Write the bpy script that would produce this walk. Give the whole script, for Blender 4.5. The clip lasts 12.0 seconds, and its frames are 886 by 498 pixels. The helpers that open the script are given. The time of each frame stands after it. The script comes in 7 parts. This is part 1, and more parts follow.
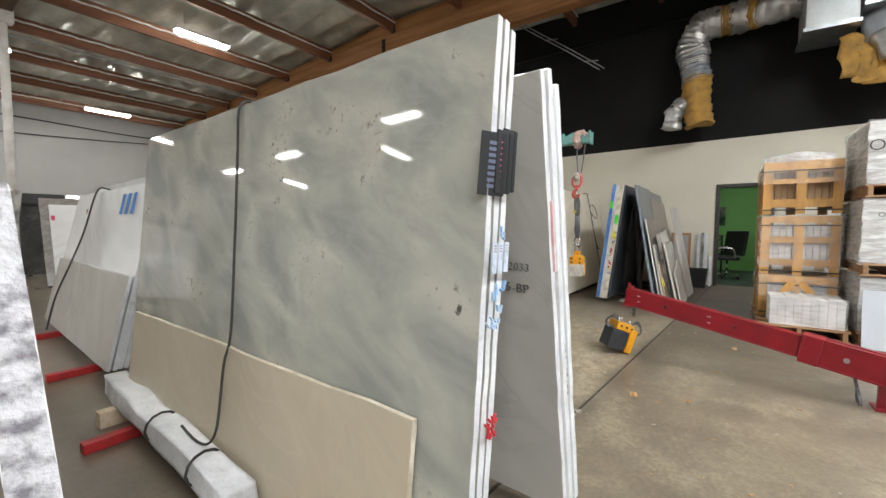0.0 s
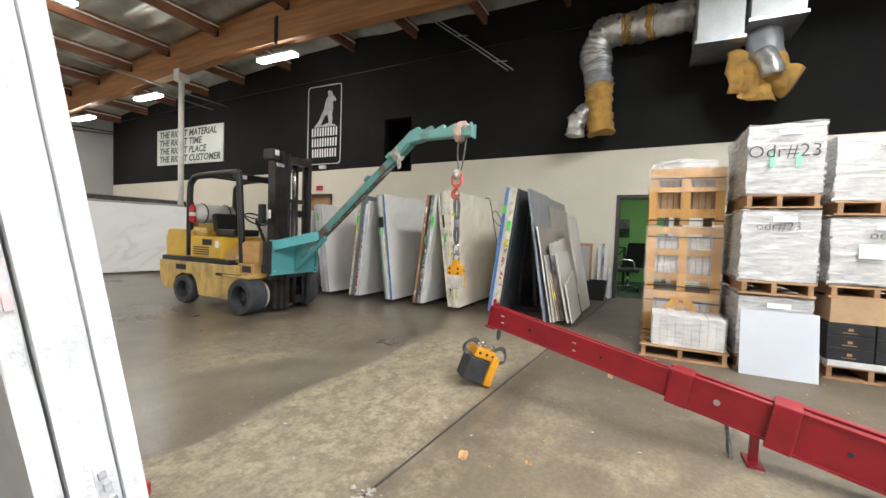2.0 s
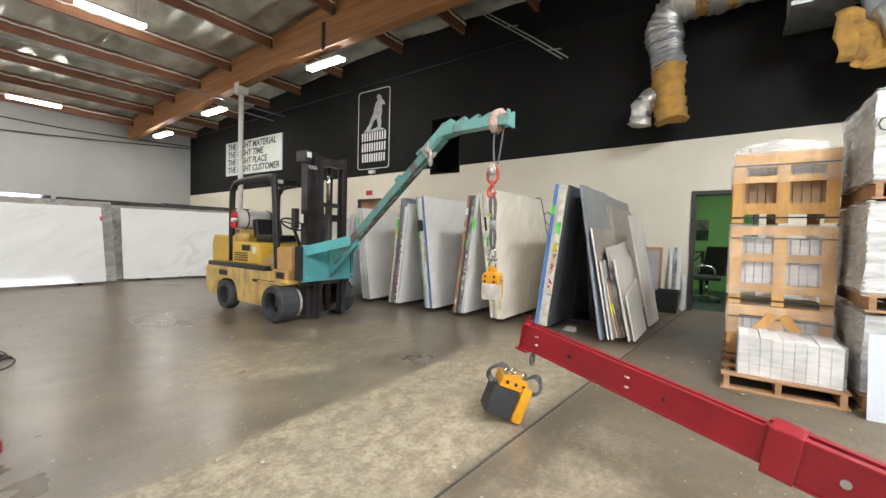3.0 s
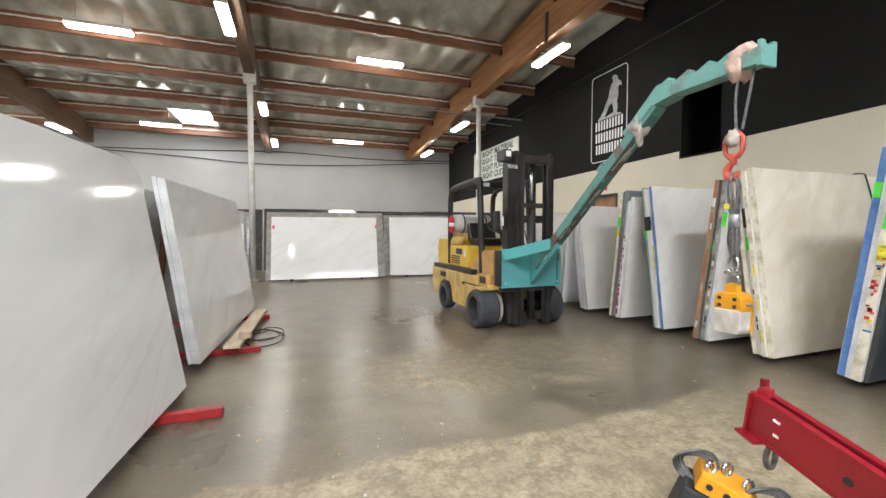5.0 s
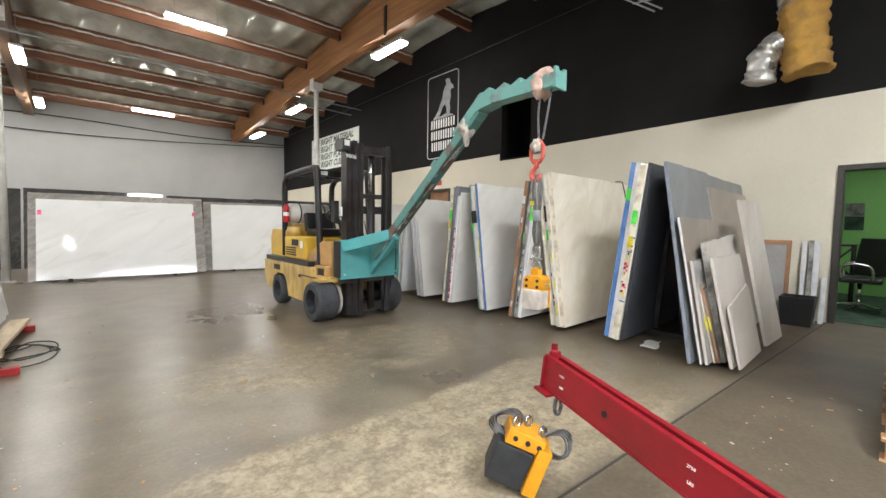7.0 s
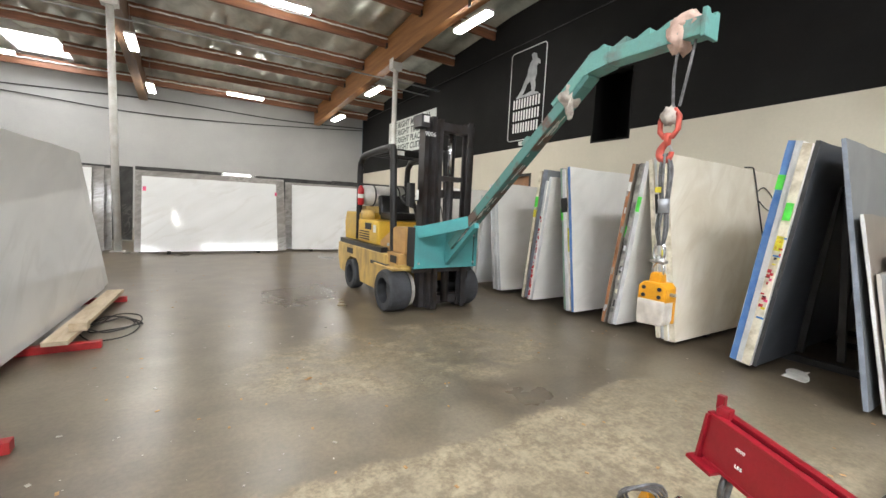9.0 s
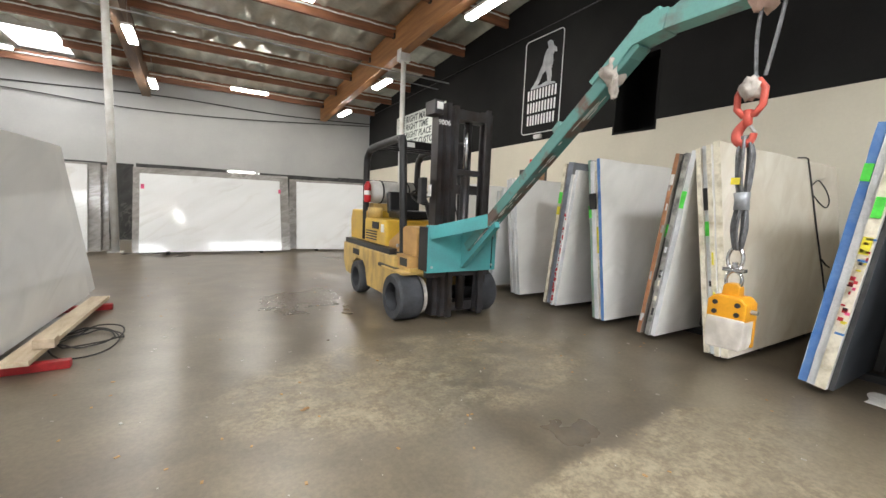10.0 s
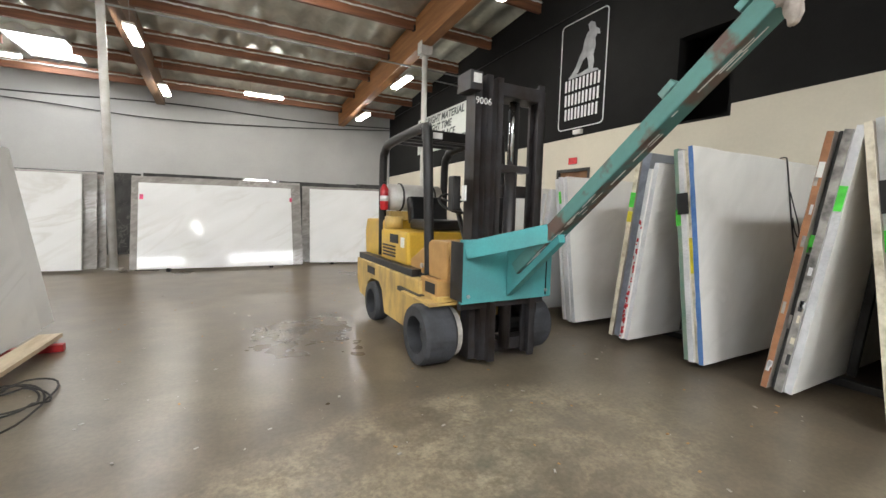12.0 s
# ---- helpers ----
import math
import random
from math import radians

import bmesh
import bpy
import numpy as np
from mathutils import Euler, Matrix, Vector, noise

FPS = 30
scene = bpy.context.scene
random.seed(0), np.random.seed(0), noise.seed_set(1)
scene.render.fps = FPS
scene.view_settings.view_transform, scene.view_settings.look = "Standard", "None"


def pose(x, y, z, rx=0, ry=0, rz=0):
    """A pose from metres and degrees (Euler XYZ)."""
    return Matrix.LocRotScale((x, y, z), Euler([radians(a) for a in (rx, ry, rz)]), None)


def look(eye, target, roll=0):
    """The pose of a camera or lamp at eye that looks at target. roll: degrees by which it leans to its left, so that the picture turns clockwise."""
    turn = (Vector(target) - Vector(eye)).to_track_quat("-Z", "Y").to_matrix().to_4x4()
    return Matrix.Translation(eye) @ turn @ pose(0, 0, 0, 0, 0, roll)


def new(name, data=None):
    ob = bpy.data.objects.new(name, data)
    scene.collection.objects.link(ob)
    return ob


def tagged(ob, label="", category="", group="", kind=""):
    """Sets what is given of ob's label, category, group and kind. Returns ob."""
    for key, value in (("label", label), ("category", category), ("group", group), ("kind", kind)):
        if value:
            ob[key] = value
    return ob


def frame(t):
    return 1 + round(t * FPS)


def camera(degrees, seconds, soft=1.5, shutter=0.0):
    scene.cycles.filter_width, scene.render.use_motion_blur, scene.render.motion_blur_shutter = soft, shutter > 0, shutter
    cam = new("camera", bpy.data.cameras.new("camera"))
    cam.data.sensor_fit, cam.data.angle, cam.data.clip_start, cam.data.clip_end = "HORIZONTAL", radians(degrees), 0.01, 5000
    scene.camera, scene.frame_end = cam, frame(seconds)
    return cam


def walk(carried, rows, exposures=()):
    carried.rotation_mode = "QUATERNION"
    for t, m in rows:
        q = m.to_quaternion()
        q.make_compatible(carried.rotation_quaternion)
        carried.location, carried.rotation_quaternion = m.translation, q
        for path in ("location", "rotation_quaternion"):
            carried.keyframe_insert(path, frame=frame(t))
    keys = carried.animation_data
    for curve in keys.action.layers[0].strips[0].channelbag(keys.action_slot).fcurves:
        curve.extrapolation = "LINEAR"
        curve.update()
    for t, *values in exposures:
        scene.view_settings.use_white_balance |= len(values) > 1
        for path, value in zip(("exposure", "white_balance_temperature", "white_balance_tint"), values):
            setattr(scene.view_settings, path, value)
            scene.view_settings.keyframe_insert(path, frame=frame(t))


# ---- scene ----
cam = camera(94.9, 12.0)
PATH = [
    (0, (0.033, 0.41, 1.275), (1.667, 1.557, 1.157), 0.1),
    (0.5, (0.315, 0.316, 1.243), (1.99, 1.402, 1.131), 0.5),
    (1, (0.58, 0.211, 1.262), (2.284, 1.254, 1.16), 1.2),
    (1.5, (0.955, 0.217, 1.245), (2.712, 1.169, 1.157), 1.7),
    (2, (1.242, 0.108, 1.238), (3.035, 0.992, 1.158), 1.9),
    (2.5, (1.551, 0.043, 1.233), (3.325, 0.965, 1.16), 1.8),
    (3, (1.868, 0.098, 1.23), (3.507, 1.243, 1.165), 1.4),
    (3.5, (2.138, 0.163, 1.24), (3.358, 1.746, 1.153), 0.5),
    (5.3, (2.797, 0.142, 1.282), (3.482, 2.019, 1.198), 0.0),
    (5.5, (2.794, 0.138, 1.281), (3.645, 1.945, 1.186), 0.2),
    (6, (2.788, 0.121, 1.273), (3.967, 1.733, 1.167), 0.9),
    (6.5, (2.786, 0.113, 1.27), (4.122, 1.598, 1.166), 0.9),
    (7, (2.787, 0.118, 1.273), (4.128, 1.597, 1.152), 0.8),
    (7.5, (2.789, 0.13, 1.275), (4.051, 1.674, 1.127), 0.8),
    (9.5, (3.127, 0.862, 1.274), (4.177, 2.552, 1.067), 2.8),
    (10, (3.208, 1.088, 1.271), (4.245, 2.785, 1.057), 2.4),
    (10.5, (3.258, 1.328, 1.286), (4.281, 3.033, 1.071), 1.6),
    (11, (3.403, 1.566, 1.276), (4.391, 3.293, 1.067), 1.0),
    (11.5, (3.533, 1.808, 1.275), (4.498, 3.549, 1.074), 0.9),
    (12, (3.655, 2.102, 1.276), (4.599, 3.855, 1.089), 1.4),
]
walk(cam, [(t, look(eye, target, roll)) for t, eye, target, roll in PATH], [(0.0, 0.08), (0.5, -0.04), (1.0, -0.06), (1.5, 0.15), (2.0, 0.36), (2.5, 0.44), (3.5, 0.58), (5.5, 0.54), (6.5, 0.58), (9.5, 0.56), (12.0, 0.53)])

# ---- world and exposure ----
world = bpy.data.worlds.new("sky")
scene.world = world
world.use_nodes = True
wn = world.node_tree
sky = wn.nodes.new("ShaderNodeTexSky")
sky.sky_type, sky.sun_disc, sky.sun_elevation, sky.sun_rotation = "NISHITA", False, radians(50), radians(200)
wn.links.new(sky.outputs[0], wn.nodes["Background"].inputs[0])
wn.nodes["Background"].inputs[1].default_value = 0.1
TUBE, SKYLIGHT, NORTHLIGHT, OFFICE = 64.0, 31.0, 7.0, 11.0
scene.view_settings.exposure = 0.72
# lamp for an unseen gate behind the starting point, assumed from low shadow lines
gate_light = bpy.data.lights.new("unseen_gate_light", "AREA")
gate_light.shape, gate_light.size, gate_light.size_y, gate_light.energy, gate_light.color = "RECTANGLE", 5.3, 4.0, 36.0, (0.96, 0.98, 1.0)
new("unseen_gate_light", gate_light).matrix_basis = pose(2.7, -7.05, 2.1, 90, 0, 0)

# ---- materials ----


def mat(name, color, rough=0.6, metal=0.0, color2=None, scale=6.0, detail=4.0, bump=0.0, bscale=40.0, contrast=(0.35, 0.65), spread=0.0, spec=0.5, stretch=(1, 1, 1), rvar=0.1, grain=(0.94, 1.05)):
    """A surface with a broad mottling between two colours, a fine grain, and relief."""
    m = bpy.data.materials.new(name)
    m.use_nodes = True
    t = m.node_tree
    b = t.nodes["Principled BSDF"]
    b.inputs["Roughness"].default_value, b.inputs["Metallic"].default_value = rough, metal
    b.inputs["Specular IOR Level"].default_value = spec
    co = t.nodes.new("ShaderNodeTexCoord")
    mp = t.nodes.new("ShaderNodeMapping")
    mp.inputs["Scale"].default_value = stretch
    t.links.new(co.outputs["Object"], mp.inputs[0])
    n = t.nodes.new("ShaderNodeTexNoise")
    n.inputs["Scale"].default_value, n.inputs["Detail"].default_value = scale, detail
    t.links.new(mp.outputs[0], n.inputs["Vector"])
    r = t.nodes.new("ShaderNodeValToRGB")
    c2 = color2 or tuple(c * 0.72 for c in color)
    r.color_ramp.elements[0].position, r.color_ramp.elements[1].position = contrast
    r.color_ramp.elements[0].color, r.color_ramp.elements[1].color = (*c2, 1), (*color, 1)
    t.links.new(n.outputs[0], r.inputs[0])
    out = r.outputs[0]
    g = t.nodes.new("ShaderNodeTexNoise")
    g.inputs["Scale"].default_value, g.inputs["Detail"].default_value = bscale, 3
    t.links.new(mp.outputs[0], g.inputs["Vector"])
    mr = t.nodes.new("ShaderNodeMapRange")
    mr.inputs["To Min"].default_value, mr.inputs["To Max"].default_value = grain
    mr.inputs["From Min"].default_value, mr.inputs["From Max"].default_value = 0.25, 0.75
    t.links.new(g.outputs[0], mr.inputs[0])
    mx = t.nodes.new("ShaderNodeMix")
    mx.data_type, mx.blend_type = "RGBA", "MULTIPLY"
    mx.inputs["Factor"].default_value = 1
    t.links.new(out, mx.inputs["A"])
    t.links.new(mr.outputs[0], mx.inputs["B"])
    out = mx.outputs["Result"]
    if spread:
        oi = t.nodes.new("ShaderNodeObjectInfo")
        hr = t.nodes.new("ShaderNodeMapRange")
        hr.inputs["To Min"].default_value, hr.inputs["To Max"].default_value = 1 - spread, 1 + spread
        t.links.new(oi.outputs["Random"], hr.inputs[0])
        m2 = t.nodes.new("ShaderNodeMix")
        m2.data_type, m2.blend_type = "RGBA", "MULTIPLY"
        m2.inputs["Factor"].default_value = 1
        t.links.new(out, m2.inputs["A"])
        t.links.new(hr.outputs[0], m2.inputs["B"])
        out = m2.outputs["Result"]
    t.links.new(out, b.inputs["Base Color"])
    rr = t.nodes.new("ShaderNodeMapRange")
    rr.inputs["To Min"].default_value, rr.inputs["To Max"].default_value = max(0.02, rough - rvar), min(1, rough + rvar)
    t.links.new(n.outputs[0], rr.inputs[0])
    t.links.new(rr.outputs[0], b.inputs["Roughness"])
    if bump:
        bp = t.nodes.new("ShaderNodeBump")
        bp.inputs["Strength"].default_value, bp.inputs["Distance"].default_value = bump, 0.01
        t.links.new(g.outputs[0], bp.inputs["Height"])
        t.links.new(bp.outputs[0], b.inputs["Normal"])
    return m


def stone(name, base, cloud, vein, rough=0.08, *rest, gloss=0.5, **more):
    m = veined(name, base, cloud, vein, rough, *rest, **more)
    m.node_tree.nodes["Principled BSDF"].inputs["Specular IOR Level"].default_value = gloss
    return m


def veined(name, base, cloud, vein, rough=0.08, vscale=1.1, vwidth=0.06, vamount=0.6, turn=35, cscale=1.6, speck=0.0, cloud_at=(0.35, 0.7), stretch=2.6):
    """Polished stone with clouds and thin drifting veins."""
    m = bpy.data.materials.new(name)
    m.use_nodes = True
    t = m.node_tree
    b = t.nodes["Principled BSDF"]
    co = t.nodes.new("ShaderNodeTexCoord")
    oi = t.nodes.new("ShaderNodeObjectInfo")
    sh = t.nodes.new("ShaderNodeVectorMath")
    sh.operation = "MULTIPLY_ADD"
    sh.inputs[1].default_value, sh.inputs[2].default_value = (17, 11, 7), (0, 0, 0)
    t.links.new(oi.outputs["Random"], sh.inputs[0])
    ad = t.nodes.new("ShaderNodeVectorMath")
    t.links.new(co.outputs["Object"], ad.inputs[0])
    t.links.new(sh.outputs[0], ad.inputs[1])
    ro = t.nodes.new("ShaderNodeMapping")
    ro.inputs["Rotation"].default_value = (radians(-turn), radians(turn), 0)
    t.links.new(ad.outputs[0], ro.inputs[0])
    mp = t.nodes.new("ShaderNodeMapping")
    mp.inputs["Scale"].default_value = (1, 1, stretch)
    t.links.new(ro.outputs[0], mp.inputs[0])
    n = t.nodes.new("ShaderNodeTexNoise")
    n.inputs["Scale"].default_value, n.inputs["Detail"].default_value, n.inputs["Distortion"].default_value = cscale, 7, 0.6
    t.links.new(mp.outputs[0], n.inputs["Vector"])
    r = t.nodes.new("ShaderNodeValToRGB")
    r.color_ramp.elements[0].position, r.color_ramp.elements[1].position = cloud_at
    r.color_ramp.elements[0].color, r.color_ramp.elements[1].color = (*cloud, 1), (*base, 1)
    t.links.new(n.outputs[0], r.inputs[0])
    v = t.nodes.new("ShaderNodeTexNoise")
    v.inputs["Scale"].default_value, v.inputs["Detail"].default_value, v.inputs["Distortion"].default_value = vscale, 8, 1.2
    t.links.new(mp.outputs[0], v.inputs["Vector"])
    ab = t.nodes.new("ShaderNodeMath")
    ab.operation = "SUBTRACT"
    ab.inputs[1].default_value = 0.5
    t.links.new(v.outputs[0], ab.inputs[0])
    a2 = t.nodes.new("ShaderNodeMath")
    a2.operation = "ABSOLUTE"
    t.links.new(ab.outputs[0], a2.inputs[0])
    vr = t.nodes.new("ShaderNodeMapRange")
    vr.inputs["From Max"].default_value, vr.inputs["To Min"].default_value, vr.inputs["To Max"].default_value = vwidth, vamount, 0
    t.links.new(a2.outputs[0], vr.inputs[0])
    pt = t.nodes.new("ShaderNodeTexNoise")
    pt.inputs["Scale"].default_value = 0.9
    t.links.new(ad.outputs[0], pt.inputs["Vector"])
    pm = t.nodes.new("ShaderNodeMapRange")
    pm.inputs["From Min"].default_value, pm.inputs["From Max"].default_value = 0.4, 0.65
    t.links.new(pt.outputs[0], pm.inputs[0])
    vm = t.nodes.new("ShaderNodeMath")
    vm.operation = "MULTIPLY"
    t.links.new(vr.outputs[0], vm.inputs[0])
    t.links.new(pm.outputs[0], vm.inputs[1])
    mx = t.nodes.new("ShaderNodeMix")
    mx.data_type = "RGBA"
    t.links.new(vm.outputs[0], mx.inputs["Factor"])
    t.links.new(r.outputs[0], mx.inputs["A"])
    mx.inputs["B"].default_value = (*vein, 1)
    out = mx.outputs["Result"]
    if speck:
        sn = t.nodes.new("ShaderNodeTexNoise")
        sn.inputs["Scale"].default_value, sn.inputs["Detail"].default_value, sn.inputs["Roughness"].default_value = 26, 6, 0.7
        t.links.new(ad.outputs[0], sn.inputs["Vector"])
        sm = t.nodes.new("ShaderNodeMapRange")
        sm.inputs["From Min"].default_value, sm.inputs["From Max"].default_value = 0.56, 0.64
        t.links.new(sn.outputs[0], sm.inputs[0])
        p2 = t.nodes.new("ShaderNodeMapRange")
        p2.inputs["From Min"].default_value, p2.inputs["From Max"].default_value, p2.inputs["To Max"].default_value = 0.57, 0.66, speck
        t.links.new(n.outputs[0], p2.inputs[0])
        s2 = t.nodes.new("ShaderNodeMath")
        s2.operation = "MULTIPLY"
        t.links.new(sm.outputs[0], s2.inputs[0])
        t.links.new(p2.outputs[0], s2.inputs[1])
        m3 = t.nodes.new("ShaderNodeMix")
        m3.data_type = "RGBA"
        t.links.new(s2.outputs[0], m3.inputs["Factor"])
        t.links.new(out, m3.inputs["A"])
        m3.inputs["B"].default_value = (0.03, 0.035, 0.03, 1)
        out = m3.outputs["Result"]
    t.links.new(out, b.inputs["Base Color"])
    b.inputs["Roughness"].default_value = rough
    return m


def glow(name, color, strength):
    m = bpy.data.materials.new(name)
    m.use_nodes = True
    b = m.node_tree.nodes["Principled BSDF"]
    b.inputs["Base Color"].default_value = (0.9, 0.9, 0.9, 1)
    b.inputs["Emission Color"].default_value, b.inputs["Emission Strength"].default_value = (*color, 1), strength
    return m


def film(name, tint=(0.9, 0.9, 0.9), amount=0.35, rough=0.2):
    """Clear wrapping film: mostly see-through, with a crinkled gloss."""
    m = bpy.data.materials.new(name)
    m.use_nodes = True
    t = m.node_tree
    b = t.nodes["Principled BSDF"]
    b.inputs["Base Color"].default_value, b.inputs["Roughness"].default_value = (*tint, 1), rough
    n = t.nodes.new("ShaderNodeTexNoise")
    n.inputs["Scale"].default_value, n.inputs["Detail"].default_value = 9, 6
    co = t.nodes.new("ShaderNodeTexCoord")
    mp = t.nodes.new("ShaderNodeMapping")
    mp.inputs["Scale"].default_value = (0.5, 0.5, 3.5)
    t.links.new(co.outputs["Object"], mp.inputs[0])
    t.links.new(mp.outputs[0], n.inputs["Vector"])
    mr = t.nodes.new("ShaderNodeMapRange")
    mr.inputs["From Min"].default_value, mr.inputs["From Max"].default_value = 0.4, 0.7
    mr.inputs["To Min"].default_value, mr.inputs["To Max"].default_value = amount * 0.5, min(1, amount * 1.7)
    t.links.new(n.outputs[0], mr.inputs[0])
    t.links.new(mr.outputs[0], b.inputs["Alpha"])
    bp = t.nodes.new("ShaderNodeBump")
    bp.inputs["Strength"].default_value, bp.inputs["Distance"].default_value = 0.6, 0.03
    t.links.new(n.outputs[0], bp.inputs["Height"])
    t.links.new(bp.outputs[0], b.inputs["Normal"])
    return m


M = {}


def concrete_floor(name, edge, slope, start):
    """Sealed brown-grey concrete: cloudy at three sizes, scuffed and stained, with a paler flaked bay between a saw-cut
    joint (y = start + slope * x) and a pour line (y = edge); shade is painted in towards the office and the east wall.
    """
    m = bpy.data.materials.new(name)
    m.use_nodes = True
    t = m.node_tree
    b = t.nodes["Principled BSDF"]
    co = t.nodes.new("ShaderNodeTexCoord")
    sep = t.nodes.new("ShaderNodeSeparateXYZ")
    t.links.new(co.outputs["Object"], sep.inputs[0])
    X, Y = sep.outputs[0], sep.outputs[1]

    def clouds(scale, detail=6.0, rough=0.55, stretch=None, warp=0.0):
        n = t.nodes.new("ShaderNodeTexNoise")
        n.inputs["Scale"].default_value, n.inputs["Detail"].default_value = scale, detail
        n.inputs["Roughness"].default_value, n.inputs["Distortion"].default_value = rough, warp
        if stretch:
            mp = t.nodes.new("ShaderNodeMapping")
            mp.inputs["Scale"].default_value, mp.inputs["Rotation"].default_value = stretch, (0, 0, radians(25))
            t.links.new(co.outputs["Object"], mp.inputs[0])
            t.links.new(mp.outputs[0], n.inputs["Vector"])
        else:
            t.links.new(co.outputs["Object"], n.inputs["Vector"])
        return n.outputs[0]

    def ranged(sock, a, b2, lo=0.0, hi=1.0):
        r = t.nodes.new("ShaderNodeMapRange")
        r.interpolation_type = "SMOOTHSTEP"
        for key, v in zip(("From Min", "From Max", "To Min", "To Max"), (a, b2, lo, hi)):
            r.inputs[key].default_value = v
        t.links.new(sock, r.inputs[0])
        return r.outputs[0]

    def op(kind, *given):
        o = t.nodes.new("ShaderNodeMath")
        o.operation = kind
        for k, v in enumerate(given):
            if isinstance(v, float):
                o.inputs[k].default_value = v
            else:
                t.links.new(v, o.inputs[k])
        return o.outputs[0]

    def blend(fac, a, b2, kind="MIX"):
        x = t.nodes.new("ShaderNodeMix")
        x.data_type, x.blend_type = "RGBA", kind
        for key, v in (("Factor", fac), ("A", a), ("B", b2)):
            if isinstance(v, tuple):
                x.inputs[key].default_value = (*v, 1)
            elif isinstance(v, float):
                x.inputs[key].default_value = v
            else:
                t.links.new(v, x.inputs[key])
        return x.outputs["Result"]

    broad, middle, fine = clouds(0.55, 5), clouds(2.6, 6, 0.55), clouds(34.0, 4, 0.7)
    flake = clouds(2.3, 11, 0.66, warp=0.5)
    # sealed concrete
    col = blend(ranged(broad, 0.35, 0.65), (0.125, 0.1, 0.072), (0.178, 0.146, 0.105))
    col = blend(ranged(middle, 0.36, 0.66), blend(1.0, col, (0.84, 0.83, 0.82), "MULTIPLY"), blend(1.0, col, (1.12, 1.11, 1.08), "MULTIPLY"))
    # darker concrete south of the joint, shade painted in towards office and east wall
    cross = op("SUBTRACT", Y, op("MULTIPLY_ADD", X, slope, start))
    floor_shade = op("MAXIMUM", op("MULTIPLY", ranged(cross, 0.03, -0.03), ranged(X, 4.0, 5.4, 0.0, 1.0)), ranged(op("ADD", X, op("MULTIPLY", broad, 0.8)), 6.7, 7.9))
    col = blend(floor_shade, col, blend(1.0, col, (0.62, 0.6, 0.58), "MULTIPLY"))
    # the paler bay, its finish flaked off in patches
    wob = op("MULTIPLY", op("SUBTRACT", middle, 0.5), 0.55)
    inside = op("MULTIPLY", ranged(op("ADD", Y, wob), edge + 0.05, edge - 0.05), ranged(op("ADD", cross, op("MULTIPLY", wob, 0.5)), -0.08, 0.16, 0.1, 1.0))
    inside = op("MULTIPLY", inside, op("MULTIPLY", ranged(op("ADD", X, op("MULTIPLY", wob, 4.0)), 6.9, 5.1), ranged(X, 0.9, 2.2, 0.35, 1.0)))
    bay = op("MULTIPLY", inside, ranged(flake, 0.34, 0.64, 0.5, 1.0))
    dx, dy = op("DIVIDE", op("SUBTRACT", X, 4.75), 1.7), op("DIVIDE", op("SUBTRACT", Y, 3.7), 0.9)
    far = op("SUBTRACT", 1.0, op("ADD", op("MULTIPLY", dx, dx), op("MULTIPLY", dy, dy)))
    spread_patch = op("MULTIPLY", ranged(far, 0.0, 0.55), ranged(flake, 0.38, 0.62, 0.1, 0.8))
    south = op("MULTIPLY", ranged(cross, 0.0, -0.15), op("MULTIPLY", ranged(flake, 0.44, 0.66, 0.1, 0.55), ranged(X, 5.4, 4.0)))
    worn = op("MAXIMUM", bay, op("MAXIMUM", spread_patch, south))
    grit = clouds(8.5, 9, 0.68)
    pale = blend(ranged(grit, 0.36, 0.64), (0.225, 0.182, 0.126), (0.39, 0.325, 0.228))
    col = blend(worn, col, pale)
    # fine grain
    tint = t.nodes.new("ShaderNodeCombineColor")
    for k in range(3):
        t.links.new(ranged(fine, 0.25, 0.75, 0.84, 1.14), tint.inputs[k])
    col = blend(1.0, col, tint.outputs[0], "MULTIPLY")
    t.links.new(col, b.inputs["Base Color"])
    gloss = op("ADD", ranged(broad, 0.3, 0.7, 0.27, 0.33), op("MULTIPLY", op("MAXIMUM", worn, floor_shade), 0.2))
    t.links.new(gloss, b.inputs["Roughness"])
    t.links.new(op("SUBTRACT", 0.7, op("MULTIPLY", op("MAXIMUM", worn, floor_shade), 0.4)), b.inputs["Specular IOR Level"])
    return m


M["floor"] = concrete_floor("sealed_concrete", 2.36, -0.073, 1.425)
M["yard"] = mat("yard_concrete", (0.36, 0.34, 0.31), 0.85, 0, (0.28, 0.265, 0.24), 0.6, 7, 0.2, 30)
M["joint"] = mat("floor_joint_dark", (0.06, 0.052, 0.045), 0.8, bscale=30)
M["cream"] = mat("cream_wall_paint", (0.66, 0.61, 0.5), 0.75, 0, (0.6, 0.555, 0.455), 0.8, 7, 0.02, 25, grain=(0.975, 1.02))
M["black"] = mat("black_wall_paint", (0.0165, 0.016, 0.0157), 0.85, 0, (0.0128, 0.0124, 0.0122), 1.5, 6, 0.1, 30, spec=0.12)
M["white_wall"] = mat("white_wall_paint", (0.39, 0.39, 0.38), 0.8, 0, (0.345, 0.345, 0.338), 0.7, 7, 0.02, 20, grain=(0.98, 1.02))
M["glulam"] = mat("glulam_timber", (0.42, 0.2, 0.075), 0.55, 0, (0.27, 0.115, 0.04), 2.0, 6, 0.2, 30, stretch=(4, 0.4, 6))
# darker brown for the two western beams
M["glulam_dark"] = mat("dark_brown_glulam_timber", (0.17, 0.095, 0.048), 0.6, 0, (0.1, 0.055, 0.03), 2.0, 6, 0.2, 30, stretch=(4, 0.4, 6))
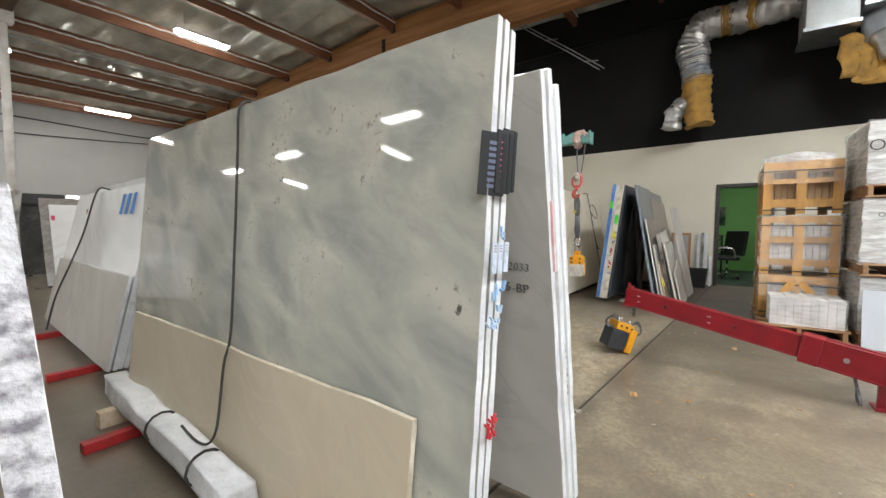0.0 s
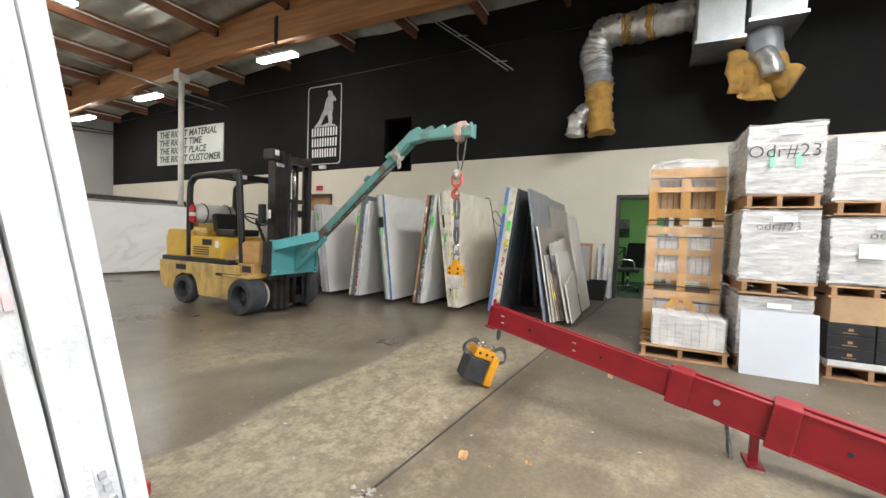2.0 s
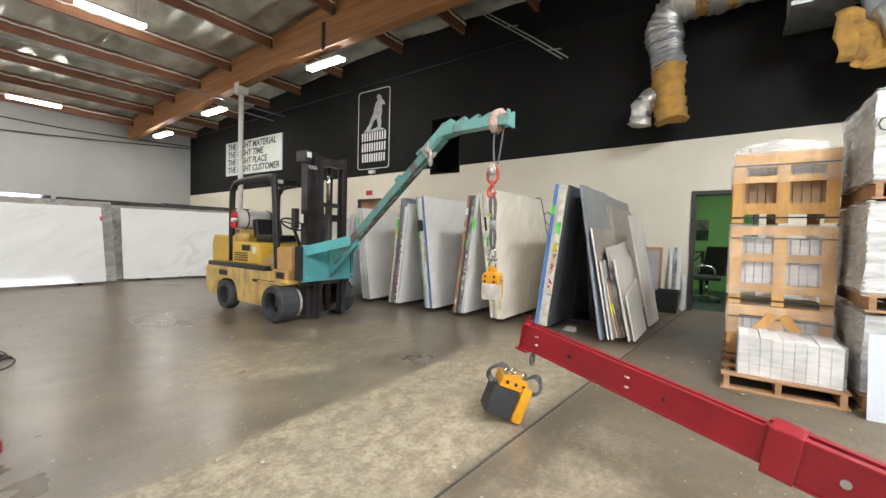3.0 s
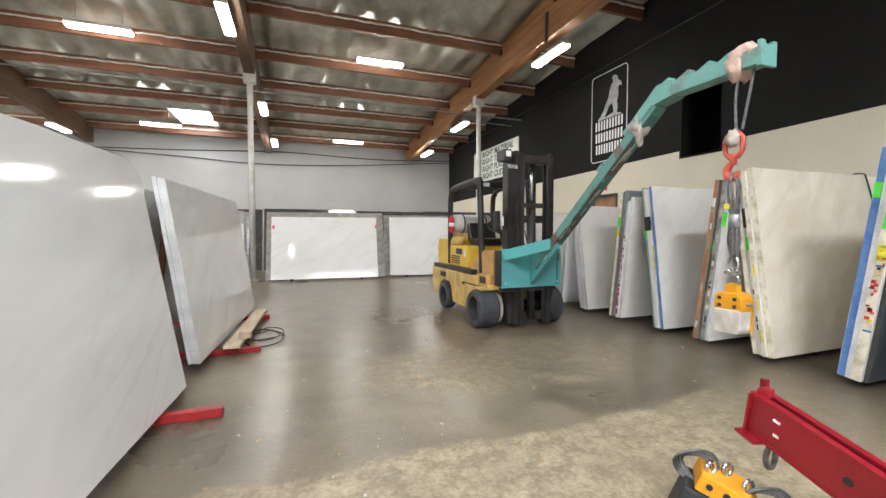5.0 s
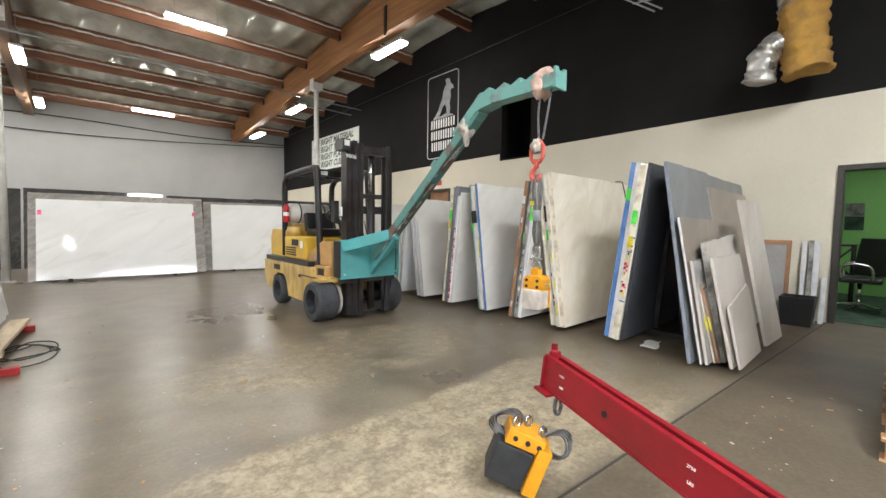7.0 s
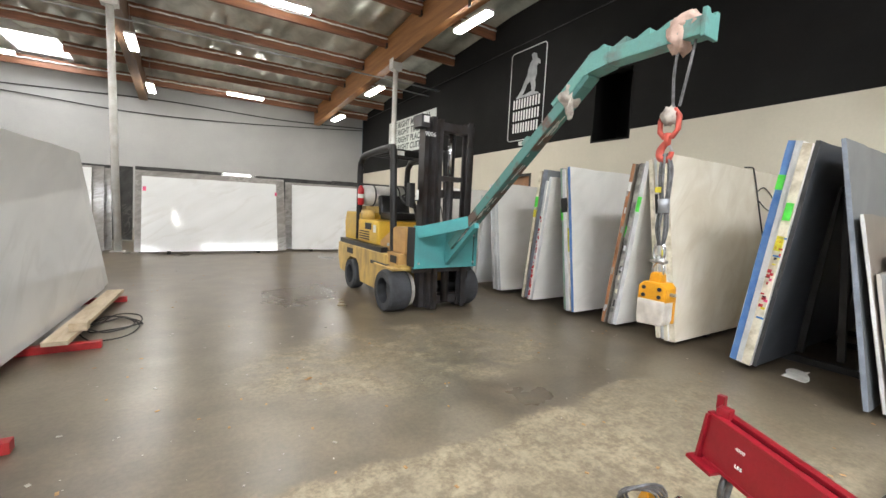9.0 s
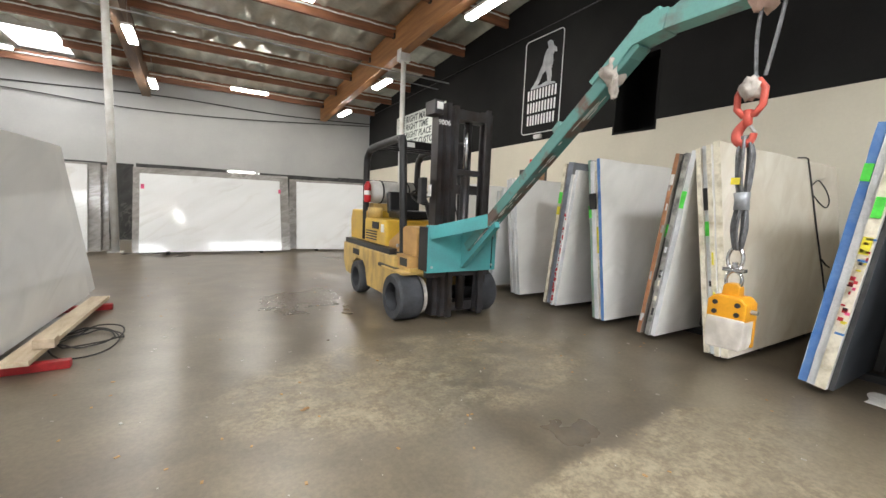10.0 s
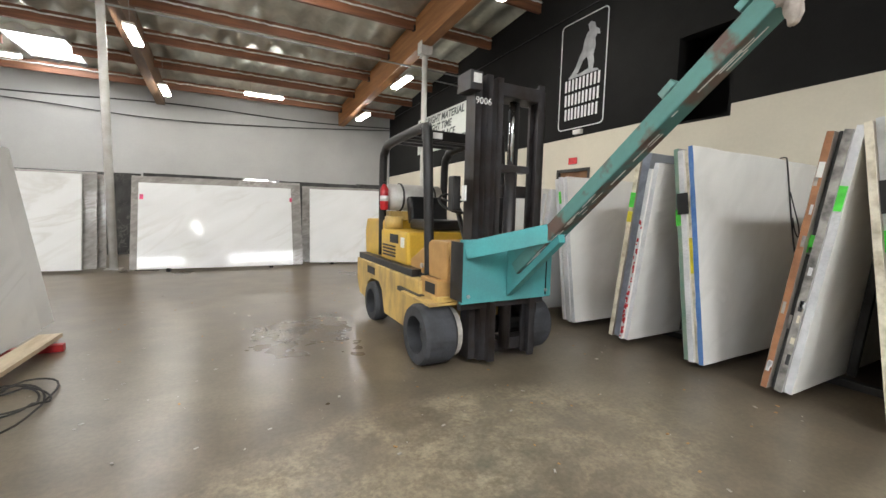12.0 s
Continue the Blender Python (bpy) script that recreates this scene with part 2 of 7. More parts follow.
M["joist"] = mat("red_brown_joist_timber", (0.27, 0.112, 0.056), 0.6, 0, (0.15, 0.062, 0.034), 2.0, 6, 0.2, 30, stretch=(0.4, 4, 6))
M["foil"] = mat("foil_insulation", (0.74, 0.75, 0.68), 0.4, 0.65, (0.48, 0.5, 0.44), 1.6, 6, 0.6, 9, rvar=0.06)
M["foil_edge"] = mat("bright_foil_edge", (0.92, 0.92, 0.9), 0.4, 0.1, scale=12, bump=0.5)
M["steel_white"] = mat("white_painted_steel", (0.72, 0.72, 0.7), 0.45, 0, (0.6, 0.58, 0.54), 5, 5, 0.05, 60)
M["steel_grey"] = mat("galvanised_steel", (0.5, 0.51, 0.52), 0.35, 0.8, (0.35, 0.36, 0.37), 6, 4, 0.1, 60)
M["chrome"] = mat("bright_shackle_steel", (0.75, 0.75, 0.76), 0.2, 1.0, (0.5, 0.5, 0.5), 20, 3)
M["dark_steel"] = mat("dark_greased_steel", (0.032, 0.031, 0.033), 0.42, 0.35, (0.018, 0.017, 0.016), 7, 6, 0.1, 50)
M["mast"] = mat("grey_black_mast_steel", (0.05, 0.048, 0.052), 0.42, 0.3, (0.03, 0.022, 0.018), 5, 6, 0.1, 50)
M["red_steel"] = mat("red_painted_steel", (0.265, 0.008, 0.017), 0.34, 0, (0.2, 0.007, 0.014), 5, 6, 0.08, 70)
M["red_foot"] = mat("scuffed_red_steel", (0.5, 0.025, 0.03), 0.45, 0, (0.32, 0.02, 0.02), 9, 6, 0.1, 60)
M["teal"] = mat("worn_teal_paint", (0.085, 0.375, 0.385), 0.4, 0, (0.09, 0.29, 0.295), 3, 6, 0.08, 60)
M["teal_worn"] = mat("rust_streaked_teal_paint", (0.1, 0.255, 0.235), 0.5, 0, (0.13, 0.085, 0.07), 7, 9, 0.15, 50, (0.38, 0.47), stretch=(2, 0.7, 0.7))
M["teal_tip"] = mat("chalky_teal_paint", (0.15, 0.36, 0.33), 0.5, 0, (0.16, 0.2, 0.18), 6, 9, 0.12, 50, (0.33, 0.5))
M["rag_white"] = mat("grimy_white_rag", (0.52, 0.47, 0.42), 0.9, 0, (0.3, 0.26, 0.23), 16, 7, 0.5, 40)
M["teal_rust"] = mat("rust_scraped_teal", (0.075, 0.2, 0.19), 0.45, 0.1, (0.13, 0.085, 0.065), 5, 6, 0.2, 20, (0.42, 0.56))
M["tan_paint"] = mat("sun_faded_tan_paint", (0.56, 0.33, 0.12), 0.5, 0, (0.42, 0.24, 0.08), 4, 5, 0.05, 20)
M["yellow"] = mat("dirty_yellow_paint", (0.72, 0.46, 0.055), 0.42, 0, (0.56, 0.34, 0.06), 3, 7, 0.08, 40, (0.3, 0.55))
M["yellow_dirty"] = mat("oil_stained_yellow_paint", (0.64, 0.44, 0.14), 0.5, 0, (0.36, 0.235, 0.09), 5.5, 10, 0.1, 40, (0.32, 0.58), stretch=(1, 1.2, 0.6))
M["clamp_yellow"] = mat("orange_yellow_clamp_paint", (0.72, 0.33, 0.015), 0.38, 0, (0.58, 0.25, 0.012), 8, 5, 0.05, 70)
M["rubber"] = mat("grey_worn_rubber", (0.055, 0.058, 0.066), 0.75, 0, (0.032, 0.033, 0.037), 8, 6, 0.25, 50)
M["pad"] = mat("black_rubber_pad", (0.028, 0.03, 0.034), 0.65, 0, (0.018, 0.018, 0.02), 14, 5, 0.3, 90)
M["pad_grey"] = mat("dusty_pale_rubber", (0.62, 0.58, 0.52), 0.8, 0, (0.42, 0.38, 0.34), 9, 5, 0.15, 20)
M["vinyl"] = mat("black_vinyl", (0.012, 0.012, 0.013), 0.35, 0, scale=10, bump=0.1)
M["plastic_black"] = mat("black_plastic", (0.015, 0.015, 0.016), 0.45, 0, scale=10)
M["ext_red"] = mat("extinguisher_red", (0.6, 0.02, 0.025), 0.3, 0, scale=10)
M["white"] = mat("white_print", (0.8, 0.8, 0.78), 0.6, 0, (0.7, 0.7, 0.68), 10)
# marker ink, also used for the dark of holes that are not cut
M["ink"] = mat("black_ink_and_hole_shade", (0.02, 0.02, 0.022), 0.6, 0, scale=10)
M["red_ink"] = mat("red_marker_paint", (0.55, 0.03, 0.04), 0.6, 0, scale=10)
M["blue_ink"] = mat("blue_marker_paint", (0.05, 0.2, 0.5), 0.6, 0, scale=10)
M["green_tape"] = mat("green_sticker", (0.1, 0.75, 0.08), 0.5, 0, scale=10)
M["mint_tape"] = mat("mint_tape", (0.3, 0.72, 0.5), 0.5, 0, scale=10)
M["pink_tape"] = mat("pink_sticker", (0.85, 0.1, 0.25), 0.5, 0, scale=10)
M["yellow_tape"] = mat("yellow_sticker", (0.8, 0.68, 0.05), 0.5, 0, scale=10)
M["pallet"] = mat("pallet_timber", (0.42, 0.24, 0.12), 0.75, 0, (0.26, 0.14, 0.07), 3, 6, 0.3, 30, spread=0.18, stretch=(3, 1, 6))
M["crate"] = mat("crate_timber", (0.6, 0.33, 0.095), 0.6, 0, (0.42, 0.21, 0.06), 3, 6, 0.2, 30, spread=0.12, stretch=(4, 4, 1))
M["plank"] = mat("pale_plank_timber", (0.66, 0.55, 0.4), 0.7, 0, (0.5, 0.39, 0.26), 3, 6, 0.2, 30, stretch=(5, 1, 5))
M["ply"] = mat("brown_timber_board", (0.4, 0.21, 0.11), 0.75, 0, (0.26, 0.14, 0.08), 3, 6, 0.2, 30)
M["card"] = mat("brown_cardboard", (0.45, 0.3, 0.17), 0.8, 0, (0.38, 0.25, 0.14), 4, 5, 0.1, 30)
M["carton"] = mat("wrapped_white_cartons", (0.53, 0.515, 0.495), 0.35, 0, (0.42, 0.405, 0.385), 1.6, 8, 0.3, 6, stretch=(1, 1, 7), rvar=0.2, grain=(0.88, 1.06))
M["carton_white"] = mat("white_cartons", (0.64, 0.615, 0.59), 0.5, 0, (0.5, 0.48, 0.46), 4, 6, 0.1, 25, spread=0.06)
M["panel_white"] = mat("white_tile_sheet", (0.54, 0.56, 0.6), 0.4, 0, (0.5, 0.52, 0.56), 2, 6, 0.02, 30, grain=(0.98, 1.01))
M["box_black"] = mat("black_carton", (0.015, 0.015, 0.017), 0.5, 0, scale=6)
M["duct_foil"] = mat("crinkled_foil_duct", (0.66, 0.65, 0.62), 0.3, 0.7, (0.4, 0.4, 0.4), 4, 6, 0.9, 16)
M["duct_grey"] = mat("grey_duct_tape", (0.33, 0.34, 0.36), 0.45, 0.3, (0.25, 0.26, 0.28), 4, 6, 0.5, 16)
M["duct_yellow"] = mat("bare_yellow_insulation", (0.5, 0.28, 0.06), 0.9, 0, (0.3, 0.17, 0.05), 5, 7, 0.9, 25)
M["tin"] = mat("sheet_metal", (0.52, 0.54, 0.53), 0.45, 0.3, (0.44, 0.455, 0.45), 3, 5, 0.1, 30)
M["green_wall"] = mat("green_wall_paint", (0.17, 0.4, 0.12), 0.75, 0, (0.145, 0.36, 0.1), 1, 5, 0.05, 30)
M["carpet"] = mat("green_carpet_tiles", (0.03, 0.075, 0.04), 0.95, 0, (0.01, 0.022, 0.014), 5, 4, 0.5, 90)
M["frame_dark"] = mat("dark_door_frame", (0.045, 0.04, 0.035), 0.5, 0, scale=6)
M["rag"] = mat("dirty_pink_padding", (0.65, 0.47, 0.4), 0.9, 0, (0.4, 0.27, 0.22), 9, 6, 0.6, 30)
M["cable"] = mat("grey_wire_rope", (0.2, 0.2, 0.21), 0.45, 0.5, (0.1, 0.1, 0.1), 30, 4)
M["cable_dark"] = mat("dark_rope", (0.045, 0.042, 0.04), 0.8, 0, scale=30)
M["hook"] = mat("faded_red_hook", (0.6, 0.1, 0.07), 0.45, 0, (0.42, 0.07, 0.05), 14, 5)
M["rust"] = mat("rusty_rack_steel", (0.3, 0.11, 0.05), 0.75, 0.1, (0.12, 0.05, 0.03), 5, 8, 0.3, 40)
M["tag_print"] = mat("blue_grey_print", (0.16, 0.18, 0.27), 0.5, 0, scale=10)
M["pink_chalk"] = mat("pink_chalk", (0.72, 0.42, 0.42), 0.8, 0, (0.7, 0.58, 0.58), 30)
M["faint_ink"] = mat("faded_grey_ink", (0.24, 0.24, 0.26), 0.7, 0, (0.42, 0.42, 0.43), 60)
M["label_pale"] = mat("pale_blue_label_film", (0.58, 0.63, 0.72), 0.3, 0, (0.5, 0.55, 0.65), 20)
M["leaf"] = mat("dry_leaf", (0.5, 0.3, 0.14), 0.8, 0, (0.36, 0.2, 0.09), 30)
M["sky_tape"] = mat("pale_blue_tape", (0.22, 0.42, 0.68), 0.6, 0, (0.5, 0.62, 0.75), 14)
M["chip"] = mat("stone_chip", (0.5, 0.47, 0.43), 0.8, 0, (0.34, 0.31, 0.28), 20)
M["paper"] = mat("scrap_paper", (0.7, 0.68, 0.64), 0.8, 0, (0.6, 0.58, 0.54), 10)
M["wrap"] = film("clear_stretch_film", (0.88, 0.87, 0.86), 0.35)
M["tank"] = mat("dull_white_tank_paint", (0.62, 0.61, 0.58), 0.4, 0.1, (0.5, 0.48, 0.45), 6, 6)
M["sign"] = mat("white_sign_board", (0.6, 0.63, 0.58), 0.5, 0, (0.55, 0.58, 0.54), 2)
M["sign_ink"] = mat("dark_sign_ink", (0.03, 0.04, 0.04), 0.5, 0, scale=5)
# stones
M["grey_green"] = stone("grey_green_quartzite", (0.43, 0.412, 0.356), (0.25, 0.255, 0.236), (0.53, 0.505, 0.45), 0.05, 4.5, 0.05, 0.12, 24, 2.1, 0.9, (0.36, 0.66), 2.3)
M["beige"] = stone("beige_limestone", (0.5, 0.43, 0.325), (0.44, 0.375, 0.28), (0.58, 0.5, 0.38), 0.35, 2, 0.05, 0.3)
M["marble"] = stone("white_marble", (0.82, 0.82, 0.81), (0.72, 0.725, 0.73), (0.52, 0.52, 0.51), 0.09, 0.45, 0.05, 0.3, 25, 0.7, stretch=4.2)
M["marble_far"] = stone("veined_white_marble", (0.89, 0.895, 0.9), (0.83, 0.835, 0.835), (0.62, 0.6, 0.56), 0.06, 0.5, 0.05, 0.45, 25, 0.8, gloss=0.2, stretch=4.5)
M["cream_stone"] = stone("cream_limestone", (0.8, 0.75, 0.655), (0.68, 0.61, 0.5), (0.55, 0.47, 0.36), 0.3, 1.2, 0.06, 0.35)
M["white_stone"] = stone("chalk_white_stone", (0.8, 0.78, 0.74), (0.71, 0.69, 0.65), (0.58, 0.56, 0.52), 0.35, 1, 0.05, 0.3)
M["pale_back"] = stone("dull_grey_slab_back", (0.5, 0.485, 0.45), (0.44, 0.425, 0.395), (0.24, 0.22, 0.2), 0.55, 1.4, 0.05, 0.35)
M["slate"] = stone("blue_grey_slate", (0.2, 0.21, 0.225), (0.15, 0.16, 0.17), (0.28, 0.28, 0.28), 0.35, 1.6, 0.04, 0.3)
M["charcoal"] = stone("charcoal_stone", (0.07, 0.076, 0.088), (0.05, 0.054, 0.062), (0.12, 0.12, 0.13), 0.4, 1.6, 0.04, 0.3)
M["grey_stone"] = stone("mid_grey_stone", (0.36, 0.35, 0.345), (0.28, 0.27, 0.265), (0.45, 0.43, 0.4), 0.3, 1.5, 0.05, 0.35)
M["taupe"] = stone("taupe_stone", (0.3, 0.255, 0.215), (0.23, 0.195, 0.16), (0.4, 0.35, 0.3), 0.35, 1.5, 0.05, 0.4)
M["border"] = stone("grey_brown_quartzite", (0.4, 0.38, 0.36), (0.25, 0.235, 0.22), (0.6, 0.57, 0.54), 0.15, 3, 0.08, 0.6, 20, 4)
M["pale_taupe"] = stone("pale_taupe_stone", (0.56, 0.52, 0.475), (0.47, 0.43, 0.39), (0.36, 0.32, 0.28), 0.4, 1.8, 0.03, 0.45)
M["dark_polish"] = stone("dark_polished_granite", (0.07, 0.07, 0.07), (0.04, 0.04, 0.04), (0.2, 0.19, 0.18), 0.06, 2.5, 0.05, 0.4)
M["wrap_thin"] = film("thin_clear_film", (0.9, 0.89, 0.88), 0.16)
M["edge_white"] = mat("rough_white_stone_edge", (0.68, 0.685, 0.695), 0.85, 0, (0.5, 0.505, 0.52), 6, 7, 0.7, 45, (0.25, 0.6))
M["edge_cream"] = mat("rough_cream_stone_edge", (0.76, 0.7, 0.57), 0.85, 0, (0.46, 0.4, 0.29), 9, 9, 0.7, 45, (0.34, 0.56))
M["edge_grey"] = mat("rough_grey_stone_edge", (0.4, 0.38, 0.35), 0.85, 0, (0.12, 0.115, 0.11), 9, 8, 0.8, 45, (0.35, 0.6))
M["edge_brown"] = mat("rough_orange_brown_edge", (0.42, 0.2, 0.1), 0.85, 0, (0.3, 0.14, 0.075), 9, 7, 0.6, 45)
M["edge_blue"] = mat("blue_painted_edge", (0.06, 0.17, 0.46), 0.6, 0, (0.12, 0.24, 0.5), 9, 7, 0.5, 45)
M["edge_green"] = mat("green_painted_edge", (0.16, 0.3, 0.24), 0.65, 0, (0.26, 0.34, 0.26), 9, 7, 0.5, 45)
M["edge_slate"] = mat("blue_grey_edge", (0.24, 0.27, 0.33), 0.7, 0, (0.17, 0.19, 0.23), 9, 6, 0.5, 45)
M["edge_dark"] = mat("charcoal_edge", (0.03, 0.03, 0.033), 0.7, 0, (0.05, 0.05, 0.05), 9, 6, 0.5, 45)
M["edge_speck"] = mat("speckled_broken_edge", (0.62, 0.615, 0.64), 0.85, 0, (0.2, 0.19, 0.21), 18, 8, 0.9, 60, (0.36, 0.54))
M["tube"] = glow("fluorescent_tube", (1.0, 0.98, 0.93), TUBE)
# glow of the three skylights out of view, two of them added as fill
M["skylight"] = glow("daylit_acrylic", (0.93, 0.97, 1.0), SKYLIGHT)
# north skylight glows less so that the end wall stays dimmer
M["skylight_dim"] = glow("dimmer_daylit_acrylic", (0.95, 0.97, 1.0), NORTHLIGHT)
M["office_glow"] = glow("office_fill_panel", (1.0, 0.98, 0.94), OFFICE)
M["screen"] = mat("dark_picture_print", (0.05, 0.06, 0.05), 0.4, 0, (0.14, 0.16, 0.13), 9, 5)

# ---- building blocks ----
BASIS = {}


def thing(name, label, category, at=(0, 0, 0), turn=0, group=""):
    ob = new(name)
    ob.empty_display_size = 0.1
    ob.matrix_basis = pose(*at, 0, 0, turn)
    BASIS[ob.name] = ob.matrix_basis.copy()
    return tagged(ob, label, category, group)


def part(name, bm, material, parent=None, label="", world=True, smooth=False, kind="", category="", group=""):
    """Links a bmesh as one mesh object, under a thing or a part if one is given. world: the bmesh is in the place's metres."""
    me = bpy.data.meshes.new(name)
    if world and parent is not None:
        bm.transform(BASIS[parent.name].inverted())
    bmesh.ops.recalc_face_normals(bm, faces=bm.faces)
    for f in bm.faces:
        f.smooth = smooth
    bm.to_mesh(me)
    bm.free()
    for m in material if isinstance(material, (list, tuple)) else [material]:
        me.materials.append(M[m])
    ob = new(name, me)
    if parent is not None:
        ob.parent = parent
        BASIS[ob.name] = BASIS[parent.name]
    else:
        BASIS[ob.name] = Matrix()
    return tagged(ob, label, category, group, kind)


def settle(ob, at):
    """Moves a one-mesh thing's origin to a point, its mesh staying where it is."""
    ob.data.transform(Matrix.Translation(-Vector(at)))
    ob.matrix_basis = Matrix.Translation(at)
    BASIS[ob.name] = ob.matrix_basis.copy()
    return ob


def box(x0, x1, y0, y1, z0, z1, bevel=0.0, m=None, bm=None, slot=0):
    bm = bm or bmesh.new()
    vs = [bm.verts.new((x, y, z)) for x in (x0, x1) for y in (y0, y1) for z in (z0, z1)]
    fs = [bm.faces.new([vs[i] for i in q]) for q in ((0, 1, 3, 2), (4, 6, 7, 5), (0, 4, 5, 1), (2, 3, 7, 6), (0, 2, 6, 4), (1, 5, 7, 3))]
    for f in fs:
        f.material_index = slot
    if bevel:
        r = bmesh.ops.bevel(bm, geom=list({e for f in fs for e in f.edges}), offset=bevel, segments=2, affect="EDGES", profile=0.6)
        vs = list({v for f in r["faces"] for v in f.verts} | {v for v in vs if v.is_valid})
    if m is not None:
        bmesh.ops.transform(bm, matrix=m, verts=[v for v in vs if v.is_valid])
    return bm


def prism(points, axis, a, b, bevel=0.0, bm=None):
    """A flat outline pushed from a to b along an axis; the points are in the other two, in order."""
    bm = bm or bmesh.new()

    def at(p, h):
        return {"x": (h, p[0], p[1]), "y": (p[0], h, p[1]), "z": (p[0], p[1], h)}[axis]

    lo, hi = [bm.verts.new(at(p, a)) for p in points], [bm.verts.new(at(p, b)) for p in points]
    n = len(points)
    fs = [bm.faces.new(lo), bm.faces.new(list(reversed(hi)))]
    fs += [bm.faces.new((lo[i], hi[i], hi[(i + 1) % n], lo[(i + 1) % n])) for i in range(n)]
    if bevel:
        bmesh.ops.bevel(bm, geom=list({e for f in fs for e in f.edges}), offset=bevel, segments=2, affect="EDGES", profile=0.6)
    return bm


def rod(path, r, sides=8, bm=None, squash=None, close=False):
    """A tube of radius r (or a list of radii) along a path of points."""
    bm = bm or bmesh.new()
    pts = [Vector(p) for p in path]
    n = len(pts)
    rings, up = [], None
    for i, p in enumerate(pts):
        d = (pts[min(i + 1, n - 1)] - pts[max(i - 1, 0)])
        if close:
            d = pts[(i + 1) % n] - pts[i - 1]
        d.normalize()
        if up is None:
            up = d.orthogonal().normalized()
        up = (up - d * up.dot(d)).normalized()
        side = d.cross(up)
        rad = r[i] if isinstance(r, (list, tuple)) else r
        rings.append([bm.verts.new(p + rad * (math.cos(2 * math.pi * k / sides) * up + math.sin(2 * math.pi * k / sides) * side)) for k in range(sides)])
    for i in range(n if close else n - 1):
        a, b = rings[i], rings[(i + 1) % n]
        for k in range(sides):
            bm.faces.new((a[k], a[(k + 1) % sides], b[(k + 1) % sides], b[k]))
    if not close:
        bm.faces.new(list(reversed(rings[0])))
        bm.faces.new(rings[-1])
    return bm


def curve_points(points, steps=6):
    """A smooth run of points through the given ones."""
    pts = [Vector(p) for p in points]
    out = []
    for i in range(len(pts) - 1):
        a, b, c, d = pts[max(i - 1, 0)], pts[i], pts[i + 1], pts[min(i + 2, len(pts) - 1)]
        for k in range(steps):
            t = k / steps
            out.append(0.5 * (2 * b + (c - a) * t + (2 * a - 5 * b + 4 * c - d) * t * t + (3 * b - a - 3 * c + d) * t ** 3))
    return out + [pts[-1]]


def beam_box(a, b, w, h, bevel=0.0, bm=None, up=(0, 0, 1)):
    """A straight bar from a to b, w wide and h high, a and b on its axis."""
    a, b = Vector(a), Vector(b)
    d = (b - a).normalized()
    side = d.cross(Vector(up)).normalized()
    top = side.cross(d)
    m = Matrix((side, d, top)).transposed().to_4x4()
    m.translation = a
    return box(-w / 2, w / 2, 0, (b - a).length, -h / 2, h / 2, bevel, m, bm)


def words(name, text, size, at, rot, material, parent, depth=0.002, bold=0.0):
    """Lettering as a mesh, standing just proud of its surface; at is its middle."""
    cu = bpy.data.curves.new(name, "FONT")
    cu.body, cu.size, cu.extrude, cu.align_x, cu.align_y, cu.offset = text, size, depth, "CENTER", "CENTER", bold
    cu.resolution_u = 2
    tmp = bpy.data.objects.new(name, cu)
    me = bpy.data.meshes.new_from_object(tmp)
    bpy.data.objects.remove(tmp)
    me.transform(pose(*at, *rot))
    if parent is not None:
        me.transform(BASIS[parent.name].inverted())
    me.materials.clear()
    me.materials.append(M[material])
    ob = new(name, me)
    if parent is not None:
        ob.parent = parent
    return ob


# ---- stone slabs ----
FRAMES = {}


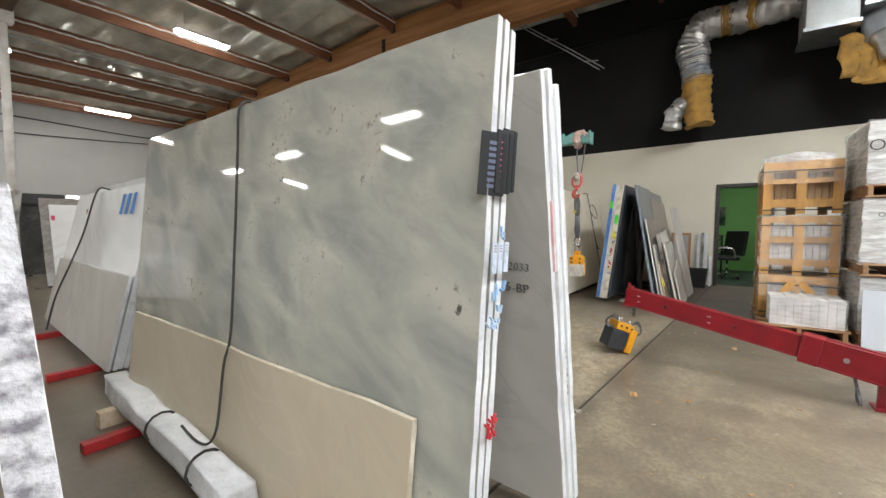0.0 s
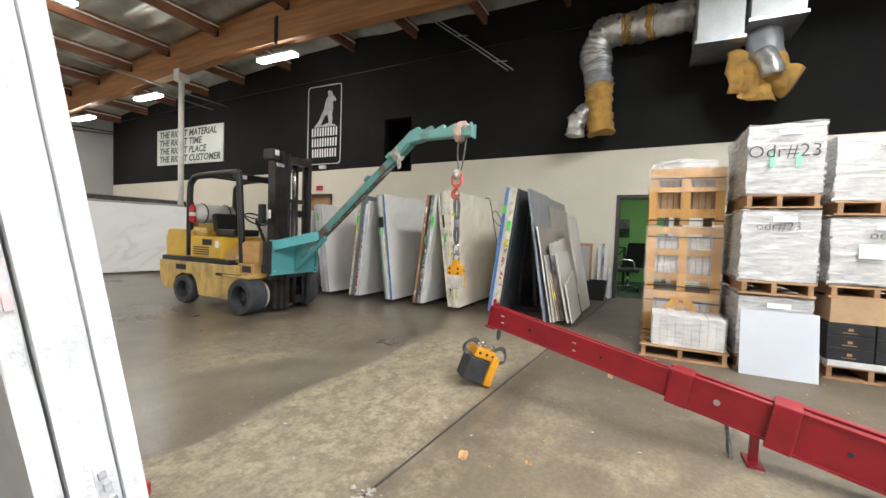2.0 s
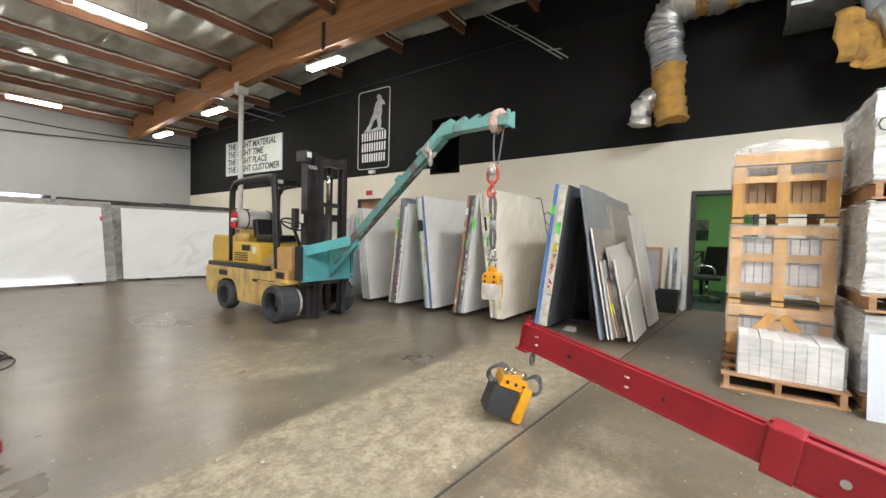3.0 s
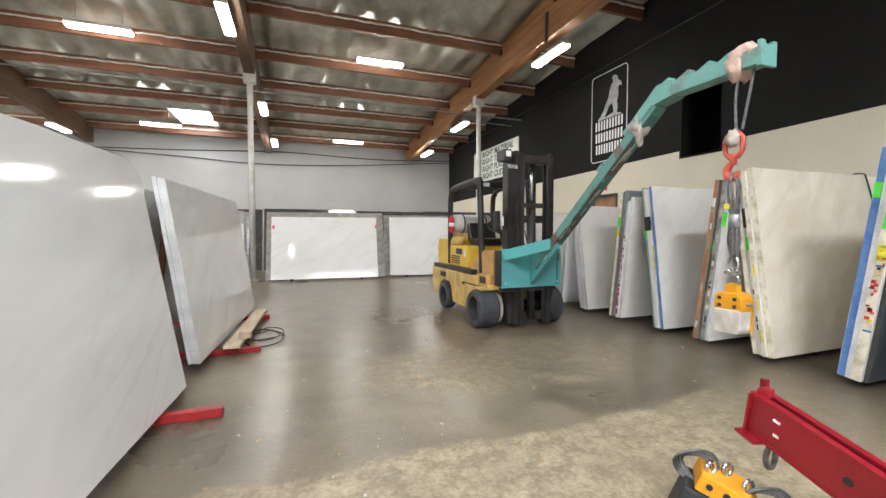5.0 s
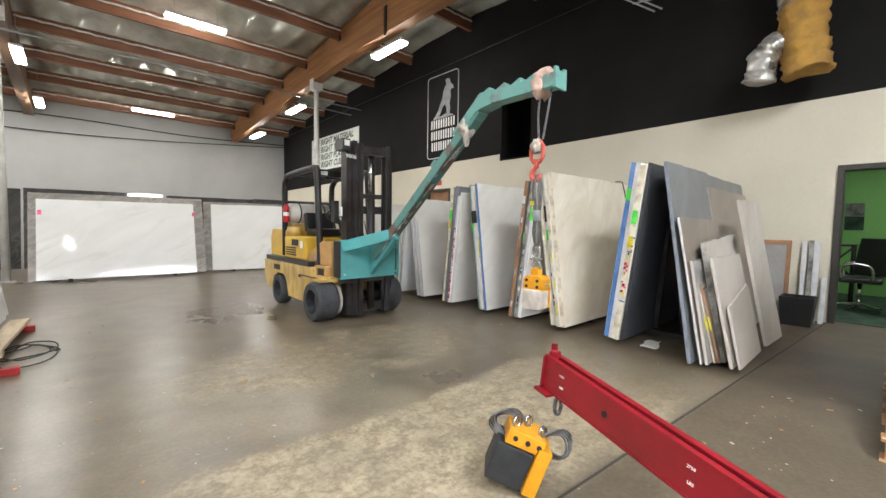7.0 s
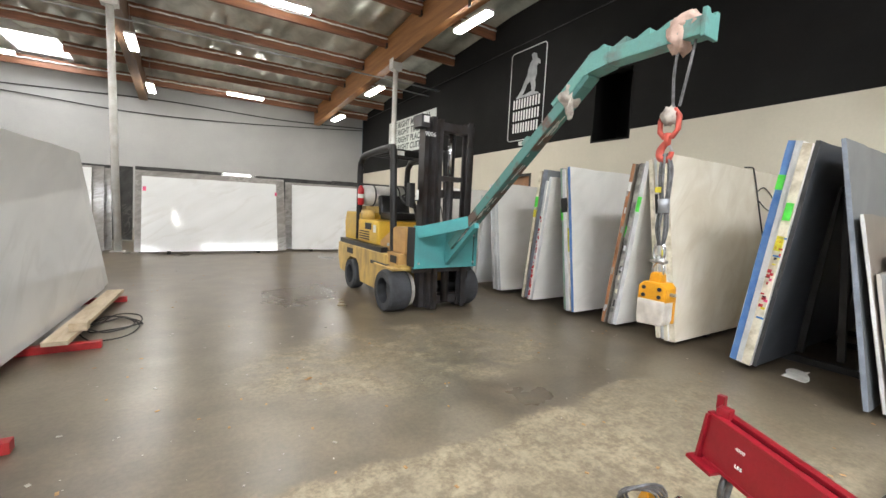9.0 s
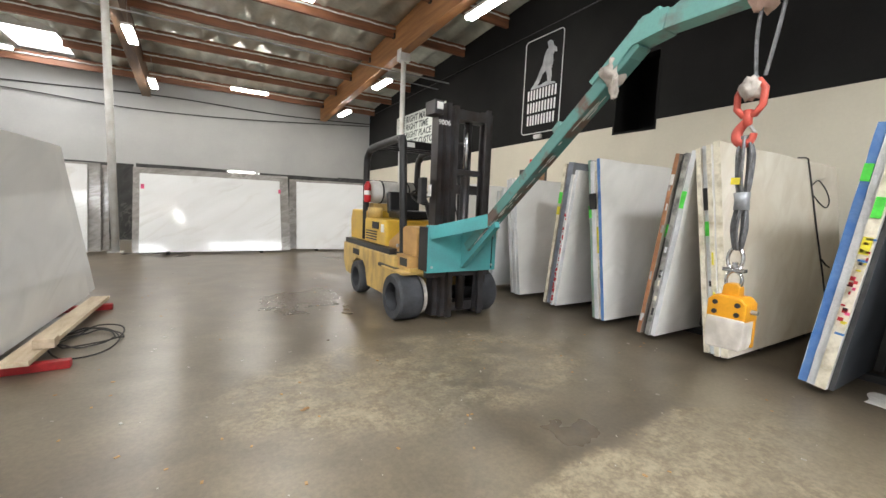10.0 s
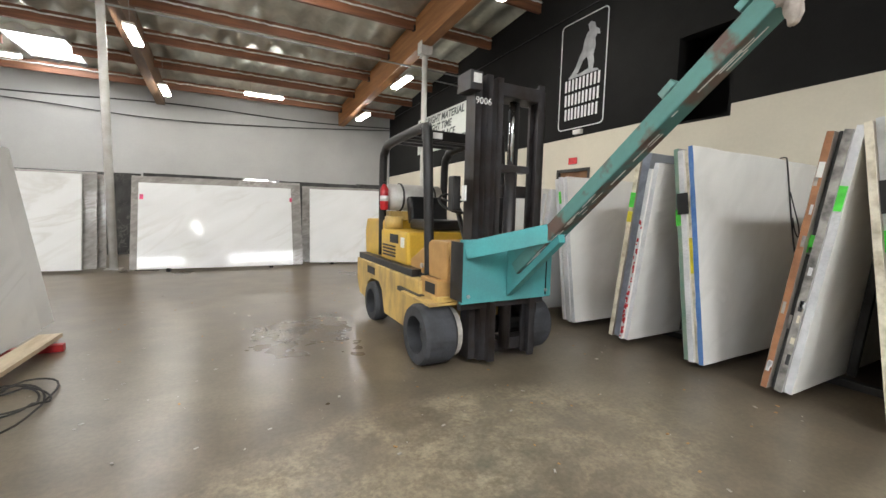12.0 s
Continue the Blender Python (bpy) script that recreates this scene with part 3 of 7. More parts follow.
def slab(p0, p1, z0, height, lean, thick, face, edge, label, group="", jag=0.006, cut=None, name="stone_slab", category="stone slab", top_cut=0.0, skew=0.0):
    """A slab standing on the line p0 to p1, thick to the left of it, its top shifted by lean to the left; cut: fractions of its height at both ends."""
    a, b = Vector((*p0, z0)), Vector((*p1, z0))
    u = (b - a).normalized()
    length = (b - a).length
    n = Vector((-u.y, u.x, 0))
    v = (Vector((0, 0, height)) + n * lean)
    tall = v.length
    v.normalize()
    w = u.cross(v) * -1
    if w.dot(n) < 0:
        w = -w
    ha, hb = cut or (1, 1)
    rng = random.Random(round(p0[0] * 100) + round(p0[1] * 1000) + round(thick * 9999))
    outline = []
    k = 12
    for i in range(k):
        outline.append((length * i / k, rng.uniform(-jag, jag) * 0.3))
    ends = 22
    for i in range(ends):
        outline.append((length + rng.uniform(-jag, jag) * 0.3, tall * hb * i / ends))
    if top_cut:
        outline.append((length, tall * hb - top_cut))
        outline.append((length - top_cut * 1.3, tall * hb))
    for i in range(k):
        f = 1 - i / k
        if top_cut and f * length > length - top_cut * 1.4:
            continue
        outline.append((length * f, tall * (ha + (hb - ha) * f) + rng.uniform(-jag, jag)))
    for i in range(ends):
        outline.append((rng.uniform(-jag, jag) * (0.3 if rng.random() < 0.85 else 0.8), tall * ha * (1 - i / ends)))
    outline = [(x + skew * y / tall, y) for x, y in outline]
    bm = bmesh.new()
    lo = [bm.verts.new(u * x + v * y) for x, y in outline]
    hi = [bm.verts.new(u * x + v * y + w * thick) for x, y in outline]
    c = len(outline)
    bm.faces.new(lo).material_index = 0
    bm.faces.new(list(reversed(hi))).material_index = 0
    for i in range(c):
        bm.faces.new((lo[i], hi[i], hi[(i + 1) % c], lo[(i + 1) % c])).material_index = 1
    bmesh.ops.bevel(bm, geom=[e for e in bm.edges if len(e.link_faces) == 2 and {f.material_index for f in e.link_faces} == {0, 1}], offset=0.003, segments=1, affect="EDGES")
    ob = part(name, bm, [face, edge], label=label, category=category, group=group)
    ob.matrix_basis = Matrix.Translation(a)
    BASIS[ob.name] = ob.matrix_basis.copy()
    FRAMES[ob.name] = (u, v, w)
    return ob


def stuck(ob, name, x, y, w, h, material, side="face", label="", out=0.0015):
    """A sticker, mark or strap on a slab: side face (the thin side of it at the start of its thickness), back, or edge (its starting end)."""
    u, v, n = FRAMES[ob.name]
    if side == "face":
        o, a, c = Vector() - n * out, u, n
    elif side == "edge":
        o, a, c = Vector() - u * (out + 0.008), n, u
    bm = bmesh.new()
    q = [o + a * (x + i * w) + v * (y + j * h) for i, j in ((0, 0), (1, 0), (1, 1), (0, 1))]
    lo, hi = [bm.verts.new(p) for p in q], [bm.verts.new(p + c * (out + 0.004 if side == "face" else 0.012)) for p in q]
    bm.faces.new(lo), bm.faces.new(list(reversed(hi)))
    for i in range(4):
        bm.faces.new((lo[i], hi[i], hi[(i + 1) % 4], lo[(i + 1) % 4]))
    return part(name, bm, material, ob, label, world=False)

# ---- the hall ----
PIPE_Z = 5.24
EAST, NORTH, SOUTH, WEST = 10.41, 20.07, -7.0, -9.0
BEAMS = (8.2, 1.75, -4.7)


def joist_low(y):
    return 6.18 - 0.08 * max(0.0, y - 8.0)


def beam_low(y):
    return 5.53 - 0.068 * max(0.0, y - 9.3)


# ground floor, with its saw-cut joints let in as thin dark strips
def cut_line(x):
    return 1.425 - 0.073 * x


bm = prism([(WEST, SOUTH), (EAST + 0.25, SOUTH), (EAST + 0.25, cut_line(EAST + 0.25) - 0.011), (WEST, cut_line(WEST) - 0.011)], "z", -0.2, 0.0)
prism([(WEST, cut_line(WEST) + 0.011), (EAST + 0.25, cut_line(EAST + 0.25) + 0.011), (EAST + 0.25, NORTH + 0.2), (WEST, NORTH + 0.2)], "z", -0.2, 0.0, bm=bm)
floor = part("floor", bm, "floor", label="polished brown-grey concrete floor with stains, worn pale patches and painted shade", category="floor", kind="structure")
part("floor_joint", beam_box((WEST, cut_line(WEST), -0.02), (EAST + 0.2, cut_line(EAST + 0.2), -0.02), 0.06, 0.028), "joint", label="dark filled joint across the concrete floor", category="floor joint", kind="structure")
bm = bmesh.new()
for k in range(22):
    a = random.uniform(0, 6.28)
    d = 0.06 * math.sqrt(random.random())
    x, y = 2.78 + d * 1.2 * math.cos(a), 1.25 + d * math.sin(a)
    box(-0.009, 0.009, -0.006, 0.006, 0, 0.004, 0, pose(x, y, 0.001, 0, 0, random.uniform(0, 180)), bm)
tagged(part("joint_rubble", bm, "chip"), "crumbled pale filler on the floor joint", "rubble", kind="stuff")

# east wall: lower cream part with doors, upper black part with a dark hatch
DOOR = (-0.28, 0.62, 2.1)
HATCH = (5.64, 6.52, 2.83, 4.24)


def paint_line(y):
    return 3.09 - 0.0155 * (y + 1.0)


lower = [(SOUTH, 0), (DOOR[0], 0), (DOOR[0], DOOR[2]), (DOOR[1], DOOR[2]), (DOOR[1], 0), (8.3, 0), (8.3, 2.22), (9.17, 2.22), (9.17, 0), (NORTH, 0), (NORTH, paint_line(NORTH)),
         (HATCH[1], paint_line(HATCH[1])), (HATCH[1], HATCH[2]), (HATCH[0], HATCH[2]), (HATCH[0], paint_line(HATCH[0])), (SOUTH, paint_line(SOUTH))]
upper = [(SOUTH, paint_line(SOUTH)), (HATCH[0], paint_line(HATCH[0])), (HATCH[0], HATCH[3]), (HATCH[1], HATCH[3]), (HATCH[1], paint_line(HATCH[1])), (NORTH, paint_line(NORTH)), (NORTH, 7.2), (SOUTH, 7.2)]
part("wall_east", prism(lower, "x", EAST, EAST + 0.2), "cream", label="cream painted lower wall with a doorway", category="wall", kind="structure")
part("wall_east_upper", prism(upper, "x", EAST, EAST + 0.2), "black", label="matt black painted upper wall", category="wall", kind="structure")
hatch = thing("window_1", "dark unlit window opening in the black wall", "window", (EAST, 6.08, HATCH[2]))
tagged(hatch, kind="structure")
# the hatch's darkness is painted: an added box behind it, lined black
bm = box(EAST + 1.4, EAST + 1.5, HATCH[0] - 0.4, HATCH[1] + 0.4, HATCH[2] - 0.4, HATCH[3] + 0.4)
for a in ((HATCH[0] - 0.5, HATCH[0] - 0.4, HATCH[2] - 0.4, HATCH[3] + 0.4), (HATCH[1] + 0.4, HATCH[1] + 0.5, HATCH[2] - 0.4, HATCH[3] + 0.4), (HATCH[0] - 0.5, HATCH[1] + 0.5, HATCH[2] - 0.5, HATCH[2] - 0.4), (HATCH[0] - 0.5, HATCH[1] + 0.5, HATCH[3] + 0.4, HATCH[3] + 0.5)):
    box(EAST + 0.2, EAST + 1.5, *a, bm=bm)
part("recess", bm, "black", hatch, "black-lined box for the unlit room behind")
for name, a in (("window_frame", (HATCH[0] - 0.02, HATCH[0] + 0.02, HATCH[2] - 0.02, HATCH[3] + 0.02)), ("window_frame", (HATCH[1] - 0.02, HATCH[1] + 0.02, HATCH[2] - 0.02, HATCH[3] + 0.02)), ("window_frame", (HATCH[0] + 0.02, HATCH[1] - 0.02, HATCH[3] - 0.02, HATCH[3] + 0.02)), ("window_sill", (HATCH[0] + 0.02, HATCH[1] - 0.02, HATCH[2] - 0.02, HATCH[2] + 0.02))):
    part(name, box(EAST - 0.006, EAST + 0.19, *a), "black", hatch)

# north, west and south walls
part("wall_north", box(WEST, EAST - 0.002, NORTH, NORTH + 0.2, 0, 7.2), "white_wall", label="pale grey-white painted end wall", category="wall", kind="structure")
part("wall_west", box(WEST - 0.2, WEST, SOUTH, NORTH + 0.2, 0, 7.2), "white_wall", label="pale painted side wall", category="wall", kind="structure")
# the gate is out of view, added to let daylight in from the south
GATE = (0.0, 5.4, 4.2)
part("wall_south", prism([(WEST - 0.2, 0), (GATE[0], 0), (GATE[0], GATE[2]), (GATE[1], GATE[2]), (GATE[1], 0), (EAST + 0.2, 0), (EAST + 0.2, 7.2), (WEST - 0.2, 7.2)], "y", SOUTH - 0.2, SOUTH), "white_wall", label="pale painted end wall with an assumed open gate, out of view", category="wall", kind="structure")
part("ground", box(-60, 60, -80, SOUTH - 0.2, -0.3, -0.01), "yard", label="plain pale concrete yard added outside the unseen gate", category="ground", kind="structure")

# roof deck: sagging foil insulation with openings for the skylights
# second is assumed from a reflection; the last two are unseen, added as fill
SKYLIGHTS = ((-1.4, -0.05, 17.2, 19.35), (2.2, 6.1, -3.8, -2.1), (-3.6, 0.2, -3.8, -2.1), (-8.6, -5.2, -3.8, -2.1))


def sag(x, y):
    return 0.07 * math.sin(x * 2 * math.pi / 0.62 + 0.5 * math.sin(y)) + 0.06 * noise.noise((x * 1.7, y * 1.3, 0))


bm = bmesh.new()
xs = sorted({round(v, 3) for v in np.arange(WEST, EAST + 0.01, 0.155)} | {v for k in SKYLIGHTS for v in k[:2]})
ys = sorted({round(v, 3) for v in np.arange(SOUTH, NORTH + 0.2, 0.4)} | {v for k in SKYLIGHTS for v in k[2:]})
grid = {(i, j): bm.verts.new((x, y, joist_low(y) + 0.37 + sag(x, y))) for i, x in enumerate(xs) for j, y in enumerate(ys)}
for i in range(len(xs) - 1):
    for j in range(len(ys) - 1):
        cx, cy = (xs[i] + xs[i + 1]) / 2, (ys[j] + ys[j + 1]) / 2
        if not any(k[0] < cx < k[1] and k[2] < cy < k[3] for k in SKYLIGHTS):
            bm.faces.new((grid[i, j], grid[i + 1, j], grid[i + 1, j + 1], grid[i, j + 1]))
part("ceiling", bm, "foil", label="sagging silver-green foil insulation under the roof", category="ceiling", kind="structure", smooth=True)
bm = bmesh.new()
cols = sorted({WEST - 0.2, EAST + 0.2} | {v for k in SKYLIGHTS for v in k[:2]})
rows = sorted({SOUTH - 0.2, NORTH + 0.2} | {v for k in SKYLIGHTS for v in k[2:]})
for i in range(len(cols) - 1):
    for j in range(len(rows) - 1):
        cx, cy = (cols[i] + cols[i + 1]) / 2, (rows[j] + rows[j + 1]) / 2
        if not any(k[0] < cx < k[1] and k[2] < cy < k[3] for k in SKYLIGHTS):
            box(cols[i], cols[i + 1], rows[j], rows[j + 1], 7.0, 7.1, bm=bm)
part("roof_deck", bm, "tin", label="plain metal roof deck", category="roof", kind="structure")
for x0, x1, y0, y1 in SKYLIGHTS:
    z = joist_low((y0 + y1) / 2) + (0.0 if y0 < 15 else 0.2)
    s = thing("skylight", "bright milky acrylic roof skylight in a white curb, some added as fill", "skylight", ((x0 + x1) / 2, (y0 + y1) / 2, z), group="roof skylights")
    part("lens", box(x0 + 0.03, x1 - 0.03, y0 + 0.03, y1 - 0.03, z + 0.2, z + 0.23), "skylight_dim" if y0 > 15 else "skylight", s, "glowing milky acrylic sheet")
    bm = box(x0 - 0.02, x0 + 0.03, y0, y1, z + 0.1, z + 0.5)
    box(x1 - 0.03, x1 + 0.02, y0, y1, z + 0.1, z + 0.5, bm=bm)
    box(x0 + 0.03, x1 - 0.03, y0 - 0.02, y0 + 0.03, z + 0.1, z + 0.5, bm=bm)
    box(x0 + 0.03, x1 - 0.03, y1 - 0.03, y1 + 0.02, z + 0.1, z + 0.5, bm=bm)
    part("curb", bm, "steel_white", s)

# glulam beams along the hall and joists between them
for bx in BEAMS:
    pts = [(SOUTH, beam_low(0)), (9.3, beam_low(9.3)), (NORTH, beam_low(NORTH)), (NORTH, joist_low(NORTH) + 0.3), (8.0, joist_low(8) + 0.3), (SOUTH, joist_low(0) + 0.3)]
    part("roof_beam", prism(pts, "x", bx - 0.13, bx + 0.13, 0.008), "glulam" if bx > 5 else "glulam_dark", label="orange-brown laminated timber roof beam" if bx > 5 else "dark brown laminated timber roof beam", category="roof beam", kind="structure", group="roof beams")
JOISTS = [-5.8, -3.9, -2.0, -0.1, 1.8, 3.7, 5.6, 7.6, 10.05, 12.1, 13.95, 15.8, 17.6, 19.5]
spans = [(WEST, BEAMS[2] - 0.13), (BEAMS[2] + 0.13, BEAMS[1] - 0.13), (BEAMS[1] + 0.13, BEAMS[0] - 0.13), (BEAMS[0] + 0.13, EAST)]
for y in JOISTS:
    z = joist_low(y)
    for x0, x1 in spans if y != 17.6 else spans[:1] + [(spans[1][0], -1.43), (-0.02, spans[1][1])] + spans[2:]:
        j = part("roof_joist", box(x0 + 0.004, x1 - 0.004, y - 0.045, y + 0.045, z, z + 0.32, 0.004), "joist", label="red-brown timber roof joist with foil lapped along its top", category="roof joist", kind="structure", group="roof joists")
        bm = bmesh.new()
        k = int((x1 - x0) / 0.12)
        for s in (-1, 1):
            pa = [(x0 + 0.02 + (x1 - x0 - 0.04) * i / k, y + s * (0.062 + 0.012 * random.random()), z + 0.2 + 0.025 * random.random()) for i in range(k + 1)]
            rod(pa, 0.022, 5, bm)
        part("foil_lap", bm, "foil_edge", j, "bright crumpled foil lap", smooth=True)
for bx in BEAMS[:2]:
    for y in JOISTS[7:]:
        z = joist_low(y)
        hanger = part("joist_hanger", box(bx - 0.19, bx - 0.135, y - 0.055, y + 0.055, z - 0.012, z + 0.12), "dark_steel", label="dark steel joist hanger bolted to the beam", category="bracket", kind="structure", group="joist hangers")
for px, py in ((1.75, 11.95), (8.2, 11.75), (-4.7, 11.9), (1.75, -3.0), (8.2, -4.0)):
    c = thing("steel_post", "white painted round steel post under the roof beam", "post", (px, py, 0), group="roof posts")
    top = beam_low(py)
    part("shaft", rod([(px, py, 0.012), (px, py, top - 0.22)], 0.07, 20), "steel_white", c, smooth=True)
    bm = box(px - 0.09, px + 0.09, py - 0.12, py + 0.12, top - 0.22, top - 0.2)
    box(px - 0.15, px - 0.135, py - 0.12, py + 0.12, top - 0.2, top + 0.1, bm=bm)
    box(px + 0.135, px + 0.15, py - 0.12, py + 0.12, top - 0.2, top + 0.1, bm=bm)
    box(px - 0.135, px + 0.135, py - 0.12, py + 0.12, top - 0.2, top - 0.002, bm=bm)
    part("saddle", bm, "steel_white", c)
    part("base_plate", box(px - 0.13, px + 0.13, py - 0.13, py + 0.13, 0, 0.012), "steel_white", c)


def strip_light(x, y, z, along, length=1.22):
    """A two-tube strip light hung on two rods."""
    dx, dy = (length / 2, 0.11) if along == "x" else (0.11, length / 2)
    roof = joist_low(y) + 0.35
    s = thing("strip_light", "white strip light with a bright lens hung from the roof", "ceiling light", (x, y, z), group="strip lights")
    part("housing", box(x - dx, x + dx, y - dy, y + dy, z + 0.04, z + 0.1, 0.006), "steel_white", s)
    lens = part("lens", box(x - dx + 0.015, x + dx - 0.015, y - dy + 0.012, y + dy - 0.012, z - 0.012, z + 0.04, 0.012), "tube", s, "glowing white ribbed lens")
    for k in (-1, 1):
        part("hanger", rod([(x + (k * dx * 0.7 if along == "x" else 0), y + (k * dy * 0.7 if along == "y" else 0), z + 0.1), (x + (k * dx * 0.7 if along == "x" else 0), y + (k * dy * 0.7 if along == "y" else 0), roof)], 0.004, 5), "steel_grey", s)


for x, y, z, along in ((5.0, 11.05, 5.75, "x"), (4.95, 17.6, 5.0, "x"), (-1.2, 11.4, 5.75, "x"), (-1.6, 17.3, 5.05, "x"), (-1.5, 4.6, 5.8, "x"), (-7.5, 11.2, 5.7, "x"), (-7.4, 17.5, 5.0, "x"), (-7.5, 3.0, 5.8, "x"),
                       (8.36, 8.25, 5.3, "y"), (8.33, 13.6, 4.97, "y"), (8.4, 17.6, 4.74, "y"), (1.95, 13.85, 5.0, "y"), (2.1, 17.9, 4.8, "y"), (1.6, 9.1, 5.33, "y"), (1.6, 2.6, 5.33, "y"), (1.6, -3.5, 5.33, "y"), (-4.7, 13.5, 4.97, "y"), (-4.6, 17.6, 4.75, "y"), (-4.7, 8, 5.3, "y")):
    strip_light(x, y, z, along)
# cables and a pipe under the roof
for name, pts, rr, m, lab in (("wall_cable", [(WEST, NORTH - 0.03, 4.5), (-2, NORTH - 0.03, 4.7), (2.3, NORTH - 0.03, 4.88), (6.5, NORTH - 0.03, 4.8), (EAST, NORTH - 0.03, 4.95)], 0.022, "cable_dark", "dark cable run along the pale end wall"),
                              ("wall_cable", [(WEST, NORTH - 0.06, 4.7), (-2, NORTH - 0.06, 4.46), (1.3, NORTH - 0.06, 4.3), (5.0, NORTH - 0.06, 4.42), (EAST, NORTH - 0.06, 4.85)], 0.018, "cable_dark", "sagging dark cable along the pale end wall")):
    part(name, rod(curve_points(pts, 8), rr, 6), m, label=lab, category="cable", kind="structure")
part("sprinkler_pipe", rod([(WEST, 12.9, PIPE_Z), (EAST - 0.02, 12.9, PIPE_Z)], 0.022, 8), "steel_grey", label="thin grey sprinkler pipe under the joists", category="pipe", kind="structure")

part("wall_conduit", rod([(EAST - 0.04, -6.5, 5.85), (EAST - 0.04, NORTH - 0.1, 5.3)], 0.012, 6), "dark_steel", label="thin conduit along the top of the black wall", category="pipe", kind="structure")
part("beam_bracket", box(BEAMS[0] - 0.15, BEAMS[0] - 0.133, 7.9, 8.0, 5.45, 6.1), "dark_steel", label="dark steel splice strap on the beam", category="bracket", kind="structure")
part("east_pipe", rod([(8.4, 13.6, 5.25), (EAST - 0.02, 13.6, 5.2)], 0.018, 6), "steel_grey", label="thin grey pipe reaching the black wall", category="pipe", kind="structure")

# green office behind the door
part("floor_office", box(EAST + 0.2, 14.2, -2.4, 2.6, -0.1, 0.004), "carpet", label="dark green patterned office carpet", category="carpet", kind="structure")
bm = box(14.2, 14.3, -2.5, 2.7, 0, 2.7)
box(EAST + 0.2, 14.2, 2.6, 2.7, 0, 2.7, bm=bm)
box(EAST + 0.2, 14.2, -2.5, -2.4, 0, 2.7, bm=bm)
part("wall_office", bm, "green_wall", label="bright green painted office walls", category="wall", kind="structure")
part("ceiling_office", box(EAST + 0.2, 14.3, -2.5, 2.7, 2.7, 2.8), "white_wall", label="white office ceiling", category="ceiling", kind="structure")
# unseen panel, added to brighten the room behind the doorway
s = thing("office_fill_light", "white ceiling panel added out of view to light the office", "ceiling light", (12.3, 0.1, 2.66))
part("diffuser", box(12.0, 12.6, -0.5, 0.7, 2.66, 2.68), "office_glow", s)
part("frame", box(11.97, 12.63, -0.53, 0.73, 2.68, 2.698), "steel_white", s)
d = thing("door_1", "dark door frame of the open office doorway", "door frame", (EAST, 0.17, 0))
tagged(d, kind="structure")
part("jamb", box(EAST - 0.03, EAST + 0.22, DOOR[1] - 0.035, DOOR[1] + 0.035, 0, DOOR[2] + 0.035, 0.004), "frame_dark", d)
part("jamb", box(EAST - 0.03, EAST + 0.22, DOOR[0] - 0.035, DOOR[0] + 0.035, 0, DOOR[2] + 0.035, 0.004), "frame_dark", d)
part("head", box(EAST - 0.03, EAST + 0.22, DOOR[0] + 0.035, DOOR[1] - 0.035, DOOR[2] - 0.035, DOOR[2] + 0.035, 0.004), "frame_dark", d)
d = thing("door_2", "brown closed side door in the cream wall", "door", (EAST, 8.73, 0))
tagged(d, kind="structure")
part("leaf", box(EAST + 0.06, EAST + 0.1, 8.3, 9.17, 0.01, 2.2), "ply", d)
bm = box(EAST - 0.02, EAST + 0.12, 8.26, 8.31, 0, 2.26)
box(EAST - 0.02, EAST + 0.12, 9.16, 9.21, 0, 2.26, bm=bm)
box(EAST - 0.02, EAST + 0.12, 8.31, 9.16, 2.2, 2.26, bm=bm)
part("frame", bm, "frame_dark", d)

# ---- slabs in A-frames along the east wall ----


def a_frame(legs, mid, w, h, along, feet, colour, label="rusty steel A-frame slab rack on the floor"):
    """A steel A-frame: pairs of leaning legs at the given places, a ridge bar, foot bars reaching to feet on both sides."""
    c = (legs[0] + legs[-1]) / 2
    g = thing("slab_rack", label, "slab rack", (c, mid, 0) if along == "x" else (mid, c, 0), group="slab racks")

    steel = "rust" if colour == "red_foot" else "dark_steel"

    def P(a, b, z):
        return (a, mid + b, z) if along == "x" else (mid + b, a, z)

    part("ridge", beam_box(P(legs[0], 0, h), P(legs[-1], 0, h), 0.05, 0.05), steel, g)
    for a in legs:
        for s in (-1, 1):
            part("leg", beam_box(P(a, s * w * 0.42, 0.1), P(a, s * 0.03, h), 0.05, 0.05, up=(1, 0, 0) if along == "x" else (0, 1, 0)), steel, g)
        part("foot_bar", beam_box(P(a, -feet, 0.032), P(a, feet, 0.032), 0.07, 0.06, 0.006), colour, g, "scuffed red foot bar" if colour == "red_foot" else "dark steel foot bar")
    return g


def crumple_flat(x, y, a, b):
    bm = box(x - a, x + a, y - b, y + b, 0.002, 0.006)
    bmesh.ops.subdivide_edges(bm, edges=bm.edges[:], cuts=6, use_grid_fill=True)
    for v in bm.verts:
        v.co += Vector((0.03 * noise.noise(v.co * 7), 0.05 * noise.noise(v.co * 5 + Vector((3, 1, 2))), abs(0.02 * noise.noise(v.co * 9))))
    return bm


ROW = "slabs along the cream wall"
X0, X1 = 7.1, 9.95


def bundle(y, top, height, layers, x0=X0, x1=X1, z0=0.06, group=ROW, labels=None):
    """Slabs side by side from y upward in y, tops shifted by top; each layer (thickness, face, edge, label, shift of its end, cut of its height)."""
    made = []
    for th, face, edge, label, dx, dh in layers:
        made.append(slab((x0 + dx, y), (x1 + dx * 2, y), z0, height + dh, top, th - 0.003, face, edge, label, group))
        y += th * math.hypot(1, top / height)
    return made


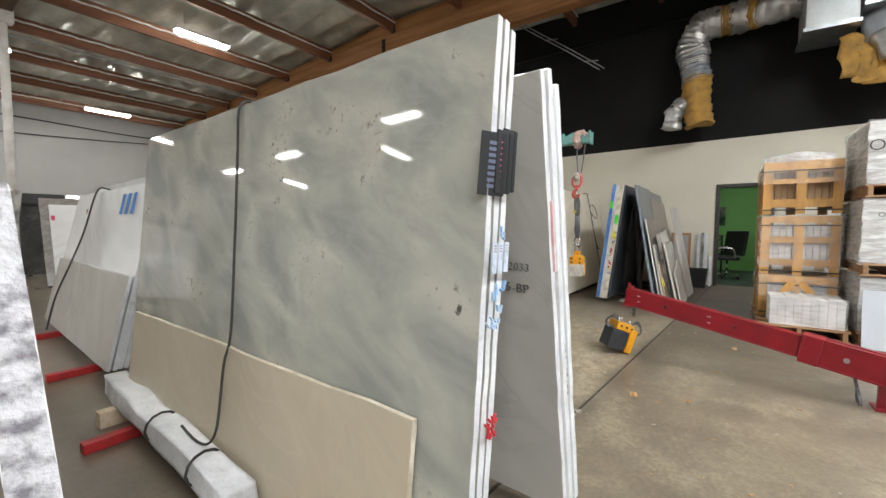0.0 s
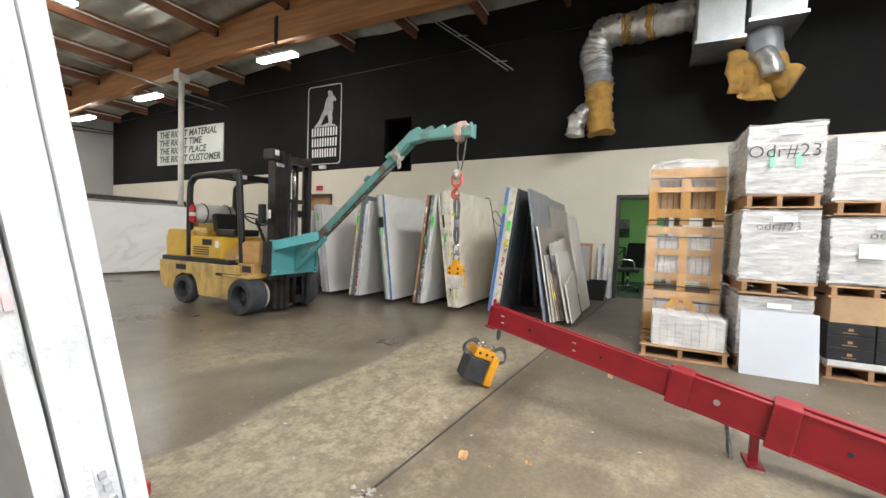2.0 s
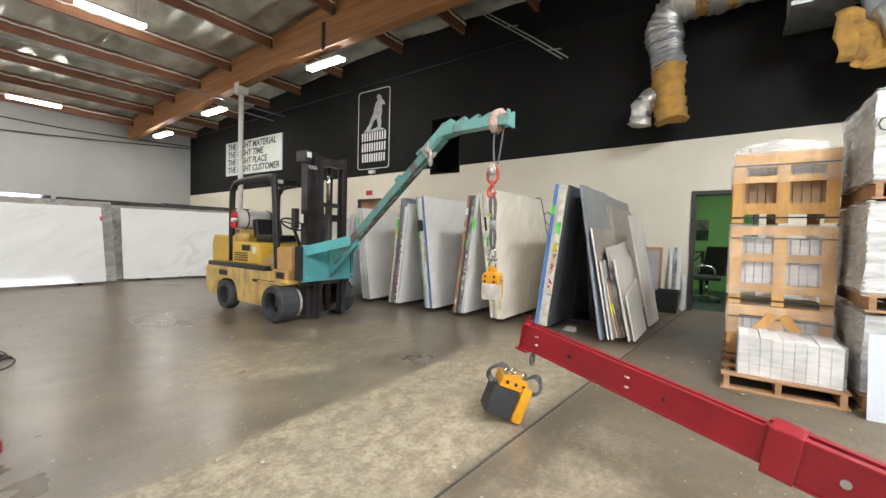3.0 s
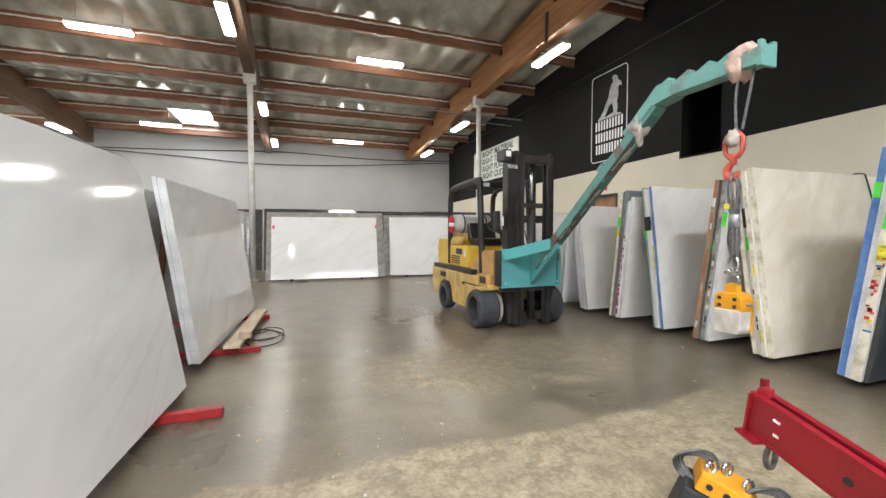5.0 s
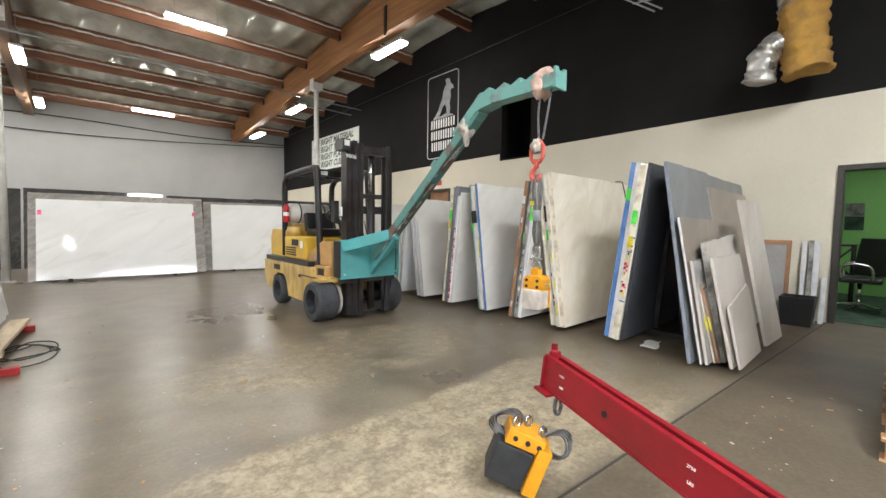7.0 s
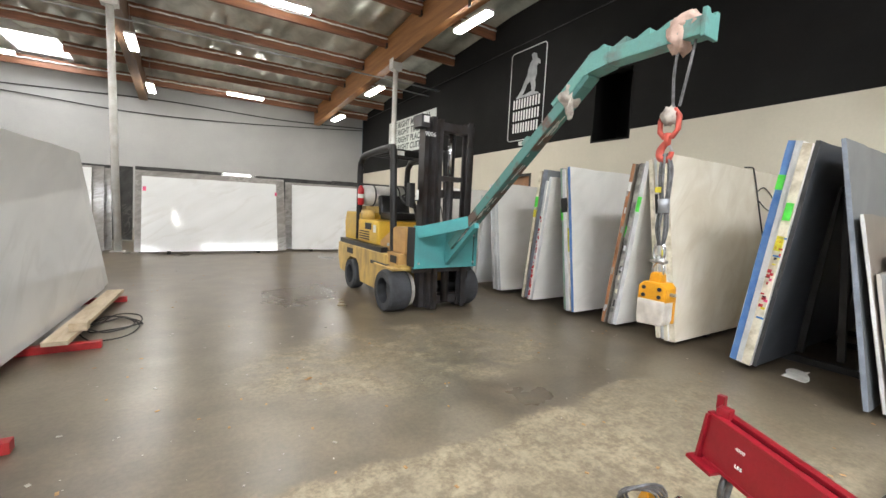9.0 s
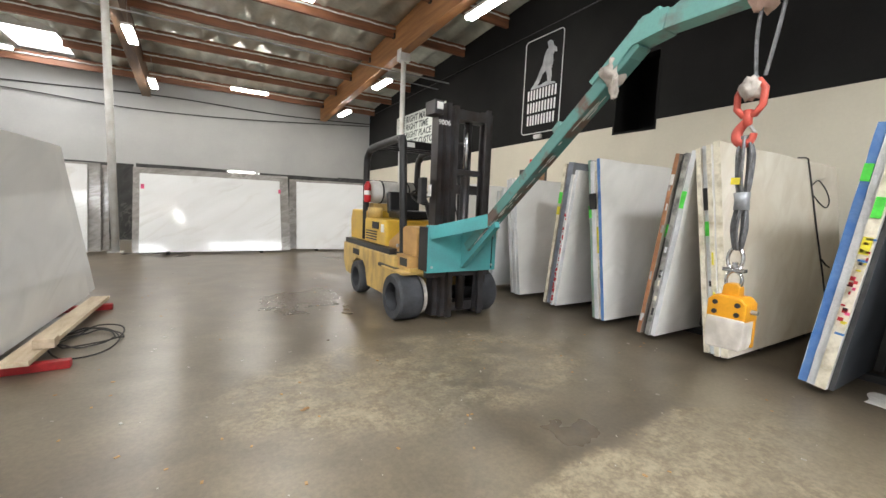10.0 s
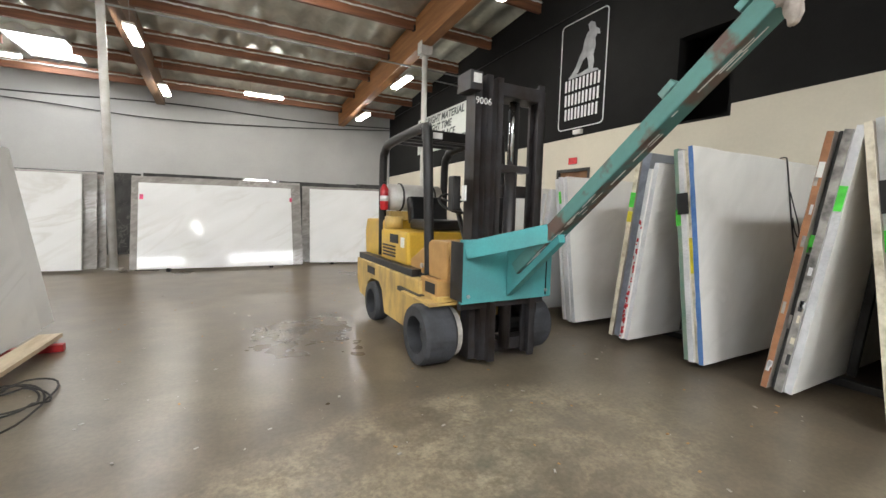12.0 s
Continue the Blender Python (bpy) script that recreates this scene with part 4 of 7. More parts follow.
for yy in (1.79, 3.12, 4.42, 5.86, 7.25):
    a_frame((X0 + 0.75, X1 - 1.0, X1 - 0.3), yy, 0.34, 1.6, "x", 0.4, "dark_steel")
# dark charcoal, white and blue-edged bundle
b = bundle(2.0, -0.225, 1.86, [(0.035, "charcoal", "edge_dark", "charcoal polished stone slab in the row", 0.0, 0.0), (0.07, "white_stone", "edge_cream", "cream-edged stone slab with colourful edge marks", -0.03, -0.02), (0.05, "white_stone", "edge_white", "white-edged stone slab in the row", 0.0, 0.01), (0.06, "white_stone", "edge_blue", "stone slab with a bright blue painted edge", 0.02, 0.02)])
stuck(b[3], "sticker", 0.005, 1.5, 0.05, 0.12, "green_tape", "edge", "neon green sticker")
stuck(b[1], "sticker", 0.01, 1.25, 0.05, 0.14, "green_tape", "edge", "neon green sticker")
stuck(b[1], "sticker", 0.01, 1.0, 0.05, 0.12, "yellow_tape", "edge", "yellow sticker")
mk = random.Random(3)
for k in range(22):
    dy = mk.gauss(0.78, 0.14)
    stuck(b[1], "mark", mk.uniform(0.002, 0.04), dy, mk.uniform(0.008, 0.03), mk.uniform(0.008, 0.03), ("red_ink", "red_ink", "red_ink", "yellow_tape", "ink", "pink_tape")[k % 6], "edge", "scrawled paint mark")
for dy in (1.1, 0.42, 0.95):
    stuck(b[1], "mark", mk.uniform(-0.01, 0.01), dy, 0.05, 0.014, "blue_ink", "edge", "blue ink stroke")
# cream bundle
b = bundle(2.68, 0.26, 1.84, [(0.06, "cream_stone", "edge_cream", "large cream limestone slab leaning in its rack", 0.0, 0.03), (0.045, "white_stone", "edge_cream", "cream-edged slab with yellow edge streaks", -0.02, 0.0), (0.05, "white_stone", "edge_white", "white slab with a black tape patch on its edge", 0.02, 0.0), (0.045, "cream_stone", "edge_cream", "cream slab in the row", 0.0, -0.02)])
stuck(b[2], "tape_patch", 0.0, 1.28, 0.05, 0.2, "plastic_black", "edge", "black tape patch")
stuck(b[2], "sticker", 0.0, 1.05, 0.045, 0.13, "green_tape", "edge", "neon green sticker")
for dy in (0.15, 0.45, 0.8):
    stuck(b[1], "streak", 0.014, dy, 0.013, 0.11, "yellow_tape", "edge", "yellow paint streak")
for dy in (0.25, 0.33, 0.6):
    stuck(b[2], "mark", 0.01, dy, 0.02, 0.05, "ink", "edge", "dark ink mark")
strap_of_cream = b[0]
# grey and brown bundle
b = bundle(3.34, -0.22, 1.78, [(0.05, "white_stone", "edge_white", "chalky white slab with a dirty edge", 0.0, 0.02), (0.05, "grey_stone", "edge_grey", "grey slab with a black-smeared edge", -0.02, 0.0), (0.035, "grey_stone", "edge_dark", "dark-edged slab in the row", 0.02, 0.0), (0.045, "taupe", "edge_brown", "slab with an orange-brown rough edge", -0.03, 0.0)])
stuck(b[0], "sticker", 0.006, 1.28, 0.04, 0.16, "green_tape", "edge", "neon green sticker")
stuck(b[2], "sticker", 0.002, 1.0, 0.03, 0.12, "green_tape", "edge", "neon green sticker")
stuck(b[3], "tape_patch", 0.004, 1.5, 0.03, 0.1, "white", "edge", "white tape patch")
for k in range(15):
    q, m = ((3, "edge_white"), (3, "edge_grey"), (1, "edge_dark"), (1, "edge_white"), (2, "edge_grey"), (1, "edge_cream"))[k % 6]
    stuck(b[q], "smear", mk.uniform(0.0, 0.02), mk.uniform(0.1, 1.6) if q != 1 else mk.uniform(0.05, 0.9), mk.uniform(0.012, 0.026), mk.uniform(0.02, 0.1), m, "edge", "smear of mortar and dirt")
# blue and green bundle
b = bundle(3.93, 0.235, 1.78, [(0.045, "white_stone", "edge_blue", "off-white slab with a deep blue edge, tied with rope", 0.0, 0.03), (0.035, "white_stone", "edge_cream", "slab with a pale yellow edge", 0.02, 0.0), (0.05, "white_stone", "edge_white", "white-edged slab with a black tape patch", 0.0, 0.0), (0.05, "grey_stone", "edge_green", "slab with a sea-green painted edge", 0.02, 0.02)])
stuck(b[2], "tape_patch", -0.02, 1.25, 0.09, 0.18, "plastic_black", "edge", "black tape patch")
stuck(b[3], "sticker", 0.0, 1.15, 0.05, 0.14, "green_tape", "edge", "neon green sticker")
stuck(b[1], "streak", 0.004, 0.75, 0.025, 0.3, "yellow_tape", "edge", "yellow streak")
blue_slab = b[0]
# grey bundle
b = bundle(4.65, -0.2, 1.74, [(0.05, "white_stone", "edge_white", "white slab with red paint on its edge", 0.0, -0.05), (0.04, "white_stone", "edge_white", "white slab with red edge writing", -0.02, -0.1), (0.09, "slate", "edge_slate", "blue-grey thick slab in the row", 0.02, 0.05), (0.05, "taupe", "edge_cream", "brown-flecked slab with a pale edge", 0.0, 0.04)])
for k in range(46):
    dy = mk.choice((mk.gauss(0.18, 0.09), mk.uniform(0.3, 1.2)))
    stuck(b[1], "mark", mk.uniform(0.0, 0.024), max(0.02, dy), mk.uniform(0.004, 0.014), mk.uniform(0.01, 0.04), "red_ink", "edge", "red scrawled mark")
stuck(b[3], "sticker", 0.0, 1.3, 0.045, 0.14, "green_tape", "edge", "neon green sticker")
stuck(b[3], "sticker", 0.0, 1.16, 0.045, 0.1, "yellow_tape", "edge", "yellow sticker")
# white bundle and the ones behind the truck
b = bundle(5.33, 0.24, 1.62, [(0.05, "white_stone", "edge_white", "white marble slab in the row", 0.0, 0.02), (0.045, "marble", "edge_white", "white slab in the row", -0.01, 0.0), (0.05, "marble", "edge_white", "white slab in the row", 0.01, 0.02), (0.045, "marble", "edge_white", "white slab in the row", 0.0, 0.0)])
stuck(b[2], "sticker", 0.002, 1.35, 0.045, 0.14, "green_tape", "edge", "neon green sticker")
bundle(6.0, -0.2, 1.5, [(0.05, "marble", "edge_white", "short white slab behind the lift truck", 0.0, 0.0), (0.05, "marble", "edge_white", "short white slab behind the lift truck", 0.03, -0.03), (0.06, "white_stone", "edge_white", "short white slab behind the lift truck", 0.0, -0.05)])
bundle(6.8, 0.22, 1.6, [(0.05, "white_stone", "edge_white", "white slab behind the lift truck", 0.1, 0.0), (0.05, "white_stone", "edge_white", "white slab behind the lift truck", 0.12, 0.0)])
bundle(7.5, -0.2, 1.6, [(0.05, "white_stone", "edge_white", "white slab at the end of the row", 0.1, 0.0), (0.05, "cream_stone", "edge_cream", "cream slab at the end of the row", 0.12, 0.0)])

# grey slabs and off-cuts on the near side of the first rack
OFF = "off-cuts against the first rack"
slab((6.86, 1.27), (8.15, 1.27), 0.05, 1.87, 0.36, 0.03, "slate", "edge_slate", "blue-grey slate slab leaning on the rack", OFF, skew=0.22)
slab((7.3, 1.315), (10.1, 1.315), 0.05, 1.86, 0.34, 0.03, "slate", "edge_dark", "dark grey slab behind the slate slab", OFF)
slab((8.25, 1.275), (10.05, 1.275), 0.05, 1.7, 0.31, 0.028, "taupe", "edge_grey", "brown weathered stone slab", OFF)
slab((6.93, 1.2), (9.5, 1.235), 0.05, 1.32, 0.26, 0.022, "taupe", "edge_white", "taupe slab with a white edge", OFF, skew=0.06)
slab((6.95, 1.16), (7.5, 1.16), 0.05, 0.92, 0.18, 0.025, "grey_stone", "pale_taupe", "pale grey off-cut", OFF, skew=0.05)
slab((7.15, 1.075), (8.3, 1.075), 0.05, 1.17, 0.24, 0.05, "pale_taupe", "edge_grey", "broken grey off-cut with a rounded corner", OFF, skew=0.08, cut=(0.93, 1))
slab((7.0, 0.985), (8.0, 0.985), 0.05, 0.95, 0.23, 0.025, "pale_taupe", "pale_taupe", "light grey off-cut leaning in front", OFF, skew=0.12)
slab((7.03, 0.935), (7.85, 0.935), 0.05, 0.66, 0.16, 0.02, "pale_taupe", "pale_taupe", "small veined white off-cut with a curved top", OFF, cut=(0.78, 1), skew=0.1, top_cut=0.05)
slab((8.1, 0.93), (8.75, 0.9), 0.05, 1.53, 0.3, 0.03, "pale_taupe", "pale_taupe", "tall narrow pale stone strip", OFF, skew=-0.05)
for k, (x, yy, h) in enumerate(((7.06, 1.13, 0.7), (7.09, 1.105, 0.66))):
    ob = slab((x, yy), (x + 0.4, yy), 0.05, h, 0.16, 0.018, "taupe", ("edge_cream", "edge_brown")[k], "thin stone strip with bright edge marks", OFF)
    stuck(ob, "sticker", 0.002, 0.3, 0.014, 0.12, "yellow_tape", "edge", "yellow sticker")
fb = thing("framed_board", "grey board in a brown timber frame leaning on the wall", "board", (10.25, 1.26, 0))
lm = pose(10.24, 0, 0, 0, 6, 0)
part("panel", box(-0.006, 0.006, 1.12, 1.4, 0.04, 1.06, 0, lm), "grey_stone", fb)
for a in ((1.07, 1.12, 0, 1.12), (1.4, 1.45, 0, 1.12), (1.12, 1.4, 1.06, 1.12), (1.12, 1.4, 0, 0.04)):
    part("frame_bar", box(-0.015, 0.015, *a, 0.003, lm), "ply", fb)
for k, (yy, h, m, w) in enumerate(((0.93, 1.1, "edge_white", 0.05), (0.86, 1.12, "edge_grey", 0.05), (0.8, 1.1, "edge_white", 0.06), (0.71, 0.62, "edge_white", 0.05))):
    ob = part("trim_strip", beam_box((10.27 - 0.015 * k, yy, 0.0), (10.37, yy, h), w, 0.025, 0.002, up=(1, 0, 0)), m, label="white trim strip leaning on the cream wall", category="trim strip", group="trim strips")
    settle(ob, (10.28, yy, 0))
bk = thing("waste_bin", "black plastic waste bin on the floor", "bin", (9.95, 0.92, 0))
bm = bmesh.new()
o = [(9.8, 0.77), (10.1, 0.77), (10.1, 1.07), (9.8, 1.07)]
q = [(9.77, 0.74), (10.13, 0.74), (10.13, 1.1), (9.77, 1.1)]
lo, hi = [bm.verts.new((*p, 0)) for p in o], [bm.verts.new((*p, 0.38)) for p in q]
inn = [bm.verts.new((p[0] * 0.94 + 9.95 * 0.06, p[1] * 0.94 + 0.92 * 0.06, 0.38)) for p in q]
dn = [bm.verts.new((p[0] * 0.94 + 9.95 * 0.06, p[1] * 0.94 + 0.92 * 0.06, 0.02)) for p in o]
bm.faces.new(lo)
bm.faces.new(dn)
for i in range(4):
    j = (i + 1) % 4
    bm.faces.new((lo[i], lo[j], hi[j], hi[i]))
    bm.faces.new((hi[i], hi[j], inn[j], inn[i]))
    bm.faces.new((inn[i], inn[j], dn[j], dn[i]))
part("tub", bm, "plastic_black", bk)

# ---- west racks ----
WR = "slabs on the west racks"
a_frame((2.1, 3.3), 1.48, 0.36, 1.25, "y", 0.81, "red_foot", "rusty steel A-frame rack with red foot bars")
a_frame((4.87, 6.62), 1.62, 0.4, 1.45, "y", 0.8, "red_foot", "rusty steel A-frame rack with red foot bars")
# facing the first aisle: line runs towards +y, thickness to its left is -x, so start from the far end
g = slab((1.09, 3.93), (0.957, 0.995), 0.1, 1.8, 0.18, 0.03, "grey_green", "edge_white", "polished grey-green quartzite slab with dark speckles", WR)
g2 = slab((1.125, 3.9), (0.992, 0.99), 0.1, 1.79, 0.18, 0.03, "grey_green", "edge_white", "grey-green quartzite slab behind the first", WR)
g3 = slab((1.16, 3.9), (1.025, 0.985), 0.1, 1.78, 0.18, 0.03, "grey_green", "edge_white", "third grey-green quartzite slab of the stack", WR)
bg = slab((1.03, 3.78), (0.925, 1.2), 0.1, 0.57, 0.065, 0.025, "beige", "edge_cream", "low beige limestone off-cut leaning in front", WR)
# facing the aisle by the truck
B2 = [(0.0, "pale_back", "edge_white", 0.0), (0.036, "marble", "edge_white", 0.012), (0.074, "marble", "edge_white", -0.006), (0.11, "marble", "edge_white", -0.02)]
for k, (dx, face, edge, dz) in enumerate(B2):
    b2 = slab((1.665 + dx, 0.92 - 0.012 * (k % 2)), (1.875 + dx, 3.66 + 0.01 * k), 0.1, 1.7 + dz, 0.28, 0.032, face, edge, ("dull grey-backed slab with handwriting on it", "white marble slab in the stack", "white marble slab in the stack", "white marble slab with soft grey veins facing the aisle")[k], WR, top_cut=0.1)
    if k == 0:
        back_slab = b2
        stuck(b2, "streak", 0.006, 1.02, 0.009, 0.26, "pink_chalk", "edge", "faint pink chalk streak")
    if k == 2:
        for q in range(9):
            stuck(b2, "mark", 0.008 + 0.004 * (q % 3), 0.5 + 0.026 * q, 0.011, 0.012 + 0.004 * (q % 2), "faint_ink", "edge", "faint handwritten mark")
for k, far_end in enumerate((7.42, 7.34, 7.0)):
    slab((1.9 + 0.034 * k, 4.28 + 0.01 * (k % 2)), (1.9 + 0.034 * k + 0.0735 * (far_end - 4.28), far_end), 0.1, 1.66 - 0.01 * k, 0.24, 0.031, "marble", "edge_white", "pale grey-white marble slab on the second rack", WR)
slab((2.02, 5.05), (2.15, 6.95), 0.11, 0.62, 0.1, 0.028, "marble", "edge_white", "low pale marble off-cut in front", WR)
for k in range(3):
    slab((1.3 + 0.036 * k, 7.3), (1.11 + 0.036 * k, 4.35 + 0.01 * (k % 2)), 0.12, 1.52 + 0.01 * k, 0.36, 0.032, "marble", "edge_white", "white marble slab with blue tape marks", WR)
slab((1.262, 7.25), (1.072, 4.36), 0.12, 0.74, 0.172, 0.026, "pale_back", "edge_white", "low dull-faced white off-cut leaning in front", WR)
slab((1.0, 9.2), (0.93, 7.6), 0.1, 1.6, 0.2, 0.06, "taupe", "edge_grey", "pinkish brown stone slab further along", WR)
# speckled broken slab beside the starting point
slab((0.31, 1.62), (0.57, 4.2), 0.08, 1.28, 0.1, 0.085, "marble", "edge_speck", "short stone slab with a speckled broken edge", WR)

# ---- far slabs ----
FR = "slabs across the far aisle"
a_frame((2.7, 4.5), 11.85, 0.4, 1.5, "x", 0.62, "dark_steel")
a_frame((5.8, 7.3), 12.0, 0.4, 1.25, "x", 0.6, "dark_steel")
slab((2.08, 11.4), (5.14, 11.26), 0.05, 1.76, 0.5, 0.03, "border", "edge_grey", "brown-grey quartzite slab behind the white one", FR)
f1 = slab((2.2, 11.35), (4.93, 11.2), 0.05, 1.63, 0.43, 0.03, "marble_far", "edge_white", "white marble slab with warm veins across the aisle", FR)
stuck(f1, "sticker", 0.02, 1.35, 0.06, 0.1, "pink_tape", "face", "pink sticker")
stuck(f1, "sticker", 2.7, 1.38, 0.05, 0.09, "pink_tape", "face", "pink sticker")
slab((5.32, 11.48), (8.1, 10.95), 0.05, 1.66, 0.49, 0.06, "marble_far", "edge_white", "white marble slab with faint veins", FR)
slab((5.18, 11.64), (8.1, 11.08), 0.05, 1.72, 0.49, 0.03, "border", "edge_grey", "grey slab behind the white one", FR)
slab((-1.9, 11.75), (1.35, 11.6), 0.05, 1.74, 0.3, 0.05, "marble_far", "edge_white", "white slab on the far left rack", FR)
slab((-1.7, 11.83), (1.55, 11.7), 0.05, 1.78, 0.3, 0.03, "border", "edge_grey", "grey slab behind it", FR)
slab((-1.6, 11.95), (1.66, 11.85), 0.05, 1.76, 0.3, 0.03, "border", "edge_grey", "grey slab at the back of the rack", FR)
for k, xx in enumerate((-7.2, -4.2, -1.15, 1.85, 4.9, 7.4)):
    slab((xx, 14.3), (xx + 2.95, 14.3), 0.05, 1.98 + 0.03 * (k % 2), 0.74, 0.05, "dark_polish", "edge_grey", "dark polished granite slab on a rack in the back row", "slabs in the back row")
    a_frame((xx + 0.5, xx + 2.4), 14.9, 0.36, 1.8, "x", 0.5, "dark_steel")

# ---- small things on and about the west racks ----


def on_face(ob, x, y, out=0.0):
    """A point on a slab's first face, in the place's metres."""
    u, v, n = FRAMES[ob.name]
    return ob.matrix_basis.translation + u * x + v * y - n * out


rp = thing("tie_rope", "dark rope tied over the quartzite slab and hanging down", "rope", (1.0, 2.4, 0.1))
part("strand", rod(curve_points([(1.36, 2.52, 1.88), (1.28, 2.52, 1.925), (1.187, 2.51, 1.89), (1.163, 2.5, 1.66), (1.118, 2.46, 1.26), (1.06, 2.42, 0.75), (1.012, 2.4, 0.6), (0.972, 2.37, 0.42), (0.945, 2.36, 0.3), (0.925, 2.4, 0.235), (0.915, 2.5, 0.225), (0.92, 2.66, 0.25)]), 0.0065, 7), "cable_dark", rp, smooth=True)
wp = thing("wrapped_trim_bundle", "white wrapped bundle of trim lying along the slab's foot", "trim bundle", (0.9, 2.9, 0))
bm = beam_box((1.02, 3.95, 0.155), (0.86, 2.0, 0.155), 0.13, 0.12)
bmesh.ops.subdivide_edges(bm, edges=bm.edges[:], cuts=6, use_grid_fill=True)
for v in bm.verts:
    v.co += Vector((noise.noise(v.co * 5), 0, noise.noise(v.co * 4 + Vector((5, 5, 5))))) * 0.03
part("wrapping", bm, "edge_white", wp, smooth=True)
for yy in (2.35, 2.95):
    xx = 0.86 + (yy - 2.0) * 0.082
    part("tie", rod([(xx + 0.085 * math.cos(a), yy, 0.155 + 0.08 * math.sin(a)) for a in np.linspace(0, 6.283, 13)[:-1]], 0.007, 5, close=True), "cable_dark", wp, "dark tie")
for yy in (2.2, 3.6):
    part("block", box(0.82, 1.02, yy - 0.04, yy + 0.04, 0.0, 0.1, 0.004), "plank", wp, "timber block")
tg = thing("sample_tag", "black sample booklets clipped over the slab edges", "tag", (1.17, 0.96, 1.36))
for k, (ax, ay, bx, by) in enumerate(((1.062, 1.012, 1.128, 0.965), (1.098, 0.977, 1.152, 0.958), (1.122, 0.969, 1.172, 0.953))):
    x0, x1 = 0.0, math.hypot(bx - ax, by - ay)
    tm = pose(ax, ay, 1.365 + 0.006 * k, 0, 4.5, math.degrees(math.atan2(by - ay, bx - ax)))
    b3 = part("booklet", box(0, x1 - x0, -0.004, 0.004, 0, 0.185, 0.002, tm), "box_black", tg)
    part("spine", box(x1 - x0 - 0.012, x1 - x0 + 0.002, -0.006, 0.006, 0.002, 0.183, 0.002, tm), "plastic_black", b3)
    if k == 0:
        for q in range(8):
            part("mark", box(0.026, 0.05, -0.0055, -0.0042, 0.022 + 0.018 * q, 0.032 + 0.018 * q, 0, tm), "tag_print", b3, "blue-grey printed bar")
        for q in range(9):
            part("fleck", box(0.064, 0.068, -0.0055, -0.0042, 0.02 + 0.017 * q, 0.024 + 0.017 * q, 0, tm), "pink_tape", b3, "small red fleck")
sk = random.Random(11)
for za, zb, count, m, lab in ((1.23, 1.25, 4, "sky_tape", "blue paint dab"), (0.96, 1.08, 16, "sky_tape", "blue paint scribble"), (0.64, 0.7, 14, "red_ink", "red scrawl")):
    for q in range(count):
        z0 = sk.uniform(za, zb)
        x0 = 0.962 + 0.1 * (z0 - 0.1) + sk.uniform(0.005, 0.075)
        part("edge_mark", box(-0.002, 0.002, -0.004, 0.004, 0, sk.uniform(0.012, 0.034), 0, pose(x0, 0.968 - 0.045 * (x0 - 0.99), z0, 0, sk.uniform(-50, 60), 0)), m, g, lab)
for k in range(3):
    tag_m = pose(1.067 + 0.033 * k, 0.966 - 0.002 * k, 1.135, 0, 5.5, -4)
    lb = part("edge_label", box(0, 0.024, -0.002, 0.002, 0, 0.09, 0, tag_m), "label_pale", g, "pale printed edge label")
    for q in range(3):
        part("print_bar", box(0.005, 0.018, -0.0035, -0.0022, 0.062 + 0.008 * q, 0.066 + 0.008 * q, 0, tag_m), "faint_ink", lb, "grey printed bar")
for k in range(3):
    yy = 4.8 + 0.175 * k
    x = 1.11 + (yy - 4.35) * 0.0644 + 0.36 * 1.25 / 1.52 - 0.014
    part("tape_mark", box(-0.004, 0.003, yy - 0.028, yy + 0.028, 0, 0.2, 0, pose(x, 0, 1.37, 0, 13.3, 0)), "blue_ink", label="blue tape strip stuck on white marble", category="tape", group="blue tape strips")
rope2 = thing("tie_rope", "dark rope tied over the white marble slab", "rope", (1.2, 6.2, 0.1))
part("strand", rod(curve_points([(1.72, 6.25, 1.64), (1.66, 6.25, 1.68), (1.565, 6.25, 1.64), (1.45, 6.3, 1.2), (1.33, 6.33, 0.85), (1.2, 6.36, 0.5), (1.12, 6.4, 0.14)]), 0.01, 6), "cable_dark", rope2, smooth=True)
for text, z, sz in (("HX2033", 1.115, 0.052), ("5-5-BP", 1.03, 0.06)):
    x = 1.665 - 0.28 * (z - 0.1) / 1.7 + 0.0126 - 0.0335
    words("handwriting", text, sz * 0.9, (x - 0.001, 1.1, z), (99.4, 3, -94.4), "ink", back_slab, 0.002, -0.0016)
pk = thing("rack_plank", "pale timber plank lying across the red foot bars", "plank", (2.25, 5.75, 0.09))
part("board", beam_box((2.16, 4.72, 0.11), (2.3, 6.75, 0.11), 0.16, 0.035, 0.004), "plank", pk)
part("block", box(2.2, 2.32, 4.95, 5.07, 0.13, 0.2, 0.005), "plank", pk)
cl = thing("cable_coil", "loose coil of dark cable on the floor", "cable", (2.42, 5.5, 0))
pts = []
for k in range(52):
    a = k * 0.42
    pts.append((2.42 + (0.2 + 0.09 * math.sin(k * 0.31)) * math.cos(a) + 0.06 * math.sin(k * 0.11), 5.45 + (0.3 + 0.16 * math.cos(k * 0.23)) * math.sin(a), 0.012 + 0.012 * (k % 5) / 2))
part("loop", rod(curve_points(pts, 2), 0.0065, 5), "cable_dark", cl, smooth=True)
q = thing("tie_rope", "thin dark rope knotted over the blue-edged slab", "rope", on_face(blue_slab, 1.6, 0.5))
u, v, n = FRAMES[blue_slab.name]
top = on_face(blue_slab, 1.6, 1.84)
up = [on_face(blue_slab, 1.6 + dx, y, 0.01) for dx, y in ((0.09, 0.55), (0.05, 0.9), (0.02, 1.3), (0.01, 1.6), (0.0, 1.8))]
